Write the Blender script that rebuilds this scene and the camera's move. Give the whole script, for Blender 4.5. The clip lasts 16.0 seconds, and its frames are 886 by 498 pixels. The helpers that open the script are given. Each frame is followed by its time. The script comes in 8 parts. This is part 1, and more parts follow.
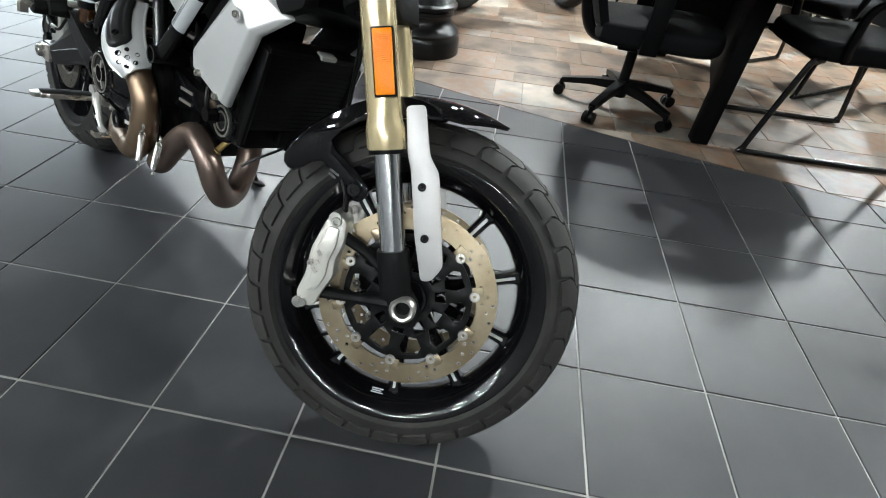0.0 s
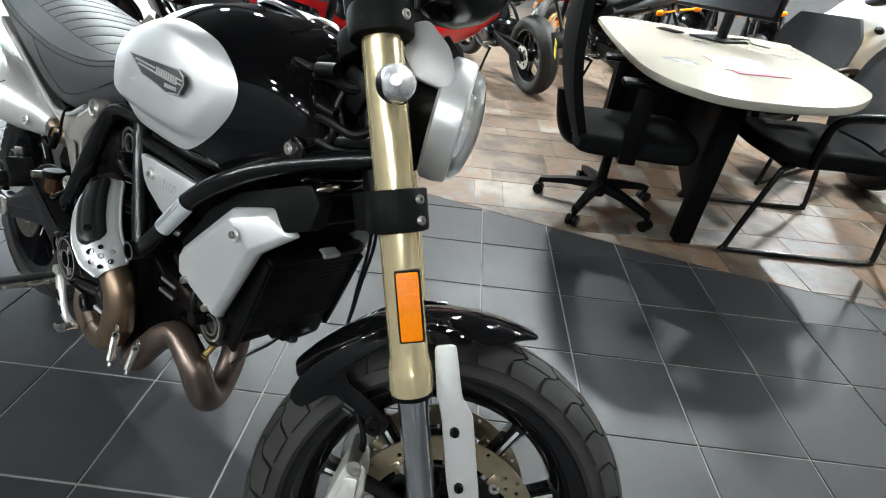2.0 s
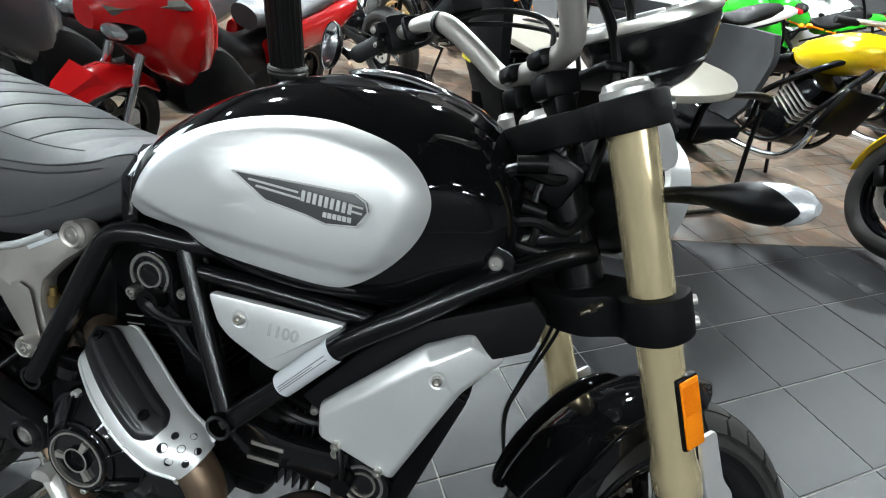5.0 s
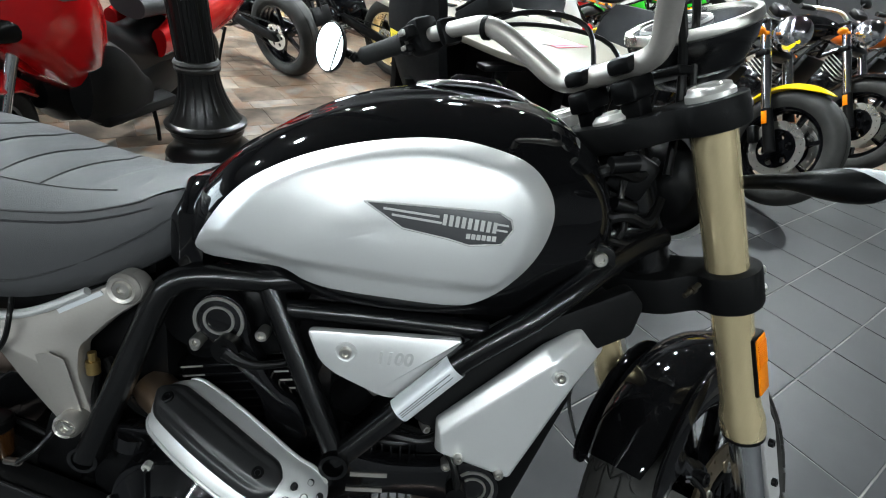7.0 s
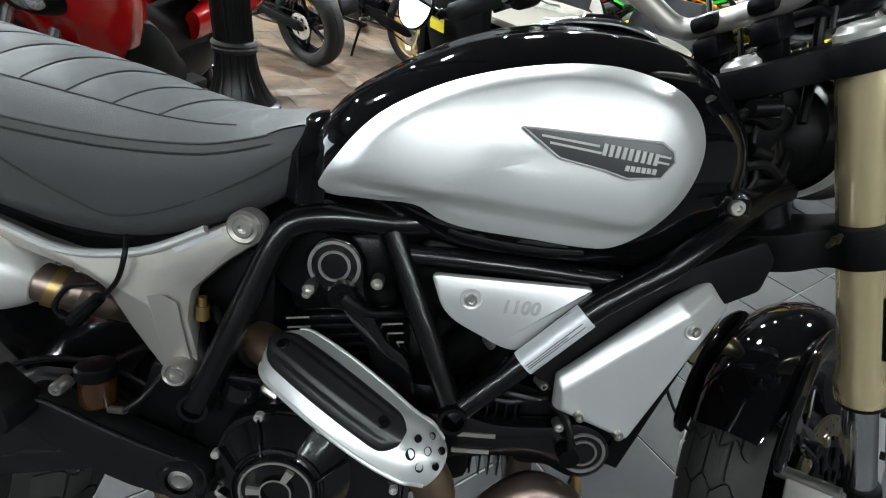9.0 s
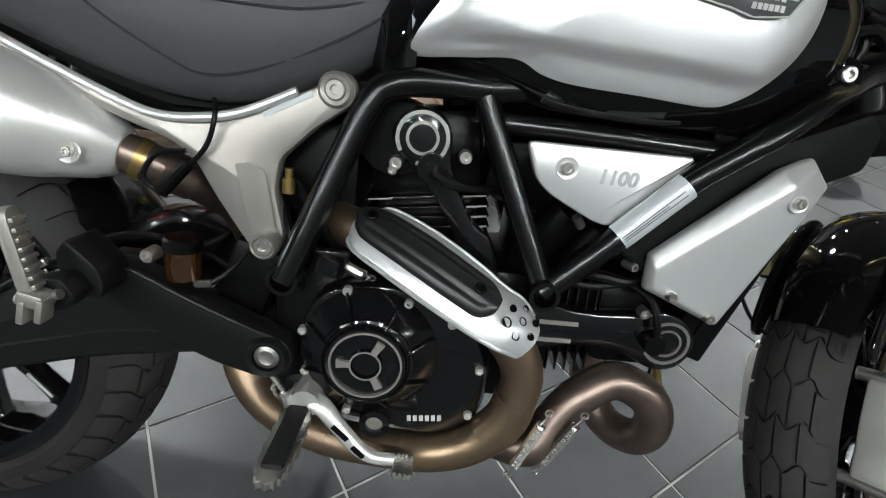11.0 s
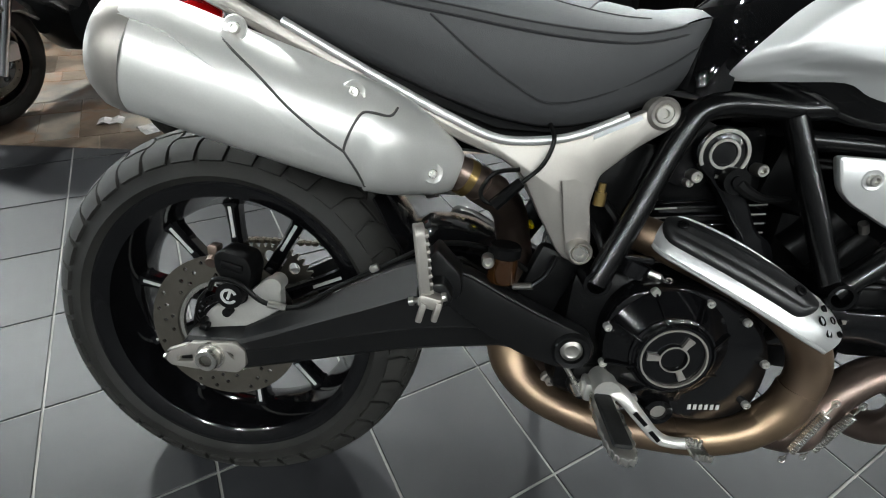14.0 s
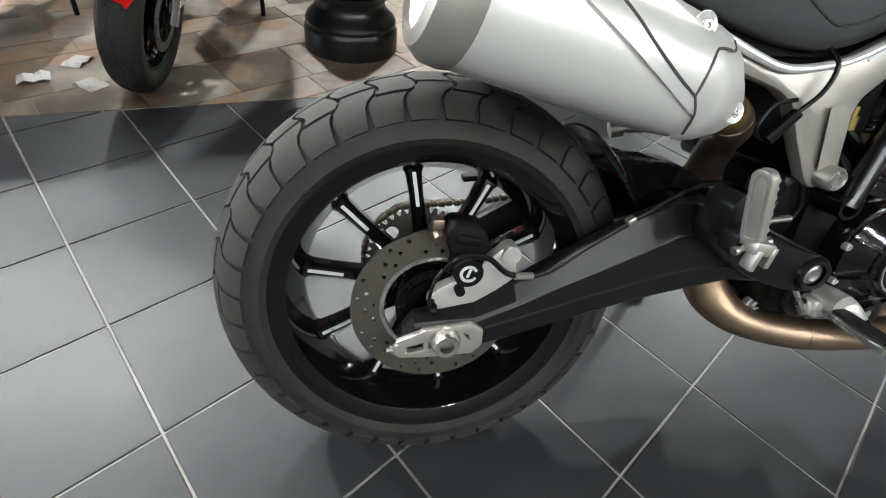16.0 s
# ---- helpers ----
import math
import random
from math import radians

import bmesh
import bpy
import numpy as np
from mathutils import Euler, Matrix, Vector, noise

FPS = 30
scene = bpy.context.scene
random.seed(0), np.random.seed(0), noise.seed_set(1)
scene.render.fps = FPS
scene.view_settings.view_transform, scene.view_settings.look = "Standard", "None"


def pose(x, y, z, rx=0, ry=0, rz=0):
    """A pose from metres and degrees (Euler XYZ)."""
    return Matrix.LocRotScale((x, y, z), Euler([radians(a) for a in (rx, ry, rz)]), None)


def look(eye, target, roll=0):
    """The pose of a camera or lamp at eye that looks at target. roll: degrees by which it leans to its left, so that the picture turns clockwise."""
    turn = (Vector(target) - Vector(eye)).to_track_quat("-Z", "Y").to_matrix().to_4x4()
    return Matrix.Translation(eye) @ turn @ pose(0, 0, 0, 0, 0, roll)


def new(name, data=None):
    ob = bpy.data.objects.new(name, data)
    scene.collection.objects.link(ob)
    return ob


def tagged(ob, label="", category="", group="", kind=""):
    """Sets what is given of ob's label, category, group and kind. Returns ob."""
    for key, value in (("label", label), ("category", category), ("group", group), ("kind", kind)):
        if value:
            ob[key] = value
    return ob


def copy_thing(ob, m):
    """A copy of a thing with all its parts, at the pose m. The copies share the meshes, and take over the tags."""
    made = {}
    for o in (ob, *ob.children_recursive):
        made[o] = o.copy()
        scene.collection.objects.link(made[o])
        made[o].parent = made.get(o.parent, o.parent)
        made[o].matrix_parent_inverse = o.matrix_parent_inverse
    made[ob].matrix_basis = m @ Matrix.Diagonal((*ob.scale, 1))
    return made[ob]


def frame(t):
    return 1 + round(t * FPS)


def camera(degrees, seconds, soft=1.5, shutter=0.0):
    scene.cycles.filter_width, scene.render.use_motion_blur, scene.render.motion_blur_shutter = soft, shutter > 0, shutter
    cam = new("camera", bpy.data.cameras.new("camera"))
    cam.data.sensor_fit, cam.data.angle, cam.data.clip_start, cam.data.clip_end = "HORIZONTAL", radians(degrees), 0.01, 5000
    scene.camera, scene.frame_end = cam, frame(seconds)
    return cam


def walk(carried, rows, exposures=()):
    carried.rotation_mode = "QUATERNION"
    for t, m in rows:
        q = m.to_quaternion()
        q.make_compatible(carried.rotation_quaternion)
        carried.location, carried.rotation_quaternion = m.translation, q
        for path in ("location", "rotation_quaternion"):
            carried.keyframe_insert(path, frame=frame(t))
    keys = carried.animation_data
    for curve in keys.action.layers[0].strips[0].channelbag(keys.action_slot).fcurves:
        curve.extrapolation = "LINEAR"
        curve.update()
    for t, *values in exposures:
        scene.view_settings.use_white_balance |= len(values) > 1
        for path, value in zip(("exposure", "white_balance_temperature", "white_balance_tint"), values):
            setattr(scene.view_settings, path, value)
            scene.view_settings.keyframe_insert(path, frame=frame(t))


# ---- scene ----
cam = camera(86.52, 16.0, soft=1.1)
PATH = [
    (0, (1.9165, -0.4437, 0.9317), (1.0467, 0.8162, -0.3552), 6.25),
    (0.5, (1.8896, -0.4253, 0.9751), (1.0472, 0.8915, -0.2724), 6.38),
    (1, (1.8420, -0.4004, 1.0190), (1.0036, 0.9661, -0.1767), 6.50),
    (1.5, (1.7713, -0.3563, 1.0585), (0.9301, 1.0570, -0.0795), 6.20),
    (2, (1.6966, -0.3225, 1.0936), (0.8445, 1.1138, -0.0069), 5.74),
    (2.5, (1.6272, -0.3180, 1.1168), (0.7879, 1.1346, 0.0280), 5.35),
    (3, (1.5443, -0.3394, 1.1259), (0.7670, 1.1483, 0.0385), 5.62),
    (3.5, (1.4457, -0.3680, 1.1371), (0.8022, 1.1759, 0.0406), 5.87),
    (3.7, (1.4046, -0.3689, 1.1370), (0.8144, 1.1973, 0.0421), 5.73),
    (5.8, (1.0233, -0.3543, 1.1346), (1.0532, 1.3163, 0.0355), 8.16),
    (6, (0.9917, -0.3546, 1.1346), (1.0742, 1.3109, 0.0304), 8.42),
    (6.5, (0.9361, -0.3542, 1.1378), (1.1138, 1.2955, 0.0211), 8.28),
    (7, (0.8962, -0.3621, 1.1414), (1.1346, 1.2781, 0.0221), 8.21),
    (7.5, (0.8583, -0.3565, 1.1407), (1.1241, 1.2922, 0.0402), 8.05),
    (8, (0.8248, -0.3485, 1.1195), (1.0967, 1.3103, 0.0359), 8.03),
    (8.5, (0.7901, -0.3558, 1.0850), (1.0418, 1.3017, -0.0056), 8.27),
    (9, (0.7528, -0.3704, 1.0500), (0.9831, 1.2748, -0.0637), 8.92),
    (9.5, (0.7189, -0.3899, 1.0104), (0.9506, 1.2402, -0.1251), 9.50),
    (10, (0.6906, -0.4100, 0.9717), (0.9220, 1.1950, -0.1989), 9.62),
    (10.2, (0.6822, -0.4149, 0.9567), (0.9118, 1.1854, -0.2208), 9.50),
    (12.3, (0.6229, -0.4529, 0.9123), (0.7641, 1.1518, -0.2729), 7.30),
    (12.5, (0.6016, -0.4586, 0.9227), (0.7401, 1.1442, -0.2656), 7.29),
    (13, (0.5326, -0.4719, 0.9296), (0.6474, 1.1400, -0.2488), 6.84),
    (13.5, (0.4257, -0.4779, 0.9379), (0.5205, 1.1296, -0.2483), 6.36),
    (14, (0.3049, -0.4693, 0.9429), (0.3847, 1.1156, -0.2744), 5.68),
    (14.5, (0.1831, -0.4590, 0.9319), (0.2743, 1.0884, -0.3319), 5.41),
    (15, (0.0581, -0.4387, 0.9238), (0.2173, 1.0485, -0.4040), 6.07),
    (15.5, (-0.0444, -0.3980, 0.9079), (0.2433, 1.0315, -0.4610), 7.24),
    (16, (-0.1571, -0.3521, 0.8913), (0.3099, 1.0021, -0.5043), 8.64),
]
walk(cam, [(t, look(eye, target, roll)) for t, eye, target, roll in PATH],
     exposures=[(0, 0.38, 6450, 10), (1.2, 0.30, 6500, 10.5), (2, 0.17, 6450, 10), (3.5, 0.19, 6400, 10), (6, 0.0, 6250, 8.5), (8, -0.05, 6300, 8.5), (9, -0.2, 6350, 9), (10.2, -0.15, 6450, 9.5), (12.3, 0.43, 6600, 10), (13.5, 0.0, 6550, 10), (14, -0.09, 6550, 10), (14.5, -0.06, 6550, 10), (15.2, 0.15, 6600, 11), (16, 0.42, 6650, 11)])

# ---- light ----
world = bpy.data.worlds.new("world")
scene.world = world
world.use_nodes = True
world.node_tree.nodes["Background"].inputs["Color"].default_value = (0.8, 0.9, 1.0, 1)
world.node_tree.nodes["Background"].inputs["Strength"].default_value = 0.3
scene.view_settings.exposure = 0.0
LAMP_POWER = 950.0
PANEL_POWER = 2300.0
WINDOW_POWER = 8.0


# ---- materials ----
def surface(name, colour, rough=0.5, metal=0.0, vary=0.12, scale=30.0, bump=0.0, bump_scale=200.0, coat=0.0,
            second=None, second_scale=4.0, stretch=(1, 1, 1), rough_vary=0.12, per_piece=0.0, spec=0.5):
    m = bpy.data.materials.new(name)
    m.use_nodes = True
    n, ln = m.node_tree.nodes, m.node_tree.links
    b = n["Principled BSDF"]
    co = n.new("ShaderNodeTexCoord")
    mp = n.new("ShaderNodeMapping")
    mp.inputs["Scale"].default_value = stretch
    ln.new(co.outputs["Object"], mp.inputs["Vector"])
    fine = n.new("ShaderNodeTexNoise")
    fine.inputs["Scale"].default_value, fine.inputs["Detail"].default_value = scale, 5
    ln.new(mp.outputs["Vector"], fine.inputs["Vector"])
    big = n.new("ShaderNodeTexNoise")
    big.inputs["Scale"].default_value, big.inputs["Detail"].default_value = second_scale, 3
    ln.new(mp.outputs["Vector"], big.inputs["Vector"])
    two = n.new("ShaderNodeMix")
    two.data_type = "RGBA"
    two.inputs["A"].default_value = (*colour, 1)
    two.inputs["B"].default_value = (*(second or [c * (1 - vary) for c in colour]), 1)
    ramp = n.new("ShaderNodeMapRange")
    ramp.inputs["From Min"].default_value, ramp.inputs["From Max"].default_value = 0.4, 0.62
    ln.new(big.outputs["Fac"], ramp.inputs["Value"])
    ln.new(ramp.outputs["Result"], two.inputs["Factor"])
    hsv = n.new("ShaderNodeHueSaturation")
    ln.new(two.outputs["Result"], hsv.inputs["Color"])
    v = n.new("ShaderNodeMapRange")
    v.inputs["To Min"].default_value, v.inputs["To Max"].default_value = 1 - vary, 1 + vary
    ln.new(fine.outputs["Fac"], v.inputs["Value"])
    if per_piece:
        info = n.new("ShaderNodeObjectInfo")
        r = n.new("ShaderNodeMapRange")
        r.inputs["To Min"].default_value, r.inputs["To Max"].default_value = 1 - per_piece, 1 + per_piece
        ln.new(info.outputs["Random"], r.inputs["Value"])
        mul = n.new("ShaderNodeMath")
        mul.operation = "MULTIPLY"
        ln.new(v.outputs["Result"], mul.inputs[0])
        ln.new(r.outputs["Result"], mul.inputs[1])
        ln.new(mul.outputs["Value"], hsv.inputs["Value"])
    else:
        ln.new(v.outputs["Result"], hsv.inputs["Value"])
    ln.new(hsv.outputs["Color"], b.inputs["Base Color"])
    rr = n.new("ShaderNodeMapRange")
    rr.inputs["To Min"].default_value, rr.inputs["To Max"].default_value = rough * (1 - rough_vary), min(1, rough * (1 + rough_vary))
    ln.new(big.outputs["Fac"], rr.inputs["Value"])
    ln.new(rr.outputs["Result"], b.inputs["Roughness"])
    b.inputs["Metallic"].default_value = metal
    b.inputs["Coat Weight"].default_value = coat
    b.inputs["Coat Roughness"].default_value = 0.03
    b.inputs["Specular IOR Level"].default_value = spec
    if bump:
        tex = n.new("ShaderNodeTexNoise")
        tex.inputs["Scale"].default_value, tex.inputs["Detail"].default_value = bump_scale, 3
        ln.new(mp.outputs["Vector"], tex.inputs["Vector"])
        bu = n.new("ShaderNodeBump")
        bu.inputs["Strength"].default_value, bu.inputs["Distance"].default_value = bump, 0.002
        ln.new(tex.outputs["Fac"], bu.inputs["Height"])
        ln.new(bu.outputs["Normal"], b.inputs["Normal"])
    return m


def glass(name, colour, rough=0.03):
    m = surface(name, colour, rough, vary=0.03)
    m.node_tree.nodes["Principled BSDF"].inputs["Transmission Weight"].default_value = 0.85
    m.node_tree.nodes["Principled BSDF"].inputs["IOR"].default_value = 1.45
    return m


def glow(name, colour, strength):
    m = bpy.data.materials.new(name)
    m.use_nodes = True
    b = m.node_tree.nodes["Principled BSDF"]
    b.inputs["Base Color"].default_value = (0.8, 0.8, 0.8, 1)
    b.inputs["Emission Color"].default_value = (*colour, 1)
    b.inputs["Emission Strength"].default_value = strength
    return m


GLOSS_BLACK = surface("gloss_black_paint", (0.003, 0.003, 0.0033), 0.035, coat=0.0, vary=0.05, rough_vary=0.05, spec=0.45)
SILVER = surface("satin_silver_paint", (0.67, 0.67, 0.667), 0.38, 0.62, vary=0.03, scale=900, bump=0.02, bump_scale=1800)
CAST = surface("cast_aluminium", (0.40, 0.375, 0.345), 0.42, 0.7, vary=0.05, scale=300, bump=0.06, bump_scale=900)
BRIGHT_CAST = surface("bright_cast_aluminium", (0.58, 0.565, 0.535), 0.3, 0.6, vary=0.06, scale=300, bump=0.08, bump_scale=600)
# stretched noise puts faint lamp-reflection streaks into the gold colour
GOLD = surface("gold_anodised_tube", (0.91, 0.75, 0.45), 0.14, 0.72, vary=0.05, scale=60, stretch=(9, 9, 0.4), rough_vary=0.2)
CHROME = surface("hard_chrome", (0.86, 0.87, 0.89), 0.16, 1.0, vary=0.03)
CALIPER = surface("caliper_alloy", (0.54, 0.525, 0.485), 0.36, 0.45, vary=0.05, scale=200, bump=0.05, bump_scale=500)
PAD = surface("satin_shield_pad", (0.010, 0.010, 0.0105), 0.36, vary=0.1, scale=200, bump=0.05, bump_scale=900, spec=0.5)
SEAM = surface("dark_seam", (0.08, 0.078, 0.075), 0.6, 0.3, vary=0.1)
CHAIN = surface("oiled_chain_steel", (0.10, 0.085, 0.065), 0.35, 0.9, vary=0.2, scale=90)
STEEL = surface("zinc_steel", (0.62, 0.60, 0.56), 0.28, 0.95, vary=0.1, scale=200)
GREY_METAL = surface("grey_painted_alloy", (0.41, 0.40, 0.395), 0.42, 0.35, vary=0.05, scale=400)
DISC = surface("brake_disc_steel", (0.27, 0.215, 0.14), 0.30, 0.9, vary=0.14, scale=120, second=(0.36, 0.30, 0.21), second_scale=9)
DISC_DARK = surface("used_disc_steel", (0.13, 0.118, 0.10), 0.42, 0.85, vary=0.15, scale=90)
FRAME = surface("satin_black_frame", (0.003, 0.003, 0.0032), 0.23, vary=0.15, bump=0.03, bump_scale=700, spec=0.40)
BLACK = surface("black_plastic", (0.0024, 0.0024, 0.0026), 0.38, vary=0.2, bump=0.05, bump_scale=600, spec=0.13)
BLACK_MATT = surface("matt_black_plastic", (0.0036, 0.0036, 0.0038), 0.6, vary=0.2, bump=0.1, bump_scale=500, spec=0.11)
ENGINE = surface("black_engine_enamel", (0.004, 0.004, 0.0045), 0.1, vary=0.2, bump=0.05, bump_scale=300)
ENGINE_DULL = surface("dull_engine_casting", (0.004, 0.004, 0.0043), 0.28, vary=0.3, bump=0.2, bump_scale=250, spec=0.13)
SWING = surface("satin_black_alloy", (0.0075, 0.0075, 0.0078), 0.36, vary=0.15, bump=0.03, bump_scale=900, spec=0.23)
RIM = surface("black_wheel_enamel", (0.003, 0.003, 0.0035), 0.09, vary=0.15, coat=0.0)
RUBBER = surface("tyre_rubber", (0.0172, 0.0166, 0.0154), 0.72, vary=0.22, scale=60, second=(0.027, 0.0262, 0.0244), second_scale=7, bump=0.12, bump_scale=260, spec=0.26)
RUBBER_WALL = surface("tyre_sidewall", (0.0152, 0.0147, 0.0138), 0.62, second=(0.0235, 0.0227, 0.0212), second_scale=9, vary=0.2, scale=40, bump=0.08, bump_scale=300, spec=0.24)
HOSE = surface("black_hose", (0.004, 0.004, 0.004), 0.35, vary=0.15, spec=0.18)
LEATHER = surface("dark_grey_seat_cover", (0.050, 0.0505, 0.053), 0.48, vary=0.08, scale=120, bump=0.25, bump_scale=900, spec=0.4)
LEATHER_TOP = surface("grey_seat_top", (0.074, 0.077, 0.082), 0.50, vary=0.07, scale=120, bump=0.25, bump_scale=900, spec=0.26)
STITCH = surface("seat_thread", (0.02, 0.02, 0.022), 0.7, vary=0.1)
EXHAUST = surface("heat_tinted_steel", (0.34, 0.24, 0.155), 0.40, 0.95, vary=0.15, scale=25, second=(0.24, 0.17, 0.13), second_scale=7, rough_vary=0.3)
EXHAUST_DARK = surface("browned_steel", (0.17, 0.125, 0.105), 0.36, 0.9, vary=0.15, scale=25, second=(0.25, 0.19, 0.16), second_scale=9, rough_vary=0.3)
MUFFLER = surface("brushed_muffler_alloy", (0.75, 0.74, 0.715), 0.38, 0.55, vary=0.05, scale=500, bump=0.03, bump_scale=1500)
ORANGE = surface("amber_reflector", (0.88, 0.235, 0.002), 0.25, vary=0.1, scale=300, bump=0.4, bump_scale=500, coat=0.15, spec=0.25)
LENS = glass("clear_lens", (0.95, 0.96, 0.97))
REFLECTOR = surface("bright_reflector", (0.85, 0.86, 0.88), 0.08, 1.0, vary=0.05, bump=0.4, bump_scale=90)
CLEAR_FACET = surface("faceted_clear_plastic", (0.78, 0.79, 0.81), 0.22, 0.5, vary=0.1, scale=200, bump=0.6, bump_scale=260, coat=0.8)
MIRROR = surface("mirror_glass", (0.92, 0.93, 0.94), 0.01, 1.0, vary=0.0)
BADGE = surface("dark_grey_badge", (0.055, 0.055, 0.058), 0.35, vary=0.05)
BADGE_LIGHT = surface("pale_grey_badge_line", (0.45, 0.45, 0.44), 0.4, vary=0.03)
STICKER = surface("silver_label_foil", (0.58, 0.60, 0.62), 0.4, 0.3, vary=0.05)
NUMBER = surface("grey_number_print", (0.42, 0.42, 0.42), 0.45, 0.3, vary=0.03)
DARK_PANEL = surface("black_desk_board", (0.003, 0.003, 0.0032), 0.55, vary=0.2, spec=0.04)
PRINT = surface("dark_print", (0.10, 0.10, 0.11), 0.6, vary=0.05)
BRASS = surface("yellowed_brass", (0.40, 0.28, 0.11), 0.32, 0.9, vary=0.1)
AMBER_FLUID = surface("amber_reservoir", (0.035, 0.014, 0.004), 0.2, vary=0.2, coat=0.5)
PEG_RUBBER = surface("peg_rubber", (0.012, 0.012, 0.012), 0.7, vary=0.2, bump=0.3, bump_scale=150, spec=0.25)
DIAL = surface("dial_face", (0.015, 0.016, 0.018), 0.15, vary=0.1, coat=0.5)
YELLOW = surface("yellow_paint", (0.82, 0.56, 0.005), 0.15, vary=0.04, coat=0.6)
YELLOW_PRINT = surface("yellow_vinyl", (0.75, 0.62, 0.03), 0.5, vary=0.04)
RED = surface("red_paint", (0.37, 0.005, 0.006), 0.14, vary=0.06, coat=0.6)
GREEN = surface("green_paint", (0.03, 0.42, 0.02), 0.15, vary=0.05, coat=0.6)
BLUE = surface("dark_blue_paint", (0.01, 0.016, 0.10), 0.15, vary=0.05, coat=0.6)
ORANGE_PAINT = surface("orange_paint", (0.60, 0.12, 0.01), 0.2, vary=0.05, coat=0.5)
WHITE_PAINT = surface("white_paint", (0.78, 0.78, 0.77), 0.18, vary=0.03, coat=0.5)
GREY_PAINT = surface("dark_grey_paint", (0.05, 0.052, 0.056), 0.25, vary=0.08, coat=0.4)
PEWTER = surface("pewter_paint", (0.20, 0.19, 0.175), 0.25, 0.5, vary=0.08, coat=0.3)
TAIL_RED = surface("red_lamp_lens", (0.55, 0.01, 0.01), 0.1, vary=0.1, coat=0.7)
TABLE_TOP = surface("ivory_laminate", (0.27, 0.25, 0.21), 0.25, vary=0.03, scale=80, spec=0.3)
FABRIC = surface("charcoal_upholstery", (0.0045, 0.0046, 0.0051), 0.85, vary=0.25, scale=400, bump=0.3, bump_scale=1200, spec=0.09)
FABRIC_GREY = surface("grey_mesh_upholstery", (0.035, 0.0355, 0.038), 0.85, vary=0.2, scale=400, bump=0.3, bump_scale=1200, spec=0.2)
PAPER = surface("printed_paper", (0.75, 0.74, 0.74), 0.6, vary=0.05)
SCRAP = surface("grey_paper", (0.30, 0.29, 0.28), 0.7, vary=0.12, scale=40)
PINK = surface("crimson_print", (0.55, 0.06, 0.11), 0.5, vary=0.1)
SCREEN = surface("dark_screen", (0.008, 0.008, 0.01), 0.2, vary=0.1)
IRON = surface("black_cast_iron_paint", (0.006, 0.0058, 0.0058), 0.34, vary=0.3, scale=40, bump=0.2, bump_scale=60, spec=0.3)
WORN_EDGE = surface("worn_silver_edge", (0.025, 0.024, 0.023), 0.45, 0.5, vary=0.3, scale=60)
TILE = surface("charcoal_porcelain_tile", (0.0175, 0.0178, 0.0198), 0.45, vary=0.14, scale=16, second=(0.022, 0.0223, 0.0243), second_scale=3.5, bump=0.04, bump_scale=120, per_piece=0.08, rough_vary=0.18, spec=0.22)
GROUT = surface("pale_grout", (0.24, 0.232, 0.22), 0.85, vary=0.18, scale=40, second=(0.17, 0.163, 0.152), second_scale=5)
BROWN_GROUT = surface("brown_grout", (0.15, 0.12, 0.095), 0.85, vary=0.15, scale=40)
WALL = surface("wall_paint", (0.075, 0.075, 0.078), 0.8, vary=0.05, scale=8)
CEILING = surface("ceiling_panels", (0.05, 0.05, 0.05), 0.9, vary=0.05, scale=6)
LAMP_GLOW = glow("lamp_diffuser", (0.932, 1.0, 0.998), LAMP_POWER)
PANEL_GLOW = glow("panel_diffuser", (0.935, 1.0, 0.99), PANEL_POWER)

DAYLIGHT = glow("overcast_daylight", (0.80, 0.93, 1.0), WINDOW_POWER)


def slate():
    """Slate-look tile: tan, rust, brown and grey clouds, different on every piece."""
    m = surface("slate_tile", (0.30, 0.21, 0.15), 0.40, spec=0.35, vary=0.2, scale=9, bump=0.15, bump_scale=40, per_piece=0.14)
    n, ln = m.node_tree.nodes, m.node_tree.links
    ramp = n.new("ShaderNodeValToRGB")
    stops = [(0.0, (0.036, 0.026, 0.019)), (0.22, (0.078, 0.055, 0.039)), (0.42, (0.122, 0.093, 0.070)), (0.58, (0.118, 0.066, 0.038)), (0.76, (0.108, 0.100, 0.091)), (1.0, (0.172, 0.145, 0.118))]
    while len(ramp.color_ramp.elements) < len(stops):
        ramp.color_ramp.elements.new(0.5)
    for e, (p, c) in zip(ramp.color_ramp.elements, stops):
        e.position, e.color = p, (*c, 1)
    info, noise_tex, add = n.new("ShaderNodeObjectInfo"), n.new("ShaderNodeTexNoise"), n.new("ShaderNodeMath")
    geo = n.new("ShaderNodeNewGeometry")
    noise_tex.inputs["Scale"].default_value, noise_tex.inputs["Detail"].default_value = 4.2, 7
    ln.new(geo.outputs["Position"], noise_tex.inputs["Vector"])
    add.operation = "MULTIPLY_ADD"
    add.inputs[1].default_value = 0.55
    ln.new(info.outputs["Random"], add.inputs[0])
    sub = n.new("ShaderNodeMath")
    sub.operation = "MULTIPLY_ADD"
    sub.inputs[1].default_value, sub.inputs[2].default_value = 2.5, -1.02
    ln.new(noise_tex.outputs["Fac"], sub.inputs[0])
    ln.new(sub.outputs["Value"], add.inputs[2])
    ln.new(add.outputs["Value"], ramp.inputs["Fac"])
    hsv = next(x for x in n if x.bl_idname == "ShaderNodeHueSaturation")
    ln.new(ramp.outputs["Color"], hsv.inputs["Color"])
    return m


SLATE = slate()


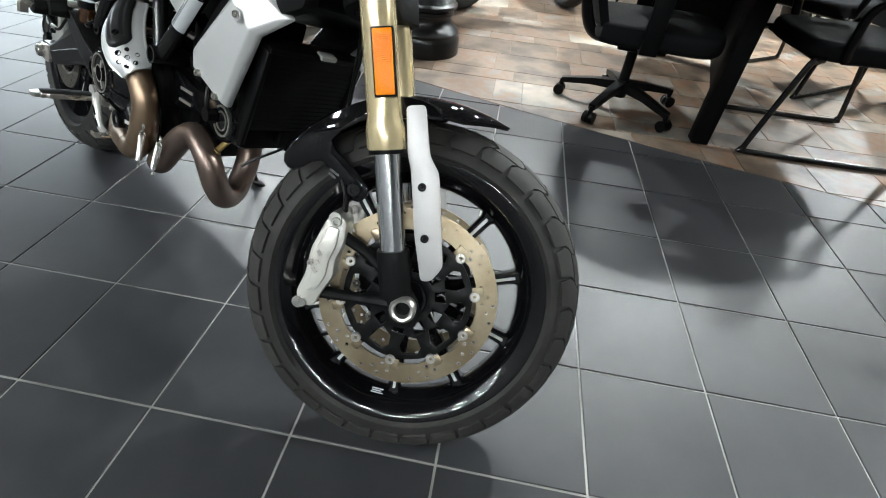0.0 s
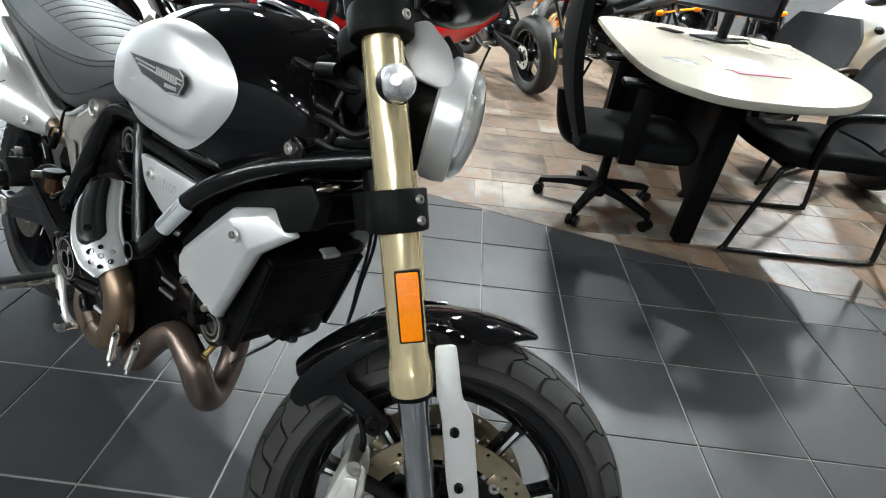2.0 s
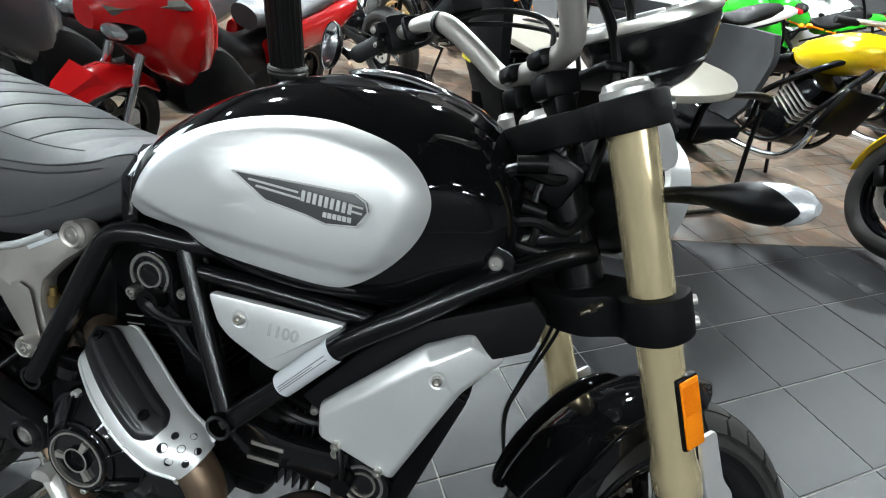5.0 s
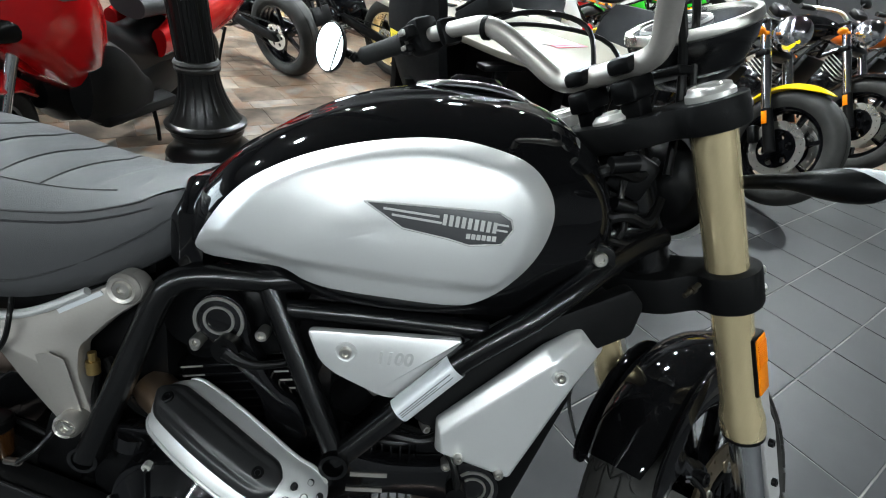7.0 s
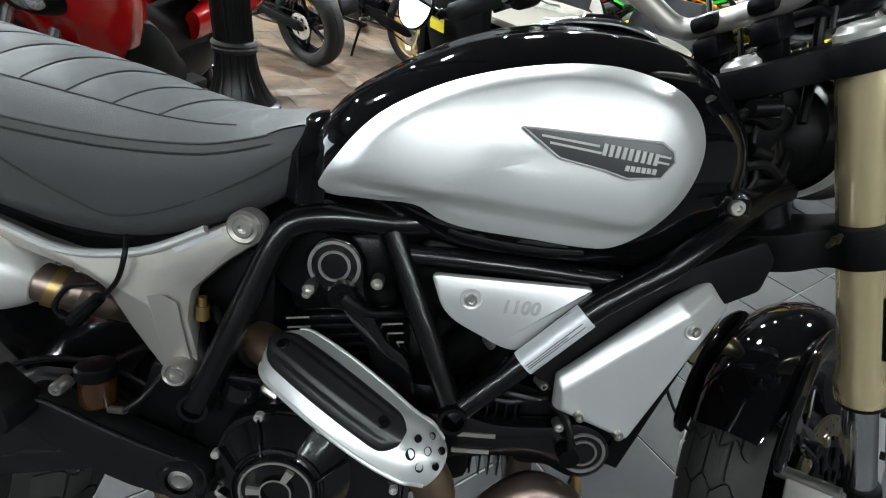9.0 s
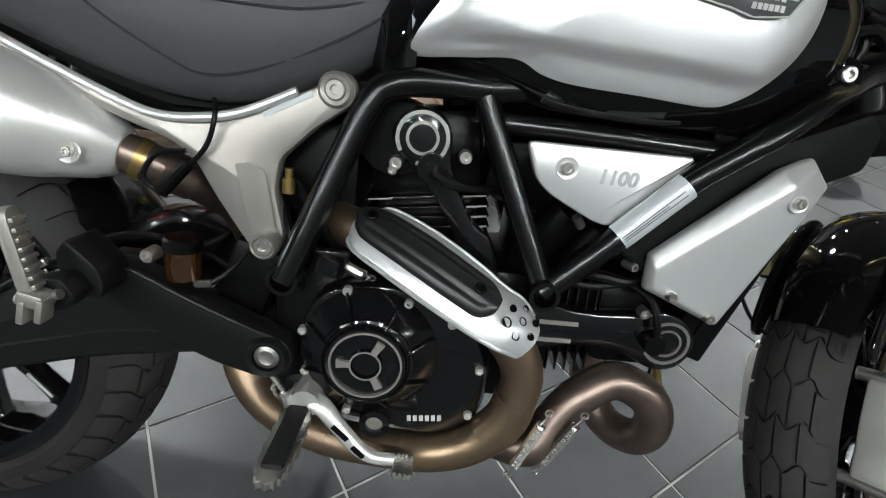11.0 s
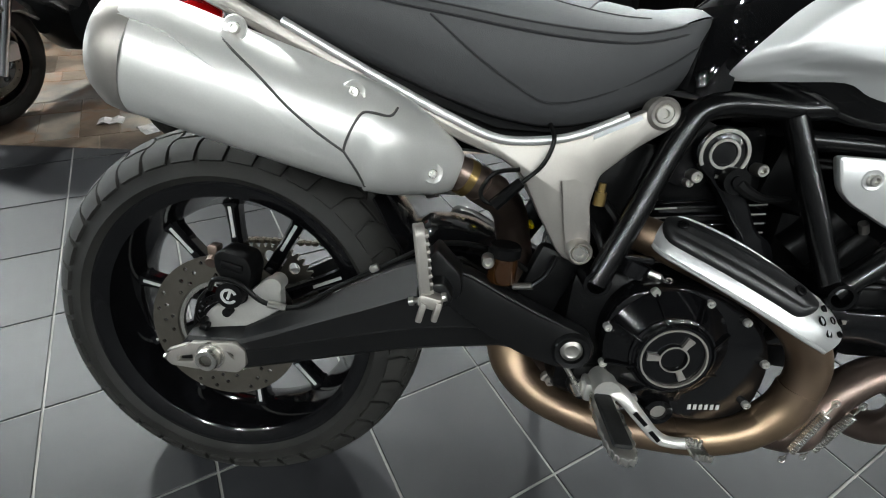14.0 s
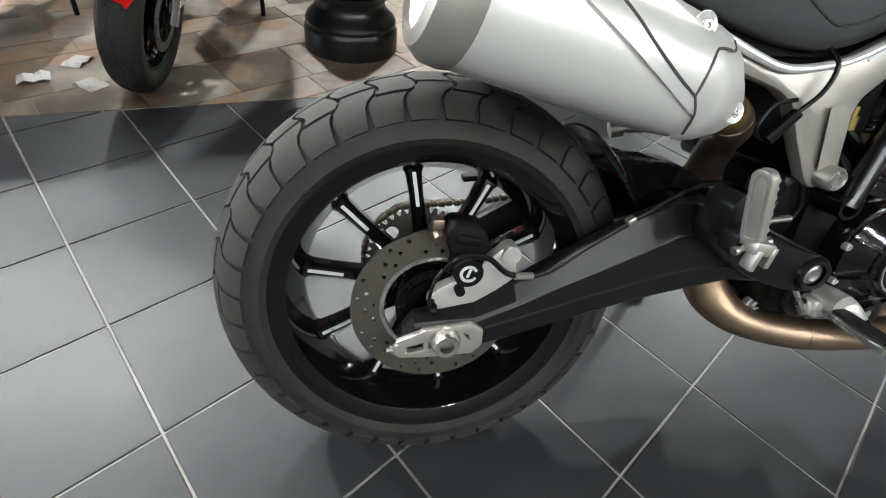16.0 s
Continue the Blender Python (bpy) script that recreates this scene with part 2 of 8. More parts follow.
# ---- mesh helpers ----
def mesh_of(name, bm, material, smooth=35):
    bmesh.ops.recalc_face_normals(bm, faces=bm.faces)
    me = bpy.data.meshes.new(name)
    for f in bm.faces:
        f.smooth = smooth > 0 and len(f.verts) <= 6
    bm.to_mesh(me)
    bm.free()
    if smooth:
        me.set_sharp_from_angle(angle=radians(smooth))
    me.materials.append(material)
    return me


def part(name, bm, material, parent, label="", m=None, smooth=35):
    """One mesh under a thing or a part, its points given in the frame of the top thing."""
    if m is not None:
        bm.transform(m)
    ob = new(name, mesh_of(name, bm, material, smooth))
    ob.parent = parent
    if label:
        ob["label"] = label
    return ob


def parts(name, bms, material, parent, label="", m=None, smooth=35):
    """Alike small pieces, each a mesh of its own."""
    return [part(name, bm, material, parent, label, m, smooth) for bm in bms]


def thing(name, m, label, category, group="", kind=""):
    ob = new(name)
    ob.matrix_world = m
    ob.empty_display_size = 0.1
    return tagged(ob, label, category, group, kind)


def solo(name, bm, material, label, category, m=None, group="", kind="", smooth=35):
    ob = new(name, mesh_of(name, bm, material, smooth))
    if m is not None:
        ob.matrix_world = m
    return tagged(ob, label, category, group, kind)


def box(size, at=(0, 0, 0), bevel=0.0, rot=(0, 0, 0), seg=2):
    bm = bmesh.new()
    bmesh.ops.create_cube(bm, size=1)
    bm.transform(Matrix.Diagonal((*size, 1)))
    if bevel:
        bmesh.ops.bevel(bm, geom=bm.edges[:], offset=bevel, segments=seg, affect="EDGES", profile=0.5)
    bm.transform(pose(*at, *rot))
    return bm


def join(*parts):
    out = bmesh.new()
    for b in parts:
        me = bpy.data.meshes.new("tmp")
        b.to_mesh(me)
        b.free()
        out.from_mesh(me)
        bpy.data.meshes.remove(me)
    return out


def curve(pts, res=6):
    """Catmull-Rom through the points."""
    P = [Vector(p) for p in pts]
    out = []
    for i in range(len(P) - 1):
        a, b, c, d = P[max(i - 1, 0)], P[i], P[i + 1], P[min(i + 2, len(P) - 1)]
        for k in range(res):
            t = k / res
            out.append(0.5 * ((2 * b) + (c - a) * t + (2 * a - 5 * b + 4 * c - d) * t * t + (3 * b - a - 3 * c + d) * t**3))
    out.append(P[-1])
    return out


def tube(pts, r, seg=12, res=6, flat=1.0, caps=True, hollow=0.0):
    """A round bar along a smooth line; r is a radius or one for each given point; res 1 keeps the corners."""
    rs = [r] * len(pts) if isinstance(r, (int, float)) else list(r)
    line = curve(pts, res) if res > 1 else [Vector(p) for p in pts]
    radii = []
    for i in range(len(line)):
        f = i / (len(line) - 1) * (len(pts) - 1)
        a = min(int(f), len(pts) - 2)
        radii.append(rs[a] + (rs[a + 1] - rs[a]) * (f - a))
    bm = bmesh.new()
    up, rings = None, []
    for i, p in enumerate(line):
        d = (line[min(i + 1, len(line) - 1)] - line[max(i - 1, 0)]).normalized()
        if up is None:
            up = d.orthogonal().normalized()
        up = (up - d * up.dot(d)).normalized()
        side = d.cross(up)
        rings.append([bm.verts.new(p + radii[i] * (math.cos(k) * up + flat * math.sin(k) * side)) for k in (2 * math.pi * j / seg for j in range(seg))])
    for a, b in zip(rings, rings[1:]):
        for j in range(seg):
            bm.faces.new((a[j], a[(j + 1) % seg], b[(j + 1) % seg], b[j]))
    if caps:
        for ring, inward in ((rings[0], 1), (rings[-1], -1)):
            if hollow:
                c = sum((v.co for v in ring), Vector()) / seg
                d = (line[1] - line[0]) if inward > 0 else (line[-1] - line[-2])
                d = d.normalized() * inward
                inner = [bm.verts.new(c + (v.co - c) * hollow) for v in ring]
                deep = [bm.verts.new(v.co + d * radii[0] * 1.6) for v in inner]
                for j in range(seg):
                    k = (j + 1) % seg
                    bm.faces.new((ring[j], ring[k], inner[k], inner[j]))
                    bm.faces.new((inner[j], inner[k], deep[k], deep[j]))
                bm.faces.new(deep)
            else:
                bm.faces.new(ring)
    return bm


def rod(a, b, r, seg=12, r2=None):
    return tube([a, b], [r, r if r2 is None else r2], seg, res=1)


def lathe(profile, seg=48, close=False, arc=(0.0, 360.0)):
    """Profile of (radius, height) turned round z."""
    bm = bmesh.new()
    full = arc[1] - arc[0] >= 360
    n = seg if full else seg + 1
    rings = []
    for k in range(n):
        a = radians(arc[0] + (arc[1] - arc[0]) * k / seg)
        rings.append([bm.verts.new((r * math.cos(a), r * math.sin(a), z)) for r, z in profile])
    m = len(profile)
    for k in range(seg):
        a, b = rings[k], rings[(k + 1) % n]
        for j in range(m if close else m - 1):
            try:
                bm.faces.new((a[j], a[(j + 1) % m], b[(j + 1) % m], b[j]))
            except ValueError:
                pass
    if not full and close:
        bm.faces.new(rings[0])
        bm.faces.new(rings[-1])
    bmesh.ops.remove_doubles(bm, verts=bm.verts, dist=1e-6)
    return bm


ACROSS = Matrix.Rotation(radians(90), 4, "X")  # turns the z axis to -y


def plate(outline, y, thick, bevel=0.0, holes=(), seg=2):
    """A plate with its outline in the x-z plane, from y (near face) back by thick; holes: (x, z, radius) or outlines."""
    bm = bmesh.new()
    loops = [outline]
    for h in holes:
        if isinstance(h, tuple) and len(h) == 3 and not isinstance(h[0], tuple):
            n = 12
            loops.append([(h[0] + h[2] * math.cos(2 * math.pi * k / n), h[1] + h[2] * math.sin(2 * math.pi * k / n)) for k in range(n)])
        else:
            loops.append(h)
    edges = []
    for loop in loops:
        vs = [bm.verts.new((p[0], y, p[1])) for p in loop]
        edges += [bm.edges.new((vs[i], vs[(i + 1) % len(vs)])) for i in range(len(vs))]
    if len(loops) == 1:
        faces = [bm.faces.new(vs)]
    else:
        faces = [g for g in bmesh.ops.triangle_fill(bm, use_beauty=True, edges=edges)["geom"] if isinstance(g, bmesh.types.BMFace)]
    back = bmesh.ops.extrude_face_region(bm, geom=faces)
    bmesh.ops.translate(bm, verts=[v for v in back["geom"] if isinstance(v, bmesh.types.BMVert)], vec=(0, thick, 0))
    bmesh.ops.recalc_face_normals(bm, faces=bm.faces)
    if bevel:
        rim = [e for e in bm.edges if len(e.link_faces) == 2 and e.calc_face_angle(0) > radians(50)]
        bmesh.ops.bevel(bm, geom=rim, offset=bevel, segments=seg, affect="EDGES", profile=0.5)
    return bm


def rounded(pts, r, n=4):
    """An outline with its corners rounded."""
    out, P = [], [Vector(p) for p in pts]
    for i, p in enumerate(P):
        a, b = P[i - 1] - p, P[(i + 1) % len(P)] - p
        k = min(r, a.length * 0.45, b.length * 0.45)
        a, b = p + a.normalized() * k, p + b.normalized() * k
        for j in range(n + 1):
            t = j / n
            out.append(tuple((1 - t) ** 2 * a + 2 * t * (1 - t) * p + t * t * b))
    return out


def smooth_loop(pts, res=4):
    P = [Vector((*p, 0)) if len(p) == 2 else Vector(p) for p in pts]
    out = []
    for i in range(len(P)):
        a, b, c, d = P[i - 1], P[i], P[(i + 1) % len(P)], P[(i + 2) % len(P)]
        for k in range(res):
            t = k / res
            q = 0.5 * ((2 * b) + (c - a) * t + (2 * a - 5 * b + 4 * c - d) * t * t + (3 * b - a - 3 * c + d) * t**3)
            out.append(tuple(q[: len(pts[0])]))
    return out


def loft(sections, caps=True, closed=True):
    bm = bmesh.new()
    rings = [[bm.verts.new(p) for p in s] for s in sections]
    n = len(rings[0])
    for a, b in zip(rings, rings[1:]):
        for j in range(n if closed else n - 1):
            bm.faces.new((a[j], a[(j + 1) % n], b[(j + 1) % n], b[j]))
    if caps and closed:
        bm.faces.new(rings[0])
        bm.faces.new(rings[-1])
    return bm


def lerp_table(table, x):
    """Smooth reading of rows (x, a, b, ...) at x."""
    xs = [r[0] for r in table]
    i = max(0, min(len(xs) - 2, sum(1 for v in xs if v <= x) - 1))
    t = max(0.0, min(1.0, (x - xs[i]) / (xs[i + 1] - xs[i])))
    p0, p1, p2, p3 = table[max(i - 1, 0)], table[i], table[i + 1], table[min(i + 2, len(xs) - 1)]
    return [0.5 * (2 * b + (c - a) * t + (2 * a - 5 * b + 4 * c - d) * t * t + (3 * b - a - 3 * c + d) * t**3) for a, b, c, d in zip(p0[1:], p1[1:], p2[1:], p3[1:])]


def screw(at, r=0.007, axis=(0, -1, 0), deep=0.006):
    """A socket-head screw whose head looks along axis."""
    bm = lathe([(0, deep * 0.3), (r * 0.45, deep * 0.3), (r * 0.5, deep), (r * 0.85, deep), (r, deep * 0.75), (r, -deep)], 14)
    bm.transform(Matrix.Translation(at) @ Vector(axis).to_track_quat("Z", "Y").to_matrix().to_4x4())
    return bm


def bars(x0, z0, lines, y, height=0.003, thick=0.0006, m=None):
    """Rows of print as plain bars: (indent, length) from the top down."""
    bits = [box((w, thick, height), (x0 + a + w / 2, y, z0 - i * height * 1.9)) for i, (a, w) in enumerate(lines)]
    bm = join(*bits)
    if m is not None:
        bm.transform(m)
    return bm


def lettering(text, size, material, name, parent, m, depth=0.0004, shear=0.0, label="", bold=0.0):
    cu = bpy.data.curves.new(name, "FONT")
    cu.body, cu.size, cu.extrude, cu.shear, cu.offset = text, size, depth, shear, bold
    tmp = bpy.data.objects.new("tmp", cu)
    scene.collection.objects.link(tmp)
    me = bpy.data.meshes.new_from_object(tmp.evaluated_get(bpy.context.evaluated_depsgraph_get()))
    bpy.data.objects.remove(tmp)
    bpy.data.curves.remove(cu)
    me.transform(m)
    me.materials.append(material)
    ob = new(name, me)
    ob.parent = parent
    if label:
        ob["label"] = label
    return ob


# ---- room ----
X0, X1, Y0, Y1, TALL = -7.5, 9.5, -6.0, 10.0, 4.1
solo("wall_south", box((X1 - X0 + 0.4, 0.2, TALL), ((X0 + X1) / 2, Y0 - 0.1, TALL / 2)), WALL, "plain painted wall", "wall", kind="structure")
solo("wall_north", box((X1 - X0 + 0.4, 0.2, TALL), ((X0 + X1) / 2, Y1 + 0.1, TALL / 2)), WALL, "plain painted wall", "wall", kind="structure")
WIN = (0.2, 5.0, 0.5, 2.9)  # the shop window in the west wall: y and z of its opening
solo("wall_west", join(box((0.2, WIN[0] - Y0, TALL), (X0 - 0.1, (Y0 + WIN[0]) / 2, TALL / 2)), box((0.2, Y1 - WIN[1], TALL), (X0 - 0.1, (Y1 + WIN[1]) / 2, TALL / 2)),
                       box((0.2, WIN[1] - WIN[0], WIN[2]), (X0 - 0.1, (WIN[0] + WIN[1]) / 2, WIN[2] / 2)), box((0.2, WIN[1] - WIN[0], TALL - WIN[3]), (X0 - 0.1, (WIN[0] + WIN[1]) / 2, (TALL + WIN[3]) / 2))), WALL, "plain painted wall", "wall", kind="structure")
window = thing("window_1", Matrix.Translation((X0 - 0.1, (WIN[0] + WIN[1]) / 2, 0)), "wide shop window with dark mullions and daylight outside", "window", kind="structure")
for k in range(5):
    part("mullion", box((0.06, 0.05, WIN[3] - WIN[2]), (0, -2.375 + 1.1875 * k, (WIN[2] + WIN[3]) / 2), 0.004), BLACK, window)
for z in (WIN[2] + 0.025, WIN[3] - 0.025):
    part("window_frame", box((0.06, WIN[1] - WIN[0] - 0.1, 0.05), (0.004, 0, z), 0.004), BLACK, window)
solo("backdrop", box((0.02, WIN[1] - WIN[0] + 1.2, 3.4), (X0 - 0.45, (WIN[0] + WIN[1]) / 2, 1.7)), DAYLIGHT, "bright overcast daylight outside the shop window", "backdrop", kind="structure")
solo("wall_east", box((0.2, Y1 - Y0, TALL), (X1 + 0.1, (Y0 + Y1) / 2, TALL / 2)), WALL, "plain painted wall", "wall", kind="structure")
solo("ceiling", box((X1 - X0 + 0.4, Y1 - Y0 + 0.4, 0.2), ((X0 + X1) / 2, (Y0 + Y1) / 2, TALL + 0.1)), CEILING, "dark open ceiling", "ceiling", kind="structure")


def ceiling_light(x, y):
    t = thing("ceiling_light", Matrix.Translation((x, y, TALL)), "small round ceiling light with a glowing diffuser", "ceiling light", "ceiling lights in rows")
    part("light_frame", lathe([(0.085, -0.002), (0.105, -0.002), (0.108, -0.02), (0.102, -0.050), (0.085, -0.044)], 32, True), WHITE_PAINT, t)
    part("diffuser", lathe([(0, -0.036), (0.06, -0.035), (0.084, -0.028), (0.084, -0.014), (0, -0.014)], 24), LAMP_GLOW, t, "glowing diffuser")
    return t


# the rows in front of the bike are set twice as close as those behind it
spots = [(-4.8 + 1.5 * i, y) for y in (-5.3, -3.9) for i in range(9)]
spots += [(-4.8 + 3.0 * i, y) for y in (7.4,) for i in range(5)]
first_light = ceiling_light(*spots[0])
for x, y in spots[1:]:
    copy_thing(first_light, Matrix.Translation((x, y, TALL)))


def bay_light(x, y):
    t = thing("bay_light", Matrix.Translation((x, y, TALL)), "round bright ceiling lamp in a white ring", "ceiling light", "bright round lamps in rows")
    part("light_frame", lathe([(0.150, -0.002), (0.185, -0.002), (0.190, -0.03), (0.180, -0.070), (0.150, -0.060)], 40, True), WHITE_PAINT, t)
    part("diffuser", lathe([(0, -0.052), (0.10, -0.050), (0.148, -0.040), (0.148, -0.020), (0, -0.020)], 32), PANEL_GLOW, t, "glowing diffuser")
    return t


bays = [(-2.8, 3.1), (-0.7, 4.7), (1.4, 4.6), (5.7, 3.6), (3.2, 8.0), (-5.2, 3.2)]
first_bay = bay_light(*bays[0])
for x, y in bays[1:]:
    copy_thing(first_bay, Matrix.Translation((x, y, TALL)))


# ---- the motorcycle on its side stand ----
BIKE = pose(-0.014, 0.049, 0.0, -18.0, 0, -4.5)
motorcycle = thing("motorcycle", BIKE, "black and silver scrambler motorcycle with gold forks, leaning on its stand", "motorcycle")
RAKE, STEER = 24.2, 36.0
HEAD = Matrix.Translation((1.318, -0.012, 0.722)) @ Matrix.Rotation(radians(-RAKE), 4, "Y")
FORK = HEAD @ Matrix.Rotation(radians(STEER), 4, "Z")
LEGS = FORK @ Matrix.Translation((0, 0, 0.3)) @ Matrix.Rotation(radians(2.5), 4, "X") @ Matrix.Translation((0, 0, -0.3))
MIRRORED = Matrix.Diagonal((1, -1, 1, 1))


def tyre_point(R, a, b, th, ph, lift=0.0):
    r, y = R - b + (b + lift) * math.cos(ph), (a + lift) * math.sin(ph)
    return (r * math.cos(th), y, r * math.sin(th))


def carcass(R, a, b, rim, half, seg=72):
    """The tyre without its blocks, turned round the y axis."""
    mid = 0.5 * (rim + R - b + (b - 0.0064) * math.cos(radians(72)))
    prof = [(rim, -half), (rim + 0.006, -half - 0.004), (mid, -a * 0.95)]
    prof += [(R - b + (b - 0.0064) * math.cos(p), (a - 0.0050) * math.sin(p)) for p in (radians(x) for x in range(-72, 73, 9))]
    prof += [(mid, a * 0.95), (rim + 0.006, half + 0.004), (rim, half)]
    bm = lathe([(r, -y) for r, y in prof], seg)
    bm.transform(Matrix.Rotation(radians(-90), 4, "X"))
    return bm


def tread(R, a, b, count, depth=0.0068):
    """Blocks between wavy grooves that run across the tyre, parted by short staggered grooves along it."""
    bm = bmesh.new()
    step = 2 * math.pi / count
    g = 0.0027 / R
    rows = ((-67, -37, -12, 13, 38, 67), (-67, -26, 0, 26, 67))

    def wave(deg):
        return step * lerp_table([(0, 0.0), (13, 0.30), (30, 0.06), (42, 0.38), (50, 0.46), (70, 0.48)], abs(deg))[0]

    for k in range(count):
        for p0, p1 in zip(rows[k % 2], rows[k % 2][1:]):
            q0, q1 = p0 + 1.5, p1 - 1.5
            nv, nu = 6, 2
            top, low = [], []
            for j in range(nv + 1):
                deg = q0 + (q1 - q0) * j / nv
                trim = 0.06 * step * max(0.0, (abs(deg) - 52) / 14)
                t0, t1 = k * step + wave(deg) + g + trim, (k + 1) * step + wave(deg) - g - trim
                line = [t0 + (t1 - t0) * i / nu for i in range(nu + 1)]
                top.append([bm.verts.new(tyre_point(R, a, b, t, radians(deg))) for t in line])
                low.append([bm.verts.new(tyre_point(R, a, b, t, radians(deg), -depth)) for t in (line[0], line[-1])])
            for j in range(nv):
                for i in range(nu):
                    bm.faces.new((top[j][i], top[j][i + 1], top[j + 1][i + 1], top[j + 1][i]))
                bm.faces.new((top[j][0], top[j + 1][0], low[j + 1][0], low[j][0]))
                bm.faces.new((top[j][-1], low[j][-1], low[j + 1][-1], top[j + 1][-1]))
            for t, l in ((top[0], low[0]), (top[-1], low[-1])):
                bm.faces.new((*t, l[-1], l[0]))
    return bm


def wheel(parent, m, R, a, b, rim, half, blocks, spokes, name, phase=0.0):
    """Cast wheel: tyre with blocks, rim, hub, spokes; axle along y."""
    w = part(name, lathe_y([(rim + 0.004, -half - 0.004), (rim + 0.004, -half + 0.003), (rim - 0.006, -half + 0.004), (rim - 0.016, -half + 0.014),
                            (rim - 0.020, -half + 0.03), (rim - 0.030, -0.012), (rim - 0.030, 0.012), (rim - 0.020, half - 0.03), (rim - 0.016, half - 0.014),
                            (rim - 0.006, half - 0.004), (rim + 0.004, half - 0.003), (rim + 0.004, half + 0.004), (rim - 0.004, half + 0.004), (rim - 0.022, half - 0.006),
                            (rim - 0.042, 0.016), (rim - 0.044, 0.0), (rim - 0.042, -0.016), (rim - 0.022, -half + 0.006), (rim - 0.004, -half - 0.004)], 96, True),
             RIM, parent, "gloss black cast rim", m)
    t = part("tyre", carcass(R, a, b, rim, half), RUBBER_WALL, w, "black tyre with smooth sidewall", m)
    part("tread", tread(R, a, b, blocks), RUBBER, w, "blocky dual-sport tread", m, smooth=25)
    part("hub", lathe_y([(0.016, -0.075), (0.034, -0.075), (0.038, -0.05), (0.050, -0.04), (0.052, 0.04), (0.038, 0.05), (0.034, 0.075), (0.016, 0.075)], 32, True), RIM, w, "", m)
    for k in range(spokes):
        ang = 2 * math.pi * k / spokes + radians(phase)
        turn = m @ Matrix.Rotation(ang, 4, "Y")
        sp = loft([[(r, y * wy, z * wz) for y, z in ((-1, -0.55), (-0.6, -1), (0.6, -1), (1, -0.55), (1, 0.55), (0.6, 1), (-0.6, 1), (-1, 0.55))]
                   for r, wy, wz in ((0.045, 0.022, 0.0150), (0.09, 0.018, 0.0115), (0.15, 0.016, 0.0105), (rim - 0.050, 0.017, 0.0120), (rim - 0.032, 0.021, 0.022))])
        part("spoke", sp, RIM, w, "", turn)
        parts("machined_edge", [*[box((0.058, 0.001, 0.0055), (rim - 0.072, s * 0.0172, 0)) for s in (-1, 1)]], BADGE_LIGHT, w, "bare machined strip", turn)
    part("valve", tube([(rim - 0.03, 0, 0.012), (rim - 0.055, -0.006, 0.014), (rim - 0.068, -0.016, 0.014)], 0.0042, 8), BLACK, w, "", m @ Matrix.Rotation(radians(158), 4, "Y"))
    return w


def lathe_y(profile, seg=48, close=False, arc=(0.0, 360.0)):
    bm = lathe([(r, y) for r, y in profile], seg, close, arc)
    bm.transform(Matrix.Rotation(radians(-90), 4, "X"))
    return bm


def ring_outline(r, n):
    return [(r * math.cos(2 * math.pi * k / n), r * math.sin(2 * math.pi * k / n)) for k in range(n)]


def brake_disc(parent, m, r, r_in, y, holes, material, bobbins):
    hs = []
    for k in range(holes):
        ang = 2 * math.pi * k / holes
        for j, f in enumerate((0.22, 0.5, 0.78)):
            q = ang + (j - 1) * 0.09
            rr = r_in + (r - r_in) * f
            if (k + j) % 3 != 2:
                hs.append((rr * math.cos(q), rr * math.sin(q), 0.0034))
    wave = [((r_in - 0.004 * max(0, math.cos(bobbins * t)) if bobbins else r_in), t) for t in (2 * math.pi * k / 90 for k in range(90))]
    inner = [(q * math.cos(t), q * math.sin(t)) for q, t in wave]
    return part("brake_disc", plate(ring_outline(r, 72), y, 0.005, 0.0, [inner] + hs), material, parent, "drilled steel brake disc", m, smooth=25)


REAR = Matrix.Translation((0, 0, 0.322)) @ Matrix.Rotation(radians(-3), 4, "X")
rear_wheel = wheel(motorcycle, REAR, 0.325, 0.090, 0.088, 0.236, 0.072, 38, 10, "rear_wheel", 10.0)
rd = brake_disc(rear_wheel, REAR, 0.1235, 0.082, -0.088, 24, DISC_DARK, 0)
part("tone_ring", plate(ring_outline(0.058, 48), -0.084, 0.003, 0, [ring_outline(0.046, 40)] + [(0.052 * math.cos(q), 0.052 * math.sin(q), 0.0024) for q in (2 * math.pi * k / 30 for k in range(30))]), BLACK, rear_wheel, "", REAR)
part("disc_carrier", plate(ring_outline(0.086, 48), -0.085, 0.008, 0.001, [ring_outline(0.074, 40)]), STEEL, rear_wheel, "bright inner disc ring", REAR)
part("disc_carrier", lathe_y([(0.03, -0.088), (0.045, -0.088), (0.045, -0.06), (0.03, -0.06)], 24, True), BLACK, rear_wheel, "", REAR)
# chain ring on the far side
part("sprocket", plate([((0.098 if k % 4 < 2 else 0.088) * math.cos(2 * math.pi * k / 160), (0.098 if k % 4 < 2 else 0.088) * math.sin(2 * math.pi * k / 160)) for k in range(160)], 0.088, 0.006, 0, [(0.07 * math.cos(q), 0.07 * math.sin(q), 0.012) for q in (2 * math.pi * k / 8 for k in range(8))]), DISC_DARK, rear_wheel, "", REAR)
chain_line = [(0.100 * math.cos(q), 0.091, 0.322 + 0.100 * math.sin(q)) for q in (radians(x) for x in range(262, 96, -12))] + [(0.12, 0.091, 0.428), (0.30, 0.091, 0.455), (0.46, 0.091, 0.458)]
run, links, gone = curve(chain_line, 12), [], 0.0
for p, q in zip(run, run[1:]):  # a link every 11 mm along the line
    gone += (q - p).length
    if gone > 0.011:
        gone -= 0.011
        links.append(p)
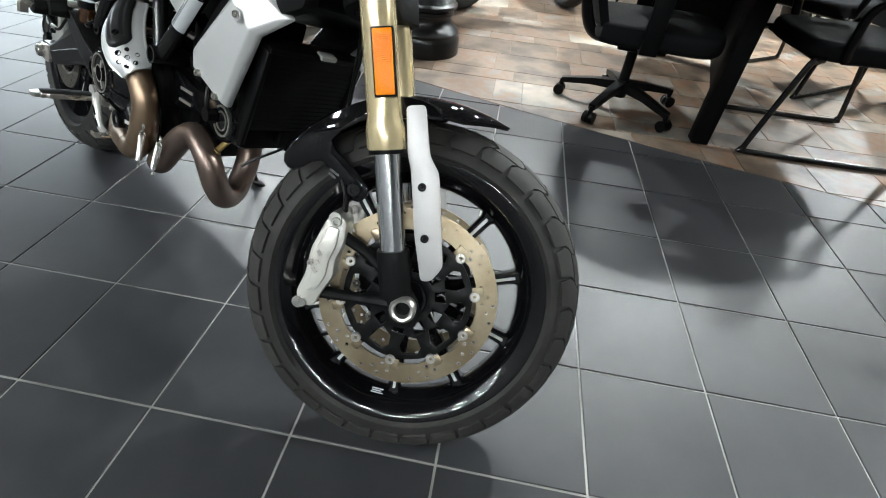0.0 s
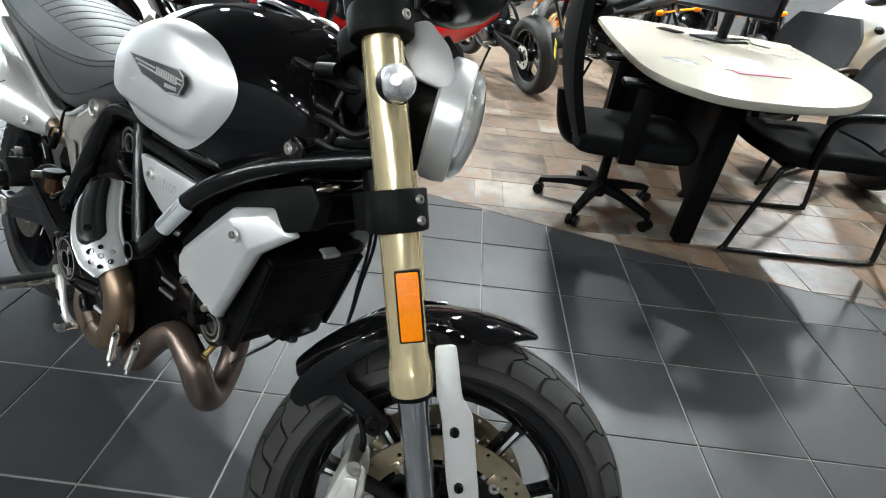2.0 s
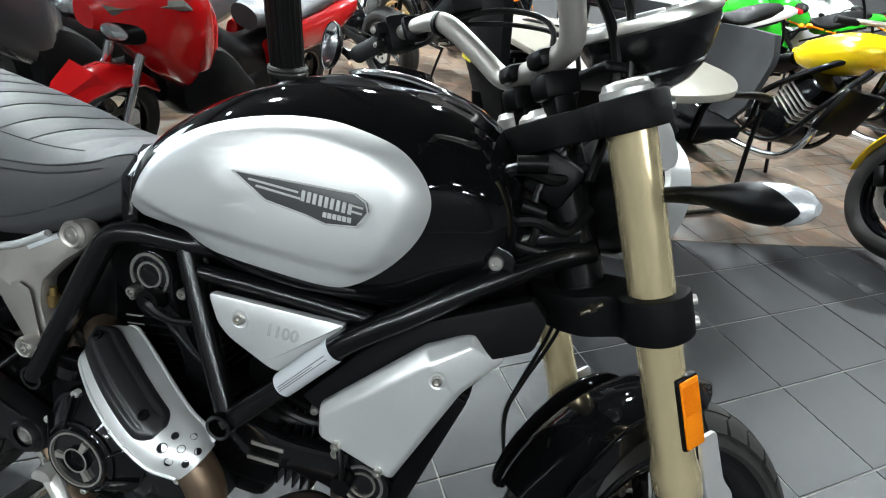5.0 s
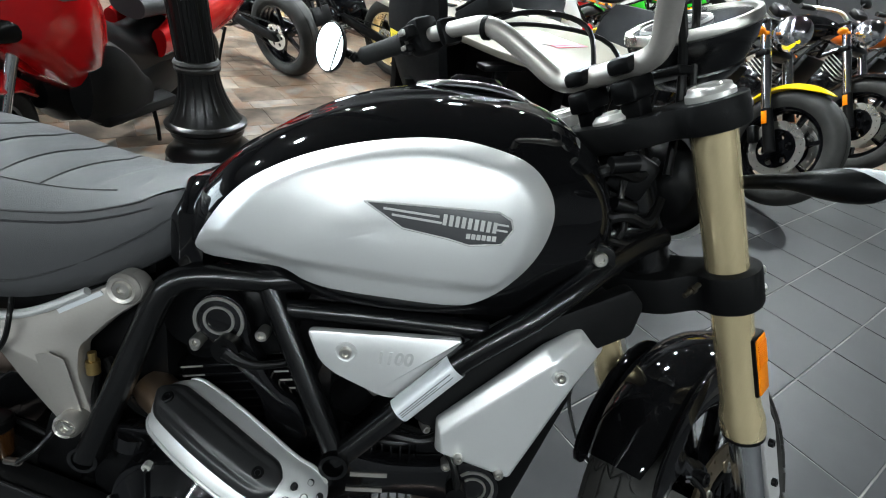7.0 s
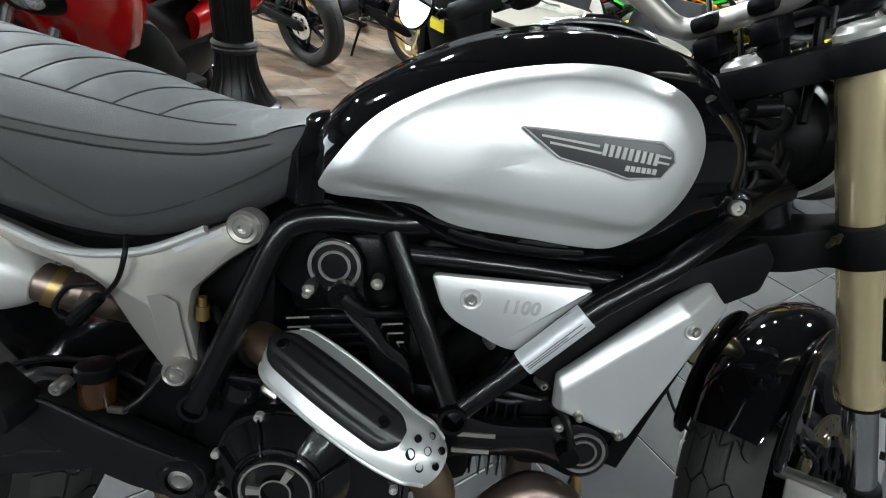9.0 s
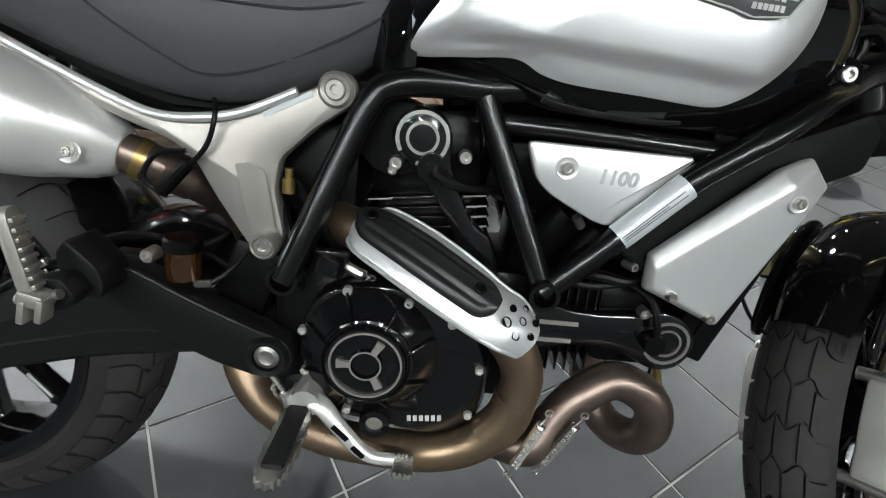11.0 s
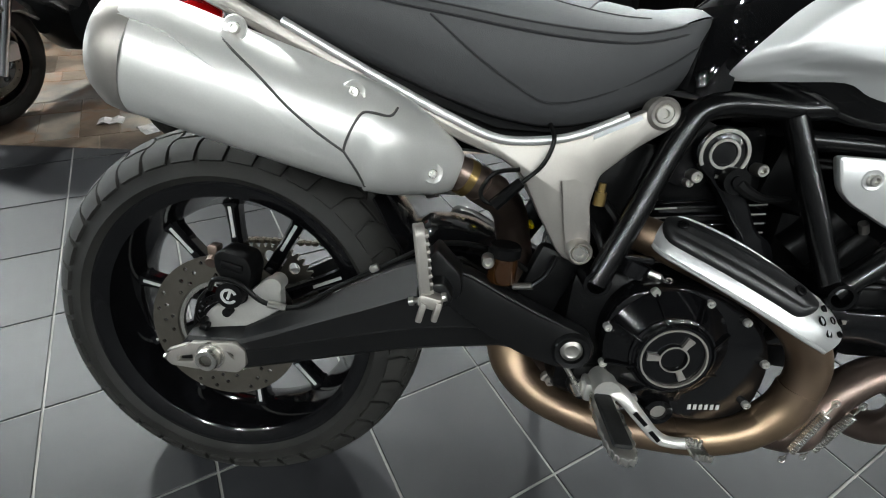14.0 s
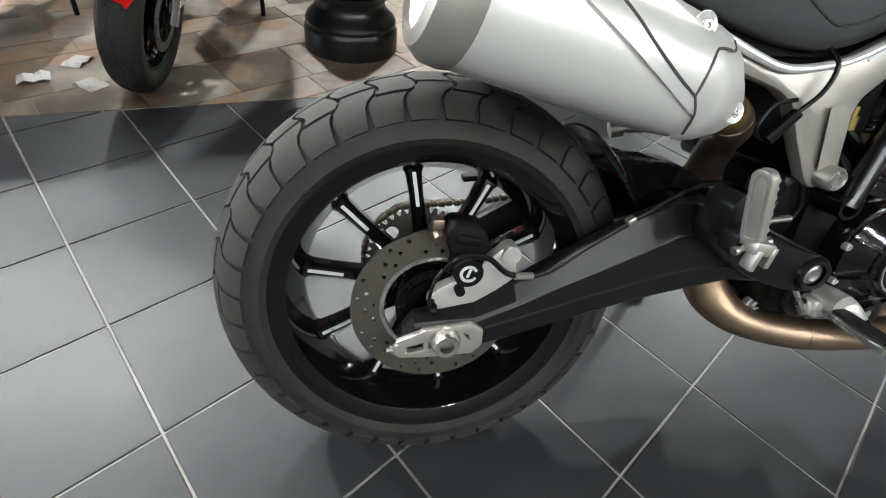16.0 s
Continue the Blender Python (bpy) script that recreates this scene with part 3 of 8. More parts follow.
parts("chain_link", [*[box((0.0135, 0.013 if i % 2 else 0.018, 0.010), tuple(p), 0.003, (0, math.degrees(math.atan2(-(q - p).z, (q - p).x)), 0), 1) for i, (p, q) in enumerate(zip(links, links[1:]))]], CHAIN, motorcycle)

FRONT = LEGS @ Matrix.Translation((0.035, 0, -0.462)) @ Matrix.Rotation(radians(-4), 4, "X")
front_wheel = wheel(motorcycle, FRONT, 0.320, 0.061, 0.070, 0.247, 0.048, 32, 10, "front_wheel", 30.0)
for s in (-1, 1):
    y = -0.066 if s < 0 else 0.061
    brake_disc(front_wheel, FRONT, 0.1625, 0.126, y, 30, DISC, 10)
    hub_holes = []
    for k in range(10):
        q = 2 * math.pi * (k + 0.5) / 10
        hub_holes.append([(math.cos(q + da) * rr, math.sin(q + da) * rr) for da, rr in ((-0.21, 0.094), (-0.15, 0.106), (0.13, 0.107), (0.21, 0.097), (0.17, 0.078), (-0.10, 0.070))])
        q = 2 * math.pi * k / 10
        hub_holes.append([(math.cos(q + da) * rr, math.sin(q + da) * rr) for da, rr in ((-0.17, 0.070), (0.15, 0.070), (0.17, 0.050), (-0.17, 0.050))])
    part("disc_carrier", plate(ring_outline(0.117, 60), y + 0.001, 0.006, 0.001, [ring_outline(0.036, 32)] + hub_holes), BLACK, front_wheel, "black spoked disc carrier", FRONT)
    for k in range(10):
        q = 2 * math.pi * k / 10
        part("bobbin", lathe_y([(0.0035, y - 0.003), (0.0085, y - 0.003), (0.0095, y - 0.001), (0.0095, y + 0.008), (0.0035, y + 0.008)], 16, True), STEEL, front_wheel, "zinc disc bobbin", FRONT @ Matrix.Translation((0.1215 * math.cos(q), 0, 0.1215 * math.sin(q))))
    parts("disc_clip", [*[box((0.020, 0.004, 0.016), (0.128 * math.cos(q), y - 0.0005, 0.128 * math.sin(q)), 0.002, (0, -math.degrees(q), 0)) for q in (2 * math.pi * (k + 0.12) / 10 for k in range(10))]], DISC, front_wheel, "", FRONT)
part("axle_ring", lathe_y([(0.0125, -0.132), (0.014, -0.141), (0.0185, -0.142), (0.0225, -0.137), (0.0225, -0.104), (0.011, -0.104)], 32, True), STEEL, front_wheel, "bright hollow axle end", FRONT)
part("axle", lathe_y([(0, -0.110), (0.012, -0.110), (0.0125, 0.11), (0, 0.11)], 20), STEEL, front_wheel, "", FRONT)
part("rim_print", bars(0, 0, [(0, 0.024), (0.004, 0.018), (0, 0.022)], 0, 0.0022), STICKER, front_wheel, "", FRONT @ Matrix.Rotation(radians(-253), 4, "Y") @ Matrix.Translation((0.205, -0.0415, 0.0)) @ Matrix.Rotation(radians(90), 4, "Y"))


# fork legs, clamps, head
def fork_leg(s):
    y = 0.112 * s
    leg = part("fork_leg", lathe([(0.0, 0.300), (0.0265, 0.300), (0.0265, -0.125), (0.0268, -0.140), (0.0300, -0.158), (0.0310, -0.165), (0.0305, -0.172), (0.0308, -0.188), (0.0290, -0.194), (0.021, -0.194)], 36), GOLD, motorcycle, "gold anodised upside-down fork tube", LEGS @ Matrix.Translation((0.022, y, 0)))
    part("dust_seal", lathe([(0.0225, -0.190), (0.0295, -0.192), (0.0290, -0.199), (0.0225, -0.200)], 32), BLACK, leg, "", LEGS @ Matrix.Translation((0.022, y, 0)))
    part("slider", lathe([(0.0215, -0.19), (0.0215, -0.385)], 32), CHROME, leg, "polished chrome slider", LEGS @ Matrix.Translation((0.022, y, 0)))
    part("cap", lathe([(0.0, 0.328), (0.012, 0.328), (0.014, 0.325), (0.0205, 0.3265), (0.0235, 0.325), (0.0250, 0.320), (0.0275, 0.318), (0.0280, 0.299)], 36), BRIGHT_CAST, leg, "bare alloy fork cap", LEGS @ Matrix.Translation((0.022, y, 0)))
    part("cap_screw", lathe([(0, 0.321), (0.007, 0.321), (0.008, 0.318)], 6), STEEL, leg, "", LEGS @ Matrix.Translation((0.022, y, 0)))
    foot = part("fork_foot", join(lathe_at([(0.0, -0.352), (0.0265, -0.355), (0.0275, -0.362), (0.0275, -0.425), (0.024, -0.438), (0, -0.44)], (0.022, y, 0), 28),
                            loft([[(0.022 + dx * 0.024, y + dy * 0.016, -0.42) for dx, dy in SQ], [(0.032 + dx * 0.027, y + dy * 0.016, -0.445) for dx, dy in SQ], [(0.035 + dx * 0.027, y + dy * 0.015, -0.468) for dx, dy in SQ], [(0.035 + dx * 0.018, y + dy * 0.014, -0.490) for dx, dy in SQ]])),
                BLACK_MATT, leg, "black forged fork foot", LEGS)
    yc = y * 0.80
    part("caliper_arm", tube([(0.012, yc * 1.12, -0.400), (-0.03, yc, -0.362), (-0.064, yc, -0.335)], [0.013, 0.010, 0.011], 10, flat=0.8), BLACK_MATT, leg, "", LEGS)
    part("caliper_arm", tube([(0.020, yc * 1.12, -0.452), (-0.05, yc, -0.446), (-0.118, yc, -0.432)], [0.014, 0.010, 0.012], 10, flat=0.8), BLACK_MATT, leg, "", LEGS)
    return leg


SQ = [(math.cos(t), math.sin(t)) for t in (2 * math.pi * k / 16 for k in range(16))]


def lathe_at(profile, at, seg=32):
    bm = lathe(profile, seg)
    bm.transform(Matrix.Translation(at))
    return bm


for s in (-1, 1):
    leg = fork_leg(s)
    # caliper hugging the disc behind the leg
    y = 0.068 * s
    side = -1 if s < 0 else 1
    cal = part("brake_caliper", plate(rounded([(-0.052, -0.306), (-0.066, -0.292), (-0.085, -0.300), (-0.118, -0.350), (-0.133, -0.395), (-0.152, -0.425), (-0.152, -0.450), (-0.125, -0.454), (-0.104, -0.424), (-0.084, -0.402), (-0.078, -0.372), (-0.060, -0.345)], 0.008), y - 0.040 if s < 0 else y - 0.018, 0.058, 0.005), CALIPER, motorcycle, "bare alloy four-piston brake caliper", LEGS)
    part("caliper_face", plate(rounded([(-0.064, -0.318), (-0.082, -0.312), (-0.108, -0.352), (-0.122, -0.396), (-0.132, -0.424), (-0.112, -0.420), (-0.096, -0.398), (-0.088, -0.372), (-0.072, -0.345)], 0.006), y - 0.046 if s < 0 else y + 0.038, 0.008, 0.003), CALIPER, cal, "", LEGS)
    for x, z in ((-0.148, -0.442), (-0.070, -0.300)):
        part("caliper_lug", rod((x, y - 0.046, z), (x, y + 0.034, z), 0.0105, 18), STEEL, cal, "bright caliper lug", LEGS)
    part("brake_line", tube([(-0.062, y - 0.01, -0.294), (-0.058, y - 0.012, -0.262), (-0.080, y * 0.7, -0.20), (-0.105, y * 0.5, -0.165)], [0.006, 0.004, 0.0028, 0.0028], 8), HOSE, cal, "", LEGS)
    parts("caliper_bolt", [screw((-0.142, y - 0.040, -0.444), 0.0085), screw((-0.068, y - 0.044, -0.306), 0.0085), screw((-0.118, y - 0.046, -0.372), 0.005)], STEEL, cal, "", LEGS)
    part("caliper_print", bars(0, 0, [(0, 0.010), (0.0125, 0.008), (0.022, 0.010)], 0, 0.006), CAST, cal, "raised lettering as plain bars", LEGS @ Matrix.Translation((-0.103, y - 0.049, -0.352)) @ Matrix.Rotation(radians(65), 4, "Y"))
    # grey guard blade in front of the slider
    gy = 0.122 * s
    g = part("fork_guard", plate(rounded([(0.058, -0.128), (0.088, -0.128), (0.091, -0.205), (0.104, -0.232), (0.104, -0.385), (0.084, -0.408), (0.066, -0.408), (0.060, -0.330), (0.060, -0.225), (0.056, -0.200)], 0.008), gy - 0.003, 0.007, 0.002), GREY_METAL, leg, "grey fork guard plate", LEGS)
    parts("guard_screw", [screw((0.0765, gy - 0.004, -0.252), 0.0068), screw((0.0765, gy - 0.004, -0.335), 0.0068)], BLACK, leg, "", LEGS)

# steering head and clamps
part("head_tube", lathe([(0.0, 0.31), (0.034, 0.30), (0.036, 0.25), (0.033, 0.22), (0.033, 0.05), (0.036, 0.03), (0.0, 0.02)], 28), FRAME, motorcycle, "", HEAD)


def clamp(z0, z1, deep):
    """A triple clamp: two rings round the legs and a bridge."""
    outline = smooth_loop([(-0.05, 0.0), (-0.042, 0.05), (-0.015, 0.085), (-0.020, 0.112), (-0.006, 0.142), (0.022, 0.152), (0.052, 0.142), (0.064, 0.112), (0.048, 0.075), (0.030 + deep, 0.045), (0.030 + deep, 0.0),
                           (0.030 + deep, -0.045), (0.048, -0.075), (0.064, -0.112), (0.052, -0.142), (0.022, -0.152), (-0.006, -0.142), (-0.020, -0.112), (-0.015, -0.085), (-0.042, -0.05)], 4)
    bm = plate([(x, -y) for x, y in outline], 0, z1 - z0, 0.004)
    bm.transform(Matrix.Translation((0, 0, z0)) @ Matrix.Rotation(radians(90), 4, "X"))
    return bm


top_clamp = part("top_clamp", clamp(0.268, 0.306, 0.005), BLACK_MATT, motorcycle, "matt black upper triple clamp", FORK)
low_clamp = part("lower_clamp", clamp(0.030, 0.086, 0.012), BLACK_MATT, motorcycle, "matt black lower triple clamp", LEGS)
for z in (0.287,):
    parts("clamp_screw", [*[screw((0.053, s * 0.137, z), 0.0062, (0.8, 0.6 * s, 0)) for s in (-1, 1)]], STEEL, top_clamp, "", FORK)
parts("clamp_screw", [*[screw((0.052, s * 0.139, z), 0.0062, (0.8, 0.6 * s, 0)) for s in (-1, 1) for z in (0.044, 0.071)]], STEEL, low_clamp, "", LEGS)
part("stem_nut", lathe([(0, 0.319), (0.010, 0.319), (0.012, 0.316), (0.019, 0.316), (0.022, 0.313), (0.025, 0.310), (0.025, 0.304)], 32), BRIGHT_CAST, top_clamp, "bare alloy stem nut", FORK @ Matrix.Translation((-0.016, -0.002, 0)))
part("steering_stop", join(rod((-0.050, -0.110, 0.094), (-0.080, -0.106, 0.092), 0.0032, 10), rod((-0.060, -0.109, 0.0935), (-0.067, -0.108, 0.093), 0.0055, 6)), CHAIN, low_clamp, "", LEGS)

# orange side reflectors
for s in (-1, 1):
    r = part("reflector_base", box((0.034, 0.014, 0.098), (0.030, 0.135 * s, -0.067), 0.003), BLACK, motorcycle, "", LEGS)
    part("reflector", box((0.029, 0.005, 0.092), (0.030, 0.1415 * s, -0.067), 0.002), ORANGE, r, "orange side reflector", LEGS)
    parts("prism_rib", [box((0.025, 0.0012, 0.0016), (0.030, 0.1445 * s, -0.030 - 0.0028 * k)) for k in range(14)], ORANGE, r, "", LEGS)


# front mudguard
def guard_sheet(cx, cz, r, t0, t1, n, half, sag, thick):
    secs = []
    for i in range(n + 1):
        f = i / n
        t = radians(t0 + (t1 - t0) * f)
        w = half * (1.0 - 0.82 * (max(0, 0.22 - f) / 0.22) ** 1.4 - 0.28 * max(0, f - 0.8) / 0.2)
        rr = r + 0.006 * math.sin(math.pi * f)
        ring = []
        for k in range(13):
            v = (k / 12 - 0.5) * 2
            q = rr - sag * (w / half) ** 1.4 * abs(v) ** 2.4
            ring.append((cx + q * math.cos(t), w * v * (1 - 0.08 * abs(v) ** 3), cz + q * math.sin(t)))
        for k in range(12, -1, -1):
            v = (k / 12 - 0.5) * 2
            q = rr - thick - sag * (w / half) ** 1.4 * abs(v) ** 2.4
            ring.append((cx + q * math.cos(t), (w - 0.002) * v * (1 - 0.08 * abs(v) ** 3), cz + q * math.sin(t)))
        secs.append(ring)
    return loft(secs)


fender = part("front_mudguard", guard_sheet(0.035, -0.464, 0.354, 57.5, 124, 30, 0.070, 0.028, 0.004), GLOSS_BLACK, motorcycle, "gloss black front mudguard", LEGS)
for s in (-1, 1):
    part("mudguard_bracket", plate(smooth_loop([(0.115, -0.150), (0.08, -0.118), (0.0, -0.110), (-0.10, -0.146), (-0.158, -0.194), (-0.146, -0.222), (-0.095, -0.208), (-0.062, -0.262), (-0.040, -0.280), (-0.020, -0.262), (-0.040, -0.225), (-0.075, -0.175), (0.0, -0.140), (0.07, -0.145)], 3), 0.069 * s - 0.004, 0.008, 0.002), GLOSS_BLACK, fender, "", LEGS)
    part("bracket_bolt", screw((-0.043, 0.077 * s, -0.258), 0.012, (0, s, 0), 0.006), BLACK, fender, "", LEGS)
part("mudguard_print", bars(0, 0, [(0, 0.018), (0.002, 0.014)], 0, 0.0035), BADGE, fender, "", LEGS @ Matrix.Translation((-0.082, -0.0735, -0.222)) @ Matrix.Rotation(radians(42), 4, "Y"))

# headlight
HL = FORK @ Matrix.Translation((0.082, 0, 0.190)) @ Matrix.Rotation(radians(111), 4, "Y")
headlight = part("headlight", lathe([(0.0, -0.056), (0.040, -0.050), (0.068, -0.033), (0.082, 0.0), (0.0865, 0.026)], 40), BLACK, motorcycle, "round headlight with a silver rim", HL)
part("rim_ring", lathe([(0.0868, 0.000), (0.0915, 0.004), (0.0925, 0.024), (0.0900, 0.041), (0.0865, 0.044), (0.083, 0.042), (0.082, 0.028)], 48), SILVER, headlight, "satin silver headlight rim", HL)
part("bowl", lathe([(0.0, -0.01), (0.03, -0.006), (0.058, 0.012), (0.081, 0.040)], 40), REFLECTOR, headlight, "", HL)
part("bulb_shroud", lathe([(0.0, 0.05), (0.016, 0.048), (0.02, 0.03), (0.02, 0.015)], 20), CHROME, headlight, "", HL)
part("bulb_ring", lathe([(0.070, 0.030), (0.078, 0.046), (0.074, 0.048), (0.066, 0.032)], 32), CLEAR_FACET, headlight, "faceted light ring", HL)
part("lens", lathe([(0.083, 0.041), (0.081, 0.050), (0.068, 0.062), (0.036, 0.071), (0.0, 0.074)], 40), LENS, headlight, "clear glass headlight lens", HL).visible_shadow = False
for y in (-0.088, 0.078):
    ear = part("side_cover", plate(rounded([(0.060, 0.297), (0.084, 0.300), (0.110, 0.262), (0.116, 0.222), (0.098, 0.206), (0.060, 0.225), (0.046, 0.258)], 0.010), y, 0.010, 0.004), GREY_METAL, headlight, "grey alloy headlight bracket", FORK)
    part("cover_stay", box((0.018, 0.006, 0.030), (0.108, y + 0.005, 0.262), 0.003, (0, -30, 0)), BLACK, ear, "", FORK)

# indicators
for s in (-1, 1):
    out, ahead = Vector((0.05, 1.0 * s, -0.16)).normalized(), Vector((1, 0, 0))
    mid = Vector((0.038, 0.166 * s, 0.192)) + out * 0.074
    ahead = (ahead - out * out.dot(ahead)).normalized()
    side = out.cross(ahead)
    waist = [(-0.074, 0.0085, 0), (-0.060, 0.0105, 0), (-0.046, 0.0140, 0), (-0.030, 0.0180, 0), (-0.012, 0.0210, 0), (0.006, 0.0210, 0), (0.020, 0.0185, 0), (0.030, 0.0135, 0), (0.036, 0.0060, 0)]

    def skin(u, q, k=1.0):
        r = 1.02 * k * next(a[1] + (b[1] - a[1]) * (u - a[0]) / (b[0] - a[0]) for a, b in zip(waist, waist[1:]) if u <= b[0] + 1e-6)
        return mid + out * u + ahead * (r * math.cos(q)) + side * (r * 0.92 * math.sin(q))

    # the shell reaches the tip behind; in front the lens takes over half way
    shell, lens = [], []
    for k in range(11):
        f = k / 10
        ends = [(q, -0.014 - 0.044 * math.cos(q)) for q in (2 * math.pi * j / 22 for j in range(22))]
        shell.append([skin(-0.074 + (e + 0.074) * f, q) for q, e in ends])
        lens.append([skin(e - 0.002 + (0.036 - e + 0.002) * f, q, 0.96) for q, e in ends])
    ind = part("indicator", loft(shell), BLACK, motorcycle, "black turn indicator with a clear lens", FORK)
    part("indicator_stalk", tube([(0.040, 0.100 * s, 0.192), (0.040, 0.140 * s, 0.192), (0.040, 0.172 * s, 0.190)], [0.008, 0.009, 0.010], 12), BLACK, ind, "", FORK)
    part("indicator_lens", loft(lens), CLEAR_FACET, ind, "clear faceted indicator lens", FORK)

# instrument
GA = FORK @ Matrix.Translation((0.135, -0.045, 0.372)) @ Matrix.Rotation(radians(-6), 4, "Y") @ Matrix.Rotation(radians(10), 4, "X")
gauge = part("instrument", lathe([(0.0, -0.066), (0.026, -0.064), (0.047, -0.055), (0.062, -0.041), (0.0655, -0.036), (0.0645, -0.033), (0.072, -0.022), (0.079, -0.006), (0.083, 0.008), (0.083, 0.020)], 48), FRAME, motorcycle, "round instrument with a silver bezel", GA)
part("bezel", lathe([(0.083, 0.014), (0.086, 0.017), (0.086, 0.024), (0.084, 0.029), (0.077, 0.029), (0.074, 0.024)], 48), STEEL, gauge, "silver bezel", GA)
part("dial", lathe([(0, 0.026), (0.073, 0.026)], 40), DIAL, gauge, "", GA)
part("inner_bezel", lathe([(0.040, 0.026), (0.040, 0.030), (0.044, 0.031), (0.046, 0.027)], 36), GREY_METAL, gauge, "", GA @ Matrix.Translation((-0.018, 0.012, 0.0)))
part("instrument_bracket", box((0.10, 0.09, 0.012), (0.085, -0.03, 0.335), 0.004, (0, 14, 0)), BLACK, gauge, "", FORK)

# handlebar
BAR = [(-0.100, 0.420, 0.522), (-0.072, 0.300, 0.510), (-0.052, 0.180, 0.492), (-0.040, 0.138, 0.472), (-0.020, 0.105, 0.420), (-0.008, 0.080, 0.380), (-0.006, 0.050, 0.368), (-0.006, 0.0, 0.367)]
bar = part("handlebar", tube(BAR + [(x, -y, z) for x, y, z in BAR[-2::-1]], [0.0111] * 2 + [0.0125] + [0.0145] * 9 + [0.0125] + [0.0111] * 2, 16, 5), CAST, motorcycle, "tapered satin alloy handlebar", FORK)
for s in (-1, 1):
    part("bar_clamp", join(box((0.052, 0.034, 0.030), (-0.006, 0.034 * s, 0.340), 0.006), box((0.052, 0.034, 0.022), (-0.006, 0.034 * s, 0.372), 0.008), box((0.030, 0.028, 0.034), (-0.006, 0.034 * s, 0.318), 0.004)), BLACK, bar, "black bar clamp", FORK)
    part("grip", tube([(-0.100, 0.420 * s, 0.522), (-0.086, 0.36 * s, 0.5165), (-0.075, 0.312 * s, 0.511)], [0.0165, 0.0155, 0.0175], 18, 4), PEG_RUBBER, bar, "ribbed black rubber grip", FORK)
    part("grip_rings", tube([(-0.0765, 0.318 * s, 0.5115), (-0.0745, 0.309 * s, 0.511)], [0.021, 0.021], 18, 1), PEG_RUBBER, bar, "", FORK)
    sw = part("switch_block", join(box((0.048, 0.042, 0.058), (-0.066, 0.276 * s, 0.508), 0.012), box((0.022, 0.030, 0.020), (-0.094, 0.276 * s, 0.518), 0.006), box((0.018, 0.014, 0.012), (-0.098, 0.280 * s, 0.496), 0.004)), BLACK_MATT, bar, "grey handlebar switch block", FORK)
    parts("switch_button", [box((0.010, 0.016, 0.009), (-0.105, 0.276 * s, 0.520), 0.003), box((0.008, 0.012, 0.007), (-0.106, 0.282 * s, 0.498), 0.002)], CAST, sw, "", FORK)
    part("lever_clamp", box((0.042, 0.018, 0.042), (-0.056, 0.222 * s, 0.498), 0.010), BLACK, bar, "", FORK)
    part("lever", tube([(-0.028, 0.235 * s, 0.500), (0.000, 0.265 * s, 0.500), (0.010, 0.32 * s, 0.503), (-0.018, 0.40 * s, 0.510)], [0.008, 0.007, 0.006, 0.007], 10, flat=0.6), BLACK, bar, "black hand lever", FORK)
    part("cable_strap", tube([(-0.046, 0.153 * s, 0.480), (-0.0445, 0.147 * s, 0.4775)], 0.0172, 16, 1), BLACK, bar, "", FORK)
box_res = part("fluid_reservoir", box((0.055, 0.085, 0.032), (0.020, 0.215, 0.515), 0.006), BLACK_MATT, bar, "dark fluid reservoir", FORK)
part("reservoir_lid", box((0.048, 0.078, 0.006), (0.020, 0.215, 0.533), 0.002), BLACK, box_res, "", FORK)
# bar-end mirror
mir = part("mirror", lathe([(0, -0.014), (0.030, -0.012), (0.043, -0.004), (0.0455, 0.003), (0.044, 0.006), (0.042, 0.0045)], 36), BLACK, motorcycle, "round bar-end mirror", MIRM := FORK @ Matrix.Translation((-0.135, 0.468, 0.558)) @ Vector((-0.925, -0.227, 0.305)).to_track_quat("Z", "Y").to_matrix().to_4x4())
part("mirror_glass", lathe([(0.0425, 0.0045), (0.0, 0.0050)], 36), MIRROR, mir, "", MIRM)
part("mirror_arm", join(tube([(-0.104, 0.425, 0.523), (-0.110, 0.445, 0.530), (-0.122, 0.462, 0.552)], [0.010, 0.008, 0.008], 10), screw((-0.112, 0.438, 0.528), 0.009, (-0.5, 0, 0.8))), BLACK, mir, "", FORK)
# cables between bar and frame
for pts, r in (([(-0.036, 0.20, 0.49), (0.06, 0.16, 0.49), (0.10, 0.09, 0.44), (0.05, 0.06, 0.36), (0.0, 0.05, 0.25)], 0.0042), ([(-0.03, 0.23, 0.50), (0.085, 0.17, 0.47), (0.11, 0.06, 0.40), (0.06, 0.03, 0.30)], 0.0036),
               ([(-0.04, -0.15, 0.478), (0.0, -0.11, 0.44), (0.055, -0.075, 0.38), (0.05, -0.06, 0.30), (0.0, -0.055, 0.22)], 0.0060), ([(-0.03, -0.16, 0.482), (0.02, -0.12, 0.45), (0.075, -0.085, 0.40), (0.07, -0.07, 0.32)], 0.0052)):
    part("control_cable", tube(pts, r, 8), HOSE, motorcycle, "", FORK)
for dx, dz in ((0.0, 0.0), (0.010, 0.004)):
    part("brake_line", tube([(1.270 + dx, -0.02, 0.79), (1.262 + dx, 0.008, 0.70 + dz), (1.240 + dx * 0.5, 0.030, 0.60 + dz), (1.230 + dx * 0.2, 0.040, 0.535), (1.246, 0.005, 0.475), (1.268, -0.045, 0.450)], 0.0030, 8), HOSE, motorcycle, "thin black brake line to the front caliper")
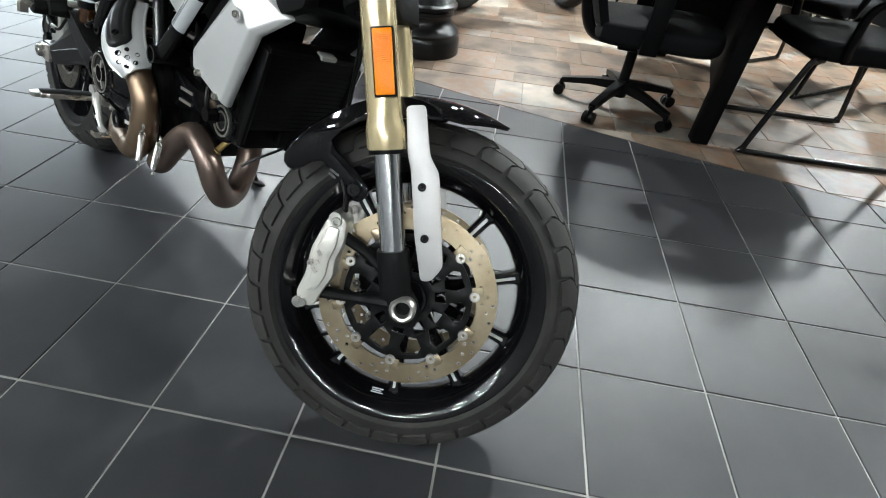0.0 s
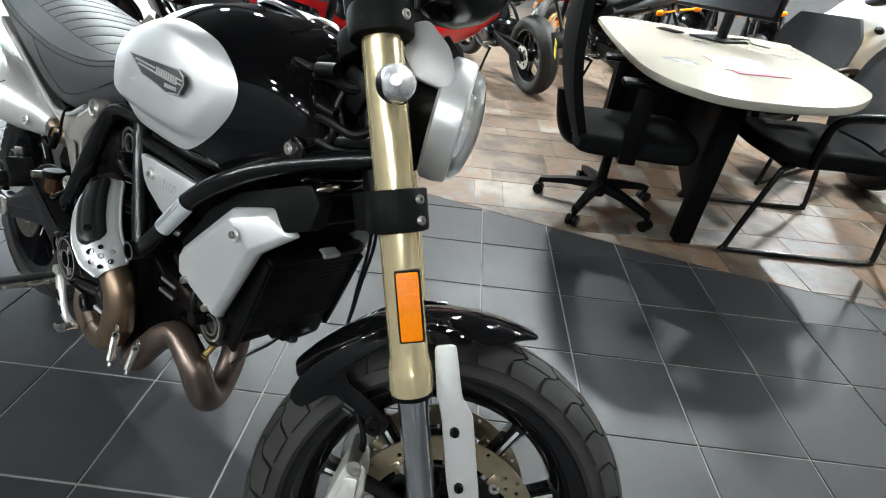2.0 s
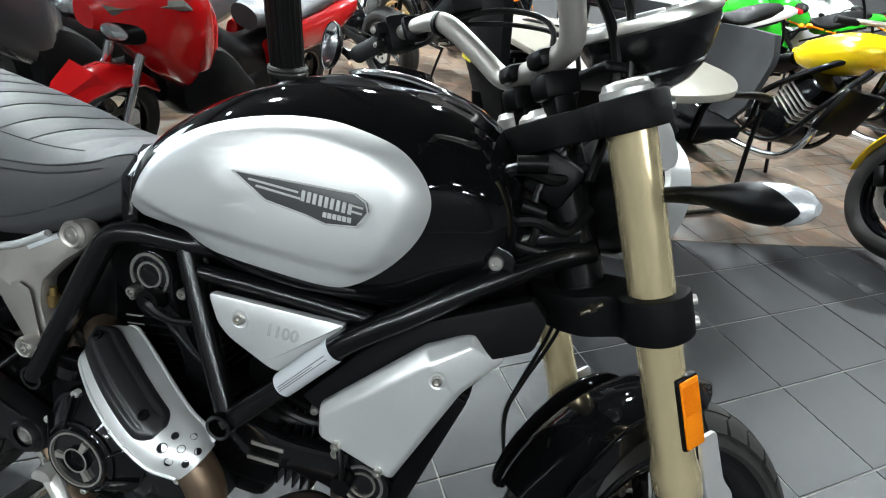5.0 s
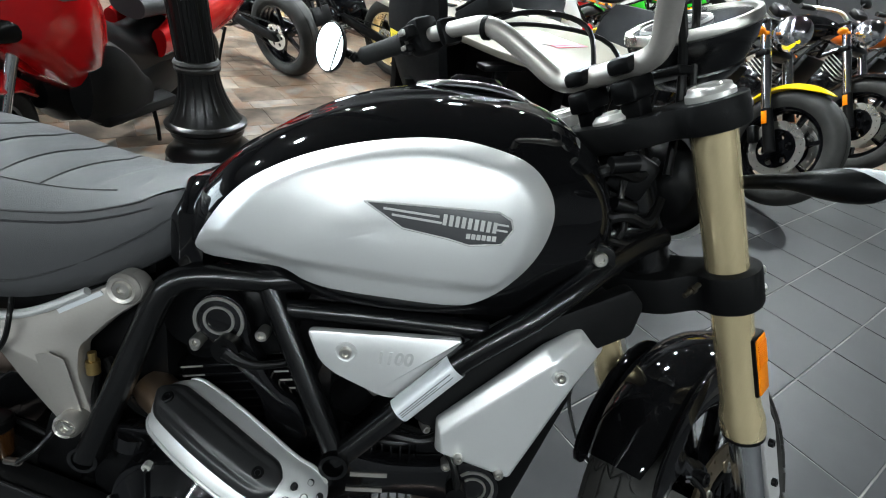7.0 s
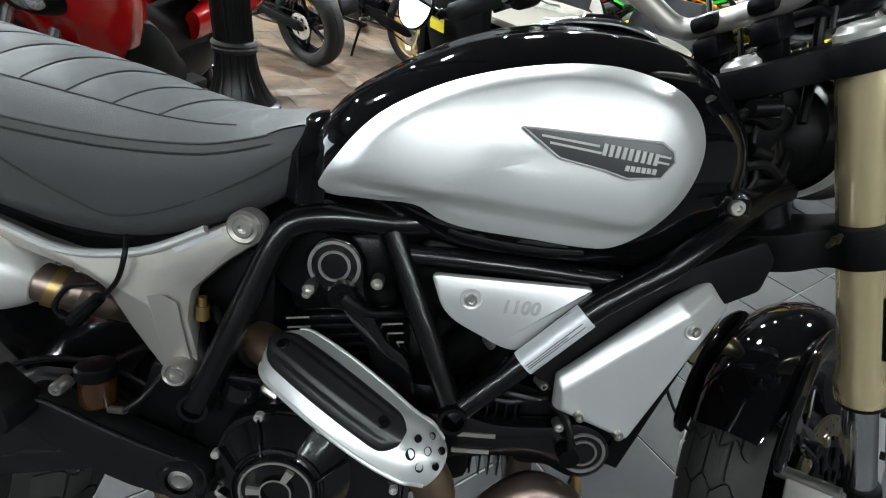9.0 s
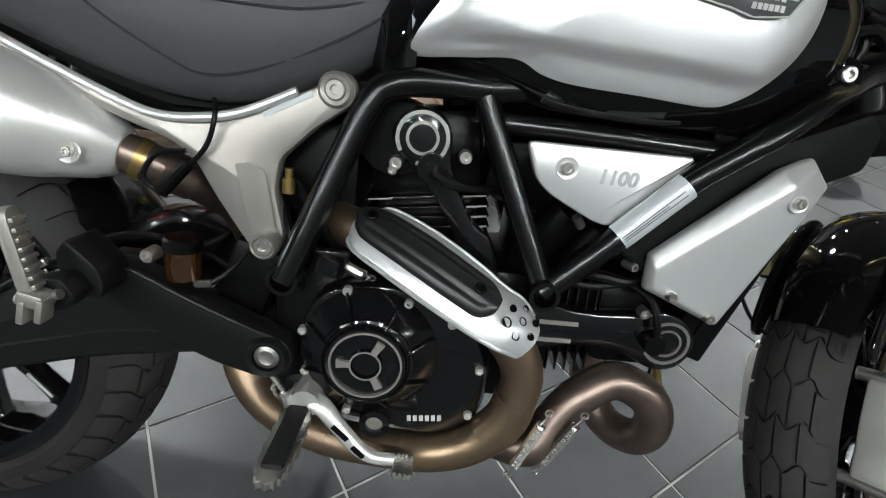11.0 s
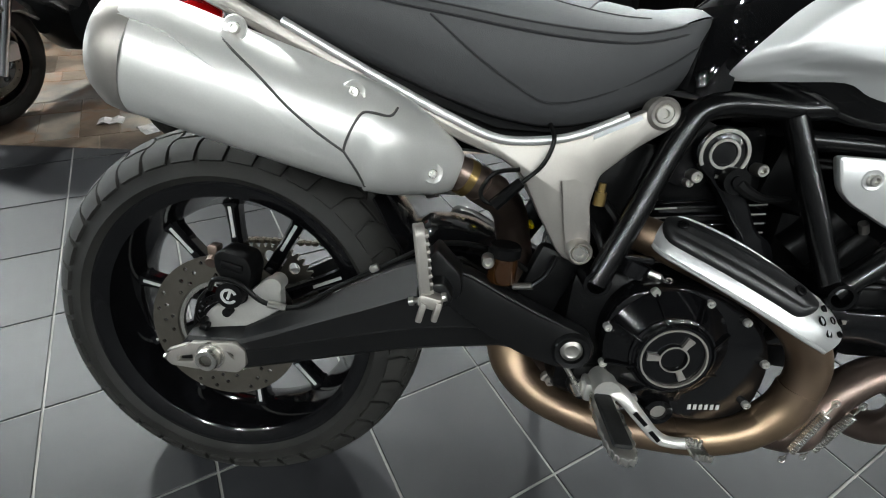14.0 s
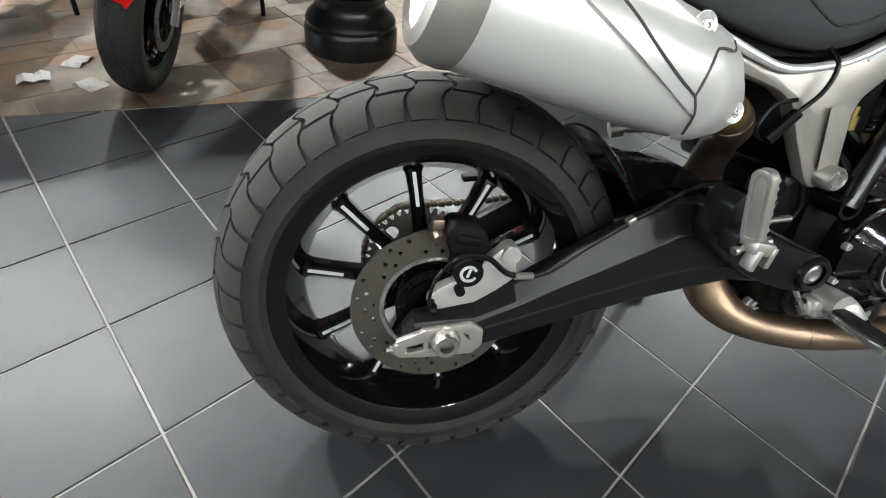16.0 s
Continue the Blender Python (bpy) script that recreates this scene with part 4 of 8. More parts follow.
for pts, r in (([(1.16, -0.07, 0.86), (1.20, -0.085, 0.88), (1.245, -0.06, 0.87), (1.27, -0.03, 0.90)], 0.007), ([(1.12, -0.08, 0.90), (1.17, -0.075, 0.935), (1.22, -0.055, 0.93), (1.25, -0.03, 0.95)], 0.008),
               ([(1.10, -0.05, 0.83), (1.17, -0.078, 0.845), (1.23, -0.06, 0.84), (1.28, -0.02, 0.86)], 0.006), ([(1.19, -0.06, 0.82), (1.21, -0.07, 0.86), (1.20, -0.06, 0.91), (1.22, -0.04, 0.97)], 0.005),
               ([(1.14, -0.06, 0.92), (1.18, -0.05, 0.905), (1.21, -0.062, 0.89), (1.23, -0.05, 0.83)], 0.005)):
    part("wiring", tube(pts, r, 8), HOSE, motorcycle)
part("ignition_box", join(box((0.06, 0.07, 0.06), (1.215, -0.02, 0.93), 0.010, (0, 24, 0)), box((0.05, 0.05, 0.05), (1.18, -0.025, 0.86), 0.010, (0, 10, 0))), BLACK, motorcycle)
parts("cable_joint", [rod((1.17, -0.082, 0.942), (1.205, -0.078, 0.948), 0.011, 12), rod((1.185, -0.082, 0.895), (1.215, -0.075, 0.89), 0.009, 12)], BLACK, motorcycle)


# ---- tank ----
TANK = [  # x, top z, bottom z, half width, z of the widest line
    (0.640, 0.800, 0.780, 0.060, 0.790), (0.660, 0.872, 0.772, 0.110, 0.800), (0.700, 0.915, 0.768, 0.136, 0.820), (0.760, 0.955, 0.762, 0.158, 0.835), (0.830, 0.990, 0.745, 0.174, 0.845),
    (0.900, 1.010, 0.742, 0.182, 0.850), (0.960, 1.018, 0.742, 0.184, 0.852), (1.020, 1.018, 0.744, 0.178, 0.855), (1.070, 1.010, 0.742, 0.161, 0.862), (1.110, 0.996, 0.752, 0.140, 0.870), (1.140, 0.976, 0.764, 0.124, 0.872), (1.165, 0.950, 0.776, 0.110, 0.868), (1.185, 0.915, 0.788, 0.092, 0.858), (1.198, 0.880, 0.800, 0.066, 0.845)]


def tank_y(x, z):
    """Half width of the tank at a height."""
    top, bot, w, zm = lerp_table(TANK, x)
    if z >= zm:
        f = min(1.0, (z - zm) / max(1e-4, top - zm))
        q = max(0.0, min(1.0, (f - 0.855) / 0.05))
        return max(0.0, w * (1 - f**2.6) ** 0.5 - 0.011 * q * q * (3 - 2 * q) * min(1.0, max(0.0, (x - 0.66) / 0.08)))
    f = min(1.0, (zm - z) / max(1e-4, zm - bot))
    return w * (1 - 0.26 * f**2.2)


def tank_shell():
    secs = []
    for i in range(43):
        x = 0.640 + (1.198 - 0.640) * i / 42
        top, bot, w, zm = lerp_table(TANK, x)
        half = []
        for k in range(49):
            f = math.sin(k / 48 * math.pi / 2)
            z = bot + (top - bot) * f
            half.append((tank_y(x, z), z))
        half[-1] = (0.0, top)
        ring = [(x, -y, z) for y, z in half] + [(x, y, z) for y, z in half[-2::-1]]
        secs.append(ring)
    return loft(secs)


tank = part("fuel_tank", tank_shell(), GLOSS_BLACK, motorcycle, "gloss black steel fuel tank")
PANEL = [(0.672, 0.786), (0.700, 0.838), (0.738, 0.880), (0.790, 0.912), (0.845, 0.934), (0.905, 0.949), (0.955, 0.955), (0.997, 0.953), (1.046, 0.941), (1.076, 0.918), (1.091, 0.889), (1.089, 0.858), (1.075, 0.828), (1.050, 0.799), (1.020, 0.777), (0.990, 0.768), (0.921, 0.770), (0.850, 0.772), (0.815, 0.778), (0.785, 0.790), (0.730, 0.786)]


def panel(side):
    """Silver side panel lying proud of the tank, with a crease low down."""
    loop = smooth_loop(PANEL, 4)
    cx, cz = 0.90, 0.855
    bm = bmesh.new()
    rings = []
    for f in (1.0, 0.99, 0.975, 0.95, 0.92, 0.88, 0.84, 0.80, 0.76, 0.72, 0.68, 0.64, 0.60, 0.56, 0.52, 0.48, 0.44, 0.38, 0.30, 0.20, 0.10):
        ring = []
        for x, z in loop:
            px, pz = cx + (x - cx) * f, cz + (z - cz) * f
            lift = 0.001 + 0.007 * min(1.0, (1.0 - f) / 0.14) ** 0.8 + 0.08 * max(0.0, 0.72 - px)
            low = 0.806 - 0.012 * (px - 0.75) / 0.3
            q = max(0.0, min(1.0, (pz - low + 0.008) / 0.018))
            crease = 0.012 * q * q * (3 - 2 * q) if px < 1.05 else 0.012
            y = 0.6 * tank_y(px, pz) + 0.4 * tank_y(px, 0.86)
            along, off = (px - 0.80) * 0.689 + (pz - 0.80) * 0.725, (px - 0.80) * 0.725 - (pz - 0.80) * 0.689
            fade = max(0.0, min(1.0, (0.150 - along) / 0.06)) * min(1.0, (1.0 - f) / 0.12)
            crease += 0.0052 * fade * math.exp(-math.hypot(off, 0.006) / (0.032 if off > 0 else 0.060))  # shoulder of the knee hollow
            ring.append(bm.verts.new((px, side * (max(y, tank_y(px, pz) - 0.002) + lift + (crease - 0.006) * min(1.0, (1.0 - f) / 0.14)), pz)))
        rings.append(ring)
    n = len(loop)
    for a, b in zip(rings, rings[1:]):
        for j in range(n):
            bm.faces.new((a[j], a[(j + 1) % n], b[(j + 1) % n], b[j]))
    mid = bm.verts.new((cx, side * (tank_y(cx, cz) + 0.014), cz))
    for j in range(n):
        bm.faces.new((rings[-1][j], rings[-1][(j + 1) % n], mid))
    return bm


for s in (-1, 1):
    pn = part("tank_panel", panel(s), SILVER, tank, "satin silver tank side panel", smooth=85)
    by = tank_y(0.95, 0.87) + 0.0135
    if s < 0:
        B = Matrix.Translation((0, -by, 0)) @ Matrix.Translation((0.95, 0, 0.87)) @ Matrix.Rotation(radians(-1.0), 4, "X") @ Matrix.Rotation(radians(1.5), 4, "Z") @ Matrix.Translation((-0.95, 0, -0.87))
        out = [(0.881, 0.8865), (1.020, 0.889), (1.034, 0.882), (1.0375, 0.872), (1.027, 0.855), (0.993, 0.8505), (0.970, 0.8555), (0.922, 0.862)]
        bd = part("badge", plate(out, -0.003, 0.006, 0.001), BADGE, pn, "dark grey winged tank badge with pale lines", B)
        rim_pts = [(x, -0.0032, z) for x, z in out]
        part("badge_rim", tube(rim_pts + [rim_pts[0]], 0.0011, 6, 1), BADGE_LIGHT, bd, "", B)
        parts("badge_line", [box((0.058, 0.001, 0.0022), (0.930, -0.0036, 0.8795), 0, (0, 3, 0)), box((0.052, 0.001, 0.0022), (0.936, -0.0036, 0.8735), 0, (0, 4, 0)), box((0.012, 0.001, 0.002), (1.026, -0.0036, 0.876), 0, (0, 4, 0)), box((0.013, 0.001, 0.002), (1.025, -0.0036, 0.870), 0, (0, 4, 0))], BADGE_LIGHT, bd, "", B)
        # lettering of the badge as plain upright blocks
        parts("badge_letter", [*[box((0.0040, 0.001, 0.0115 - 0.0035 * (k % 2 == 5)), (0.965 + 0.0066 * k, -0.0036, 0.8755 - 0.0004 * k), 0.0, (0, 3, 0)) for k in range(9)], *[box((0.0042, 0.001, 0.0055), (0.991 + 0.0055 * k, -0.0036, 0.8605), 0, (0, 3, 0)) for k in range(6)]], BADGE_LIGHT, bd, "lettering as plain pale blocks", B)
part("filler_plate", loft([[(x, y * w, z + 0.004 * (1 - abs(y) ** 3) + dz) for y in (-1, -0.7, -0.35, 0, 0.35, 0.7, 1)] for dz in (0,) for x, w, z in ((0.925, 0.02, 1.006), (0.945, 0.045, 1.014), (0.99, 0.055, 1.018), (1.035, 0.050, 1.014), (1.068, 0.034, 1.004))], False, False), BRIGHT_CAST, tank, "silver filler surround")
bmesh_tmp = lathe([(0, 0.016), (0.030, 0.015), (0.036, 0.010), (0.038, 0.0)], 36)
part("filler_cap", bmesh_tmp, GLOSS_BLACK, tank, "", Matrix.Translation((0.995, 0, 1.016)) @ Matrix.Rotation(radians(2), 4, "Y"))
part("filler_trim", tube([(0.918, -0.012, 1.014), (0.950, -0.040, 1.017), (1.000, -0.052, 1.018), (1.045, -0.044, 1.012), (1.075, -0.022, 1.000)], [0.004, 0.006, 0.006, 0.006, 0.004], 10, flat=0.6), CHROME, tank, "bright trim on the tank top")
part("filler_trim", tube([(0.918, 0.012, 1.014), (0.950, 0.040, 1.017), (1.000, 0.052, 1.018), (1.045, 0.044, 1.012), (1.075, 0.022, 1.000)], [0.004, 0.006, 0.006, 0.006, 0.004], 10, flat=0.6), CHROME, tank, "bright trim on the tank top")
part("tank_mount", join(plate(rounded([(1.145, 0.790), (1.195, 0.790), (1.195, 0.842), (1.150, 0.850)], 0.02), -0.106, 0.012, 0.003)), GLOSS_BLACK, tank)
part("tank_bolt", screw((1.172, -0.108, 0.826), 0.0095), STEEL, tank, "")
# lower skirt of the tank towards the seat
part("tank_tail", loft([[(x, y * w, z0 + (z1 - z0) * t) for y, t in ((-1, 0), (-1, 0.6), (-0.7, 0.95), (0, 1), (0.7, 0.95), (1, 0.6), (1, 0))] for x, w, z0, z1 in ((0.612, 0.060, 0.775, 0.80), (0.632, 0.098, 0.766, 0.855), (0.650, 0.112, 0.760, 0.874), (0.680, 0.118, 0.757, 0.88))]), GLOSS_BLACK, tank)

# ---- seat ----
SEAT = [  # x, top, welt z, bottom, half width at the welt
    (-0.120, 0.955, 0.905, 0.870, 0.105), (-0.05, 0.958, 0.890, 0.845, 0.122), (0.05, 0.952, 0.868, 0.815, 0.132), (0.15, 0.940, 0.850, 0.780, 0.140), (0.25, 0.924, 0.838, 0.748, 0.148), (0.35, 0.908, 0.828, 0.718, 0.152), (0.42, 0.894, 0.822, 0.704, 0.150),
    (0.48, 0.878, 0.820, 0.704, 0.144), (0.54, 0.868, 0.822, 0.720, 0.132), (0.59, 0.866, 0.832, 0.742, 0.116), (0.635, 0.872, 0.852, 0.770, 0.098), (0.660, 0.868, 0.855, 0.800, 0.080)]


def seat_top():
    secs = []
    for i in range(196):
        x = -0.12 + 0.78 * i / 195
        top, welt, bot, w = lerp_table(SEAT, x)
        ring = []
        for k in range(33):
            v = (k / 32 - 0.5) * 2
            z = welt + (top - welt) * (1 - abs(v) ** 2.6)
            if x < 0.60 and abs(v) < 0.80:
                ph = ((x + 0.055 * abs(v) ** 1.5 + 0.12) / 0.048) % 1.0
                z -= 0.0026 * math.exp(-((ph - 0.5) / 0.09) ** 2) * (1 - (abs(v) / 0.8) ** 6)
            ring.append((x, v * w * 0.985, z))
        secs.append(ring)
    return loft(secs, False, False)


def seat_side():
    secs = []
    for i in range(60):
        x = -0.12 + 0.78 * i / 59
        top, welt, bot, w = lerp_table(SEAT, x)
        h = welt - bot
        half = [(w, welt - 0.002), (w + 0.004, welt - 0.16 * h), (w + 0.003, welt - 0.45 * h), (w - 0.003, welt - 0.75 * h), (w - 0.014, bot + 0.04 * h), (w - 0.030, bot), (0.03, bot)]
        secs.append([(x, -y, z) for y, z in half] + [(x, y, z) for y, z in half[::-1]])
    return loft(secs)


seat = part("seat", seat_side(), LEATHER, motorcycle, "dark grey stitched scrambler seat", smooth=60)
part("seat_top", seat_top(), LEATHER_TOP, seat, "ribbed grey seat top", smooth=70)


def top_line(x, v, lift):
    top, welt, bot, w = lerp_table(SEAT, x)
    return (x, v * w * 0.985, welt + (top - welt) * (1 - abs(v) ** 2.6) + lift)


# rib seams across the seat and the long seams that end them
for j in range(14):
    x0 = -0.12 + 0.048 * (j + 0.5)
    part("rib_seam", tube([top_line(max(-0.119, x0 - 0.055 * abs(v) ** 1.5), v, -0.0014 if abs(v) < 0.7 else -0.0006) for v in [-0.78 + 0.12 * k for k in range(14)]], 0.0013, 5, 2), STITCH, seat)
for s in (-1, 1):
    part("rib_seam", tube([top_line(x, 0.79 * s, -0.0005) for x in [-0.11 + 0.04 * k for k in range(18)]], 0.0012, 5, 2), STITCH, seat)
for s in (-1, 1):
    for dz, dy in ((-0.001, 0.000), (-0.012, 0.0038)):
        part("seam", tube([(x, s * (lerp_table(SEAT, x)[3] + dy), lerp_table(SEAT, x)[1] + dz) for x in [-0.10 + 0.05 * k for k in range(16)]], 0.0016, 6, 3), STITCH, seat, "")
    part("seam", tube([(x, s * (lerp_table(SEAT, x)[3] + (0.0035 if f < 0.6 else -0.0015)), lerp_table(SEAT, x)[1] - f * (lerp_table(SEAT, x)[1] - lerp_table(SEAT, x)[2])) for x, f in ((0.640, 0.42), (0.60, 0.50), (0.55, 0.60), (0.50, 0.70), (0.455, 0.74), (0.42, 0.66), (0.36, 0.45), (0.30, 0.15))], 0.0016, 6, 4), STITCH, seat, "")
part("seat_base", loft([[(x, y * (lerp_table(SEAT, x)[3] - 0.035), lerp_table(SEAT, x)[2] + z) for y, z in ((-1, 0.005), (-1, -0.012), (1, -0.012), (1, 0.005))] for x in (-0.1, 0.0, 0.1, 0.2, 0.3, 0.4, 0.5, 0.6)]), BLACK, seat)
# ---- frame ----
for s in (-1, 1):
    def pts(*q):
        return [(x, -s * y, z) for x, y, z in q]
    fr = part("frame_tube", tube(pts((1.285, -0.030, 0.848), (1.236, -0.056, 0.831), (1.180, -0.098, 0.806), (1.131, -0.128, 0.779), (1.090, -0.144, 0.750), (1.050, -0.150, 0.722), (1.001, -0.152, 0.6815), (0.940, -0.154, 0.613), (0.863, -0.157, 0.533)), 0.0162, 16), FRAME, motorcycle, "satin black trellis frame tube")
    part("frame_tube", tube(pts((0.863, -0.156, 0.535), (0.812, -0.140, 0.645), (0.764, -0.122, 0.748)), 0.0150, 16), FRAME, motorcycle)
    part("frame_tube", tube(pts((0.553, -0.166, 0.512), (0.585, -0.152, 0.598), (0.607, -0.140, 0.660), (0.632, -0.130, 0.722), (0.650, -0.125, 0.744), (0.690, -0.122, 0.755), (0.766, -0.120, 0.757)), 0.0165, 16), FRAME, motorcycle)
    part("frame_tube", tube(pts((0.780, -0.122, 0.722), (0.90, -0.124, 0.723), (1.040, -0.130, 0.722)), 0.0130, 14), FRAME, motorcycle)
    part("frame_tube", tube(pts((0.766, -0.120, 0.757), (0.92, -0.105, 0.78), (1.10, -0.08, 0.82), (1.26, -0.035, 0.87)), 0.0165, 14), FRAME, motorcycle)
    for x, y, z in ((0.863, -0.152, 0.535), (0.553, -0.150, 0.514)):
        a, b = pts((x, y - 0.026, z))[0], pts((x, y + 0.045, z))[0]
        part("frame_lug", tube([a, b], 0.0185, 20, 1, hollow=0.74), FRAME, fr, "open black tube lug")
# foil label with fine print on the tube
LAB = Matrix.Translation((0.971, -0.153, 0.6475)) @ Matrix.Rotation(radians(-47.5), 4, "Y") @ Matrix.Rotation(radians(1), 4, "Z")
lab = part("tube_label", lathe([(0.0172, -0.0475), (0.0172, 0.0475)], 24, arc=(180, 360)), STICKER, motorcycle, "silver warning label with fine print", LAB @ Matrix.Rotation(radians(90), 4, "Y"))
parts("label_print", [*[box((0.084 if k % 3 else 0.06, 0.0006, 0.0011), (-0.003 if k % 3 else -0.014, -0.01745 + 0.0040 * ((k - 3) / 3.0) ** 2, 0.0085 - 0.0028 * k)) for k in range(7)]], PRINT, lab, "fine print as plain bars", LAB)

# ---- engine ----
part("crankcase", join(box((0.30, 0.28, 0.22), (0.675, 0.0, 0.415), 0.030), box((0.20, 0.24, 0.10), (0.66, 0, 0.335), 0.025), box((0.14, 0.20, 0.16), (0.84, 0, 0.455), 0.02)), ENGINE_DULL, motorcycle, "black engine crankcase")
part("oil_sump", box((0.20, 0.12, 0.10), (0.775, 0, 0.352), 0.025), ENGINE_DULL, motorcycle)
cover_line = smooth_loop([(0.652, 0.520), (0.600, 0.502), (0.578, 0.460), (0.580, 0.412), (0.604, 0.364), (0.650, 0.342), (0.720, 0.318), (0.770, 0.322), (0.806, 0.352), (0.812, 0.420), (0.790, 0.470), (0.744, 0.508), (0.700, 0.520)], 4)
clutch = part("clutch_cover", plate(cover_line, -0.172, 0.07, 0.008), ENGINE, motorcycle, "gloss black clutch cover with bright bolts")
CAP = Matrix.Translation((0.663, -0.172, 0.433)) @ ACROSS
part("cover_dome", lathe([(0.086, -0.006), (0.084, 0.002), (0.0495, 0.029), (0.0475, 0.034), (0.0445, 0.034), (0.0440, 0.030), (0.0, 0.030)], 60), ENGINE, clutch, "", CAP, smooth=25)
part("dome_step", lathe([(0.0565, 0.024), (0.0560, 0.0275), (0.0530, 0.0290), (0.0520, 0.027)], 60), ENGINE, clutch, "", CAP, smooth=25)
for k in range(8):
    part("cover_rib", box((0.042, 0.0032, 0.009), (0.066, 0, 0.0165), 0.0012, (0, 37, 0)), ENGINE, clutch, "", CAP @ Matrix.Rotation(radians(45 * k + 22), 4, "Z"))
part("cover_ring", lathe([(0.0412, 0.030), (0.0412, 0.0345), (0.0436, 0.0345), (0.0438, 0.032)], 60), CAST, clutch, "machined ring on the clutch cover", CAP)
part("cover_cup", lathe([(0.0200, 0.0300), (0.0196, 0.0345), (0.0172, 0.0345), (0.0160, 0.029), (0, 0.0275)], 40), ENGINE, clutch, "", CAP)
part("cover_ring", lathe([(0.0172, 0.0340), (0.0172, 0.0352), (0.0192, 0.0352), (0.0194, 0.034)], 40), CAST, clutch, "", CAP)
for k in range(3):
    part("cover_prong", loft([[(r, w * q, z) for q, z in ((-1, 0.029), (-1, 0.0346), (1, 0.0346), (1, 0.029))] for r, w in ((0.0190, 0.0038), (0.026, 0.0040), (0.0300, 0.0046), (0.0345, 0.0050))]), CAST, clutch, "", CAP @ Matrix.Rotation(radians(120 * k + 62), 4, "Z"))
for x, z in ((0.580, 0.453), (0.585, 0.397), (0.631, 0.512), (0.705, 0.505), (0.760, 0.484), (0.802, 0.425), (0.797, 0.357), (0.64, 0.345)):
    part("cover_bolt", screw((x, -0.174, z), 0.0056, deep=0.0045), BRIGHT_CAST, clutch, "bright socket bolt")
parts("case_print", [*[box((0.0052, 0.001, 0.0085), (0.722 + 0.0078 * k, -0.1728, 0.341 + 0.0010 * k), 0, (0, -8, 10)) for k in range(6)]], BADGE_LIGHT, clutch, "maker lettering as plain blocks")
part("sight_glass", lathe([(0, 0.002), (0.011, 0.003), (0.0115, 0.008), (0.020, 0.008), (0.021, -0.01)], 28), ENGINE, clutch, "round oil sight glass", Matrix.Translation((0.678, -0.172, 0.330)) @ ACROSS)
part("sight_window", lathe([(0, 0.0035), (0.0112, 0.0035)], 24), CAST, clutch, "", Matrix.Translation((0.678, -0.172, 0.330)) @ ACROSS)
part("filler_plug", join(rod((0.600, -0.150, 0.526), (0.605, -0.150, 0.545), 0.022, 20), box((0.044, 0.012, 0.010), (0.605, -0.152, 0.548), 0.003)), ENGINE, motorcycle)
# upright cylinder
UP = Matrix.Translation((0.725, 0, 0.52)) @ Matrix.Rotation(radians(-9), 4, "Y")
cyl_u = part("cylinder", join(box((0.13, 0.15, 0.13), (0, 0, 0.04), 0.012)), ENGINE_DULL, motorcycle, "black finned cylinder", UP)
for k in range(7):
    part("cooling_fin", box((0.160, 0.185, 0.0032), (0, 0, 0.018 + 0.0135 * k), 0.001), ENGINE, cyl_u, "", UP)
parts("fin_edge", [*[box((0.030, 0.0012, 0.0022), (sx, -0.0932, 0.018 + 0.0135 * k)) for k in range(7) for sx in (-0.060, 0.062)]], CAST, cyl_u, "bare machined fin edges", UP)
part("cylinder_head", join(box((0.15, 0.17, 0.11), (0, 0, 0.155), 0.02), rod((-0.035, -0.10, 0.175), (-0.035, 0.10, 0.175), 0.045, 28)), ENGINE_DULL, motorcycle, "", UP)
belt = part("belt_cover", plate(smooth_loop([(0.660, 0.700), (0.675, 0.722), (0.697, 0.729), (0.718, 0.722), (0.732, 0.702), (0.738, 0.660), (0.770, 0.600), (0.800, 0.575), (0.815, 0.52), (0.765, 0.52), (0.745, 0.585), (0.700, 0.645), (0.668, 0.675)], 4), -0.114, 0.03, 0.007), ENGINE, motorcycle, "gloss black cam belt cover")
RING1 = Matrix.Translation((0.697, -0.114, 0.693)) @ ACROSS
for r0, r1 in ((0.0280, 0.0325), (0.0165, 0.0200)):
    part("cover_ring", lathe([(r0, 0.0), (r0, 0.0022), (r1, 0.0022), (r1, 0.0)], 40, arc=(-100, 215) if r1 > 0.03 else (0, 360)), STEEL, belt, "machined ring", RING1)
part("plug_cap", join(rod((0.712, -0.118, 0.662), (0.712, -0.136, 0.662), 0.017, 20), rod((0.712, -0.136, 0.662), (0.712, -0.140, 0.662), 0.008, 16)), BLACK, belt, "rubber plug cap")
part("plug_lead", tube([(0.714, -0.132, 0.660), (0.730, -0.134, 0.650), (0.755, -0.130, 0.643), (0.80, -0.11, 0.642)], [0.011, 0.008, 0.0055, 0.005], 10), HOSE, belt, "")
parts("head_bolt", [screw((0.751, -0.108, 0.677), 0.0085, deep=0.010), screw((0.668, -0.110, 0.660), 0.0085, deep=0.010), screw((0.664, -0.105, 0.650), 0.006, deep=0.008)], STEEL, belt, "")
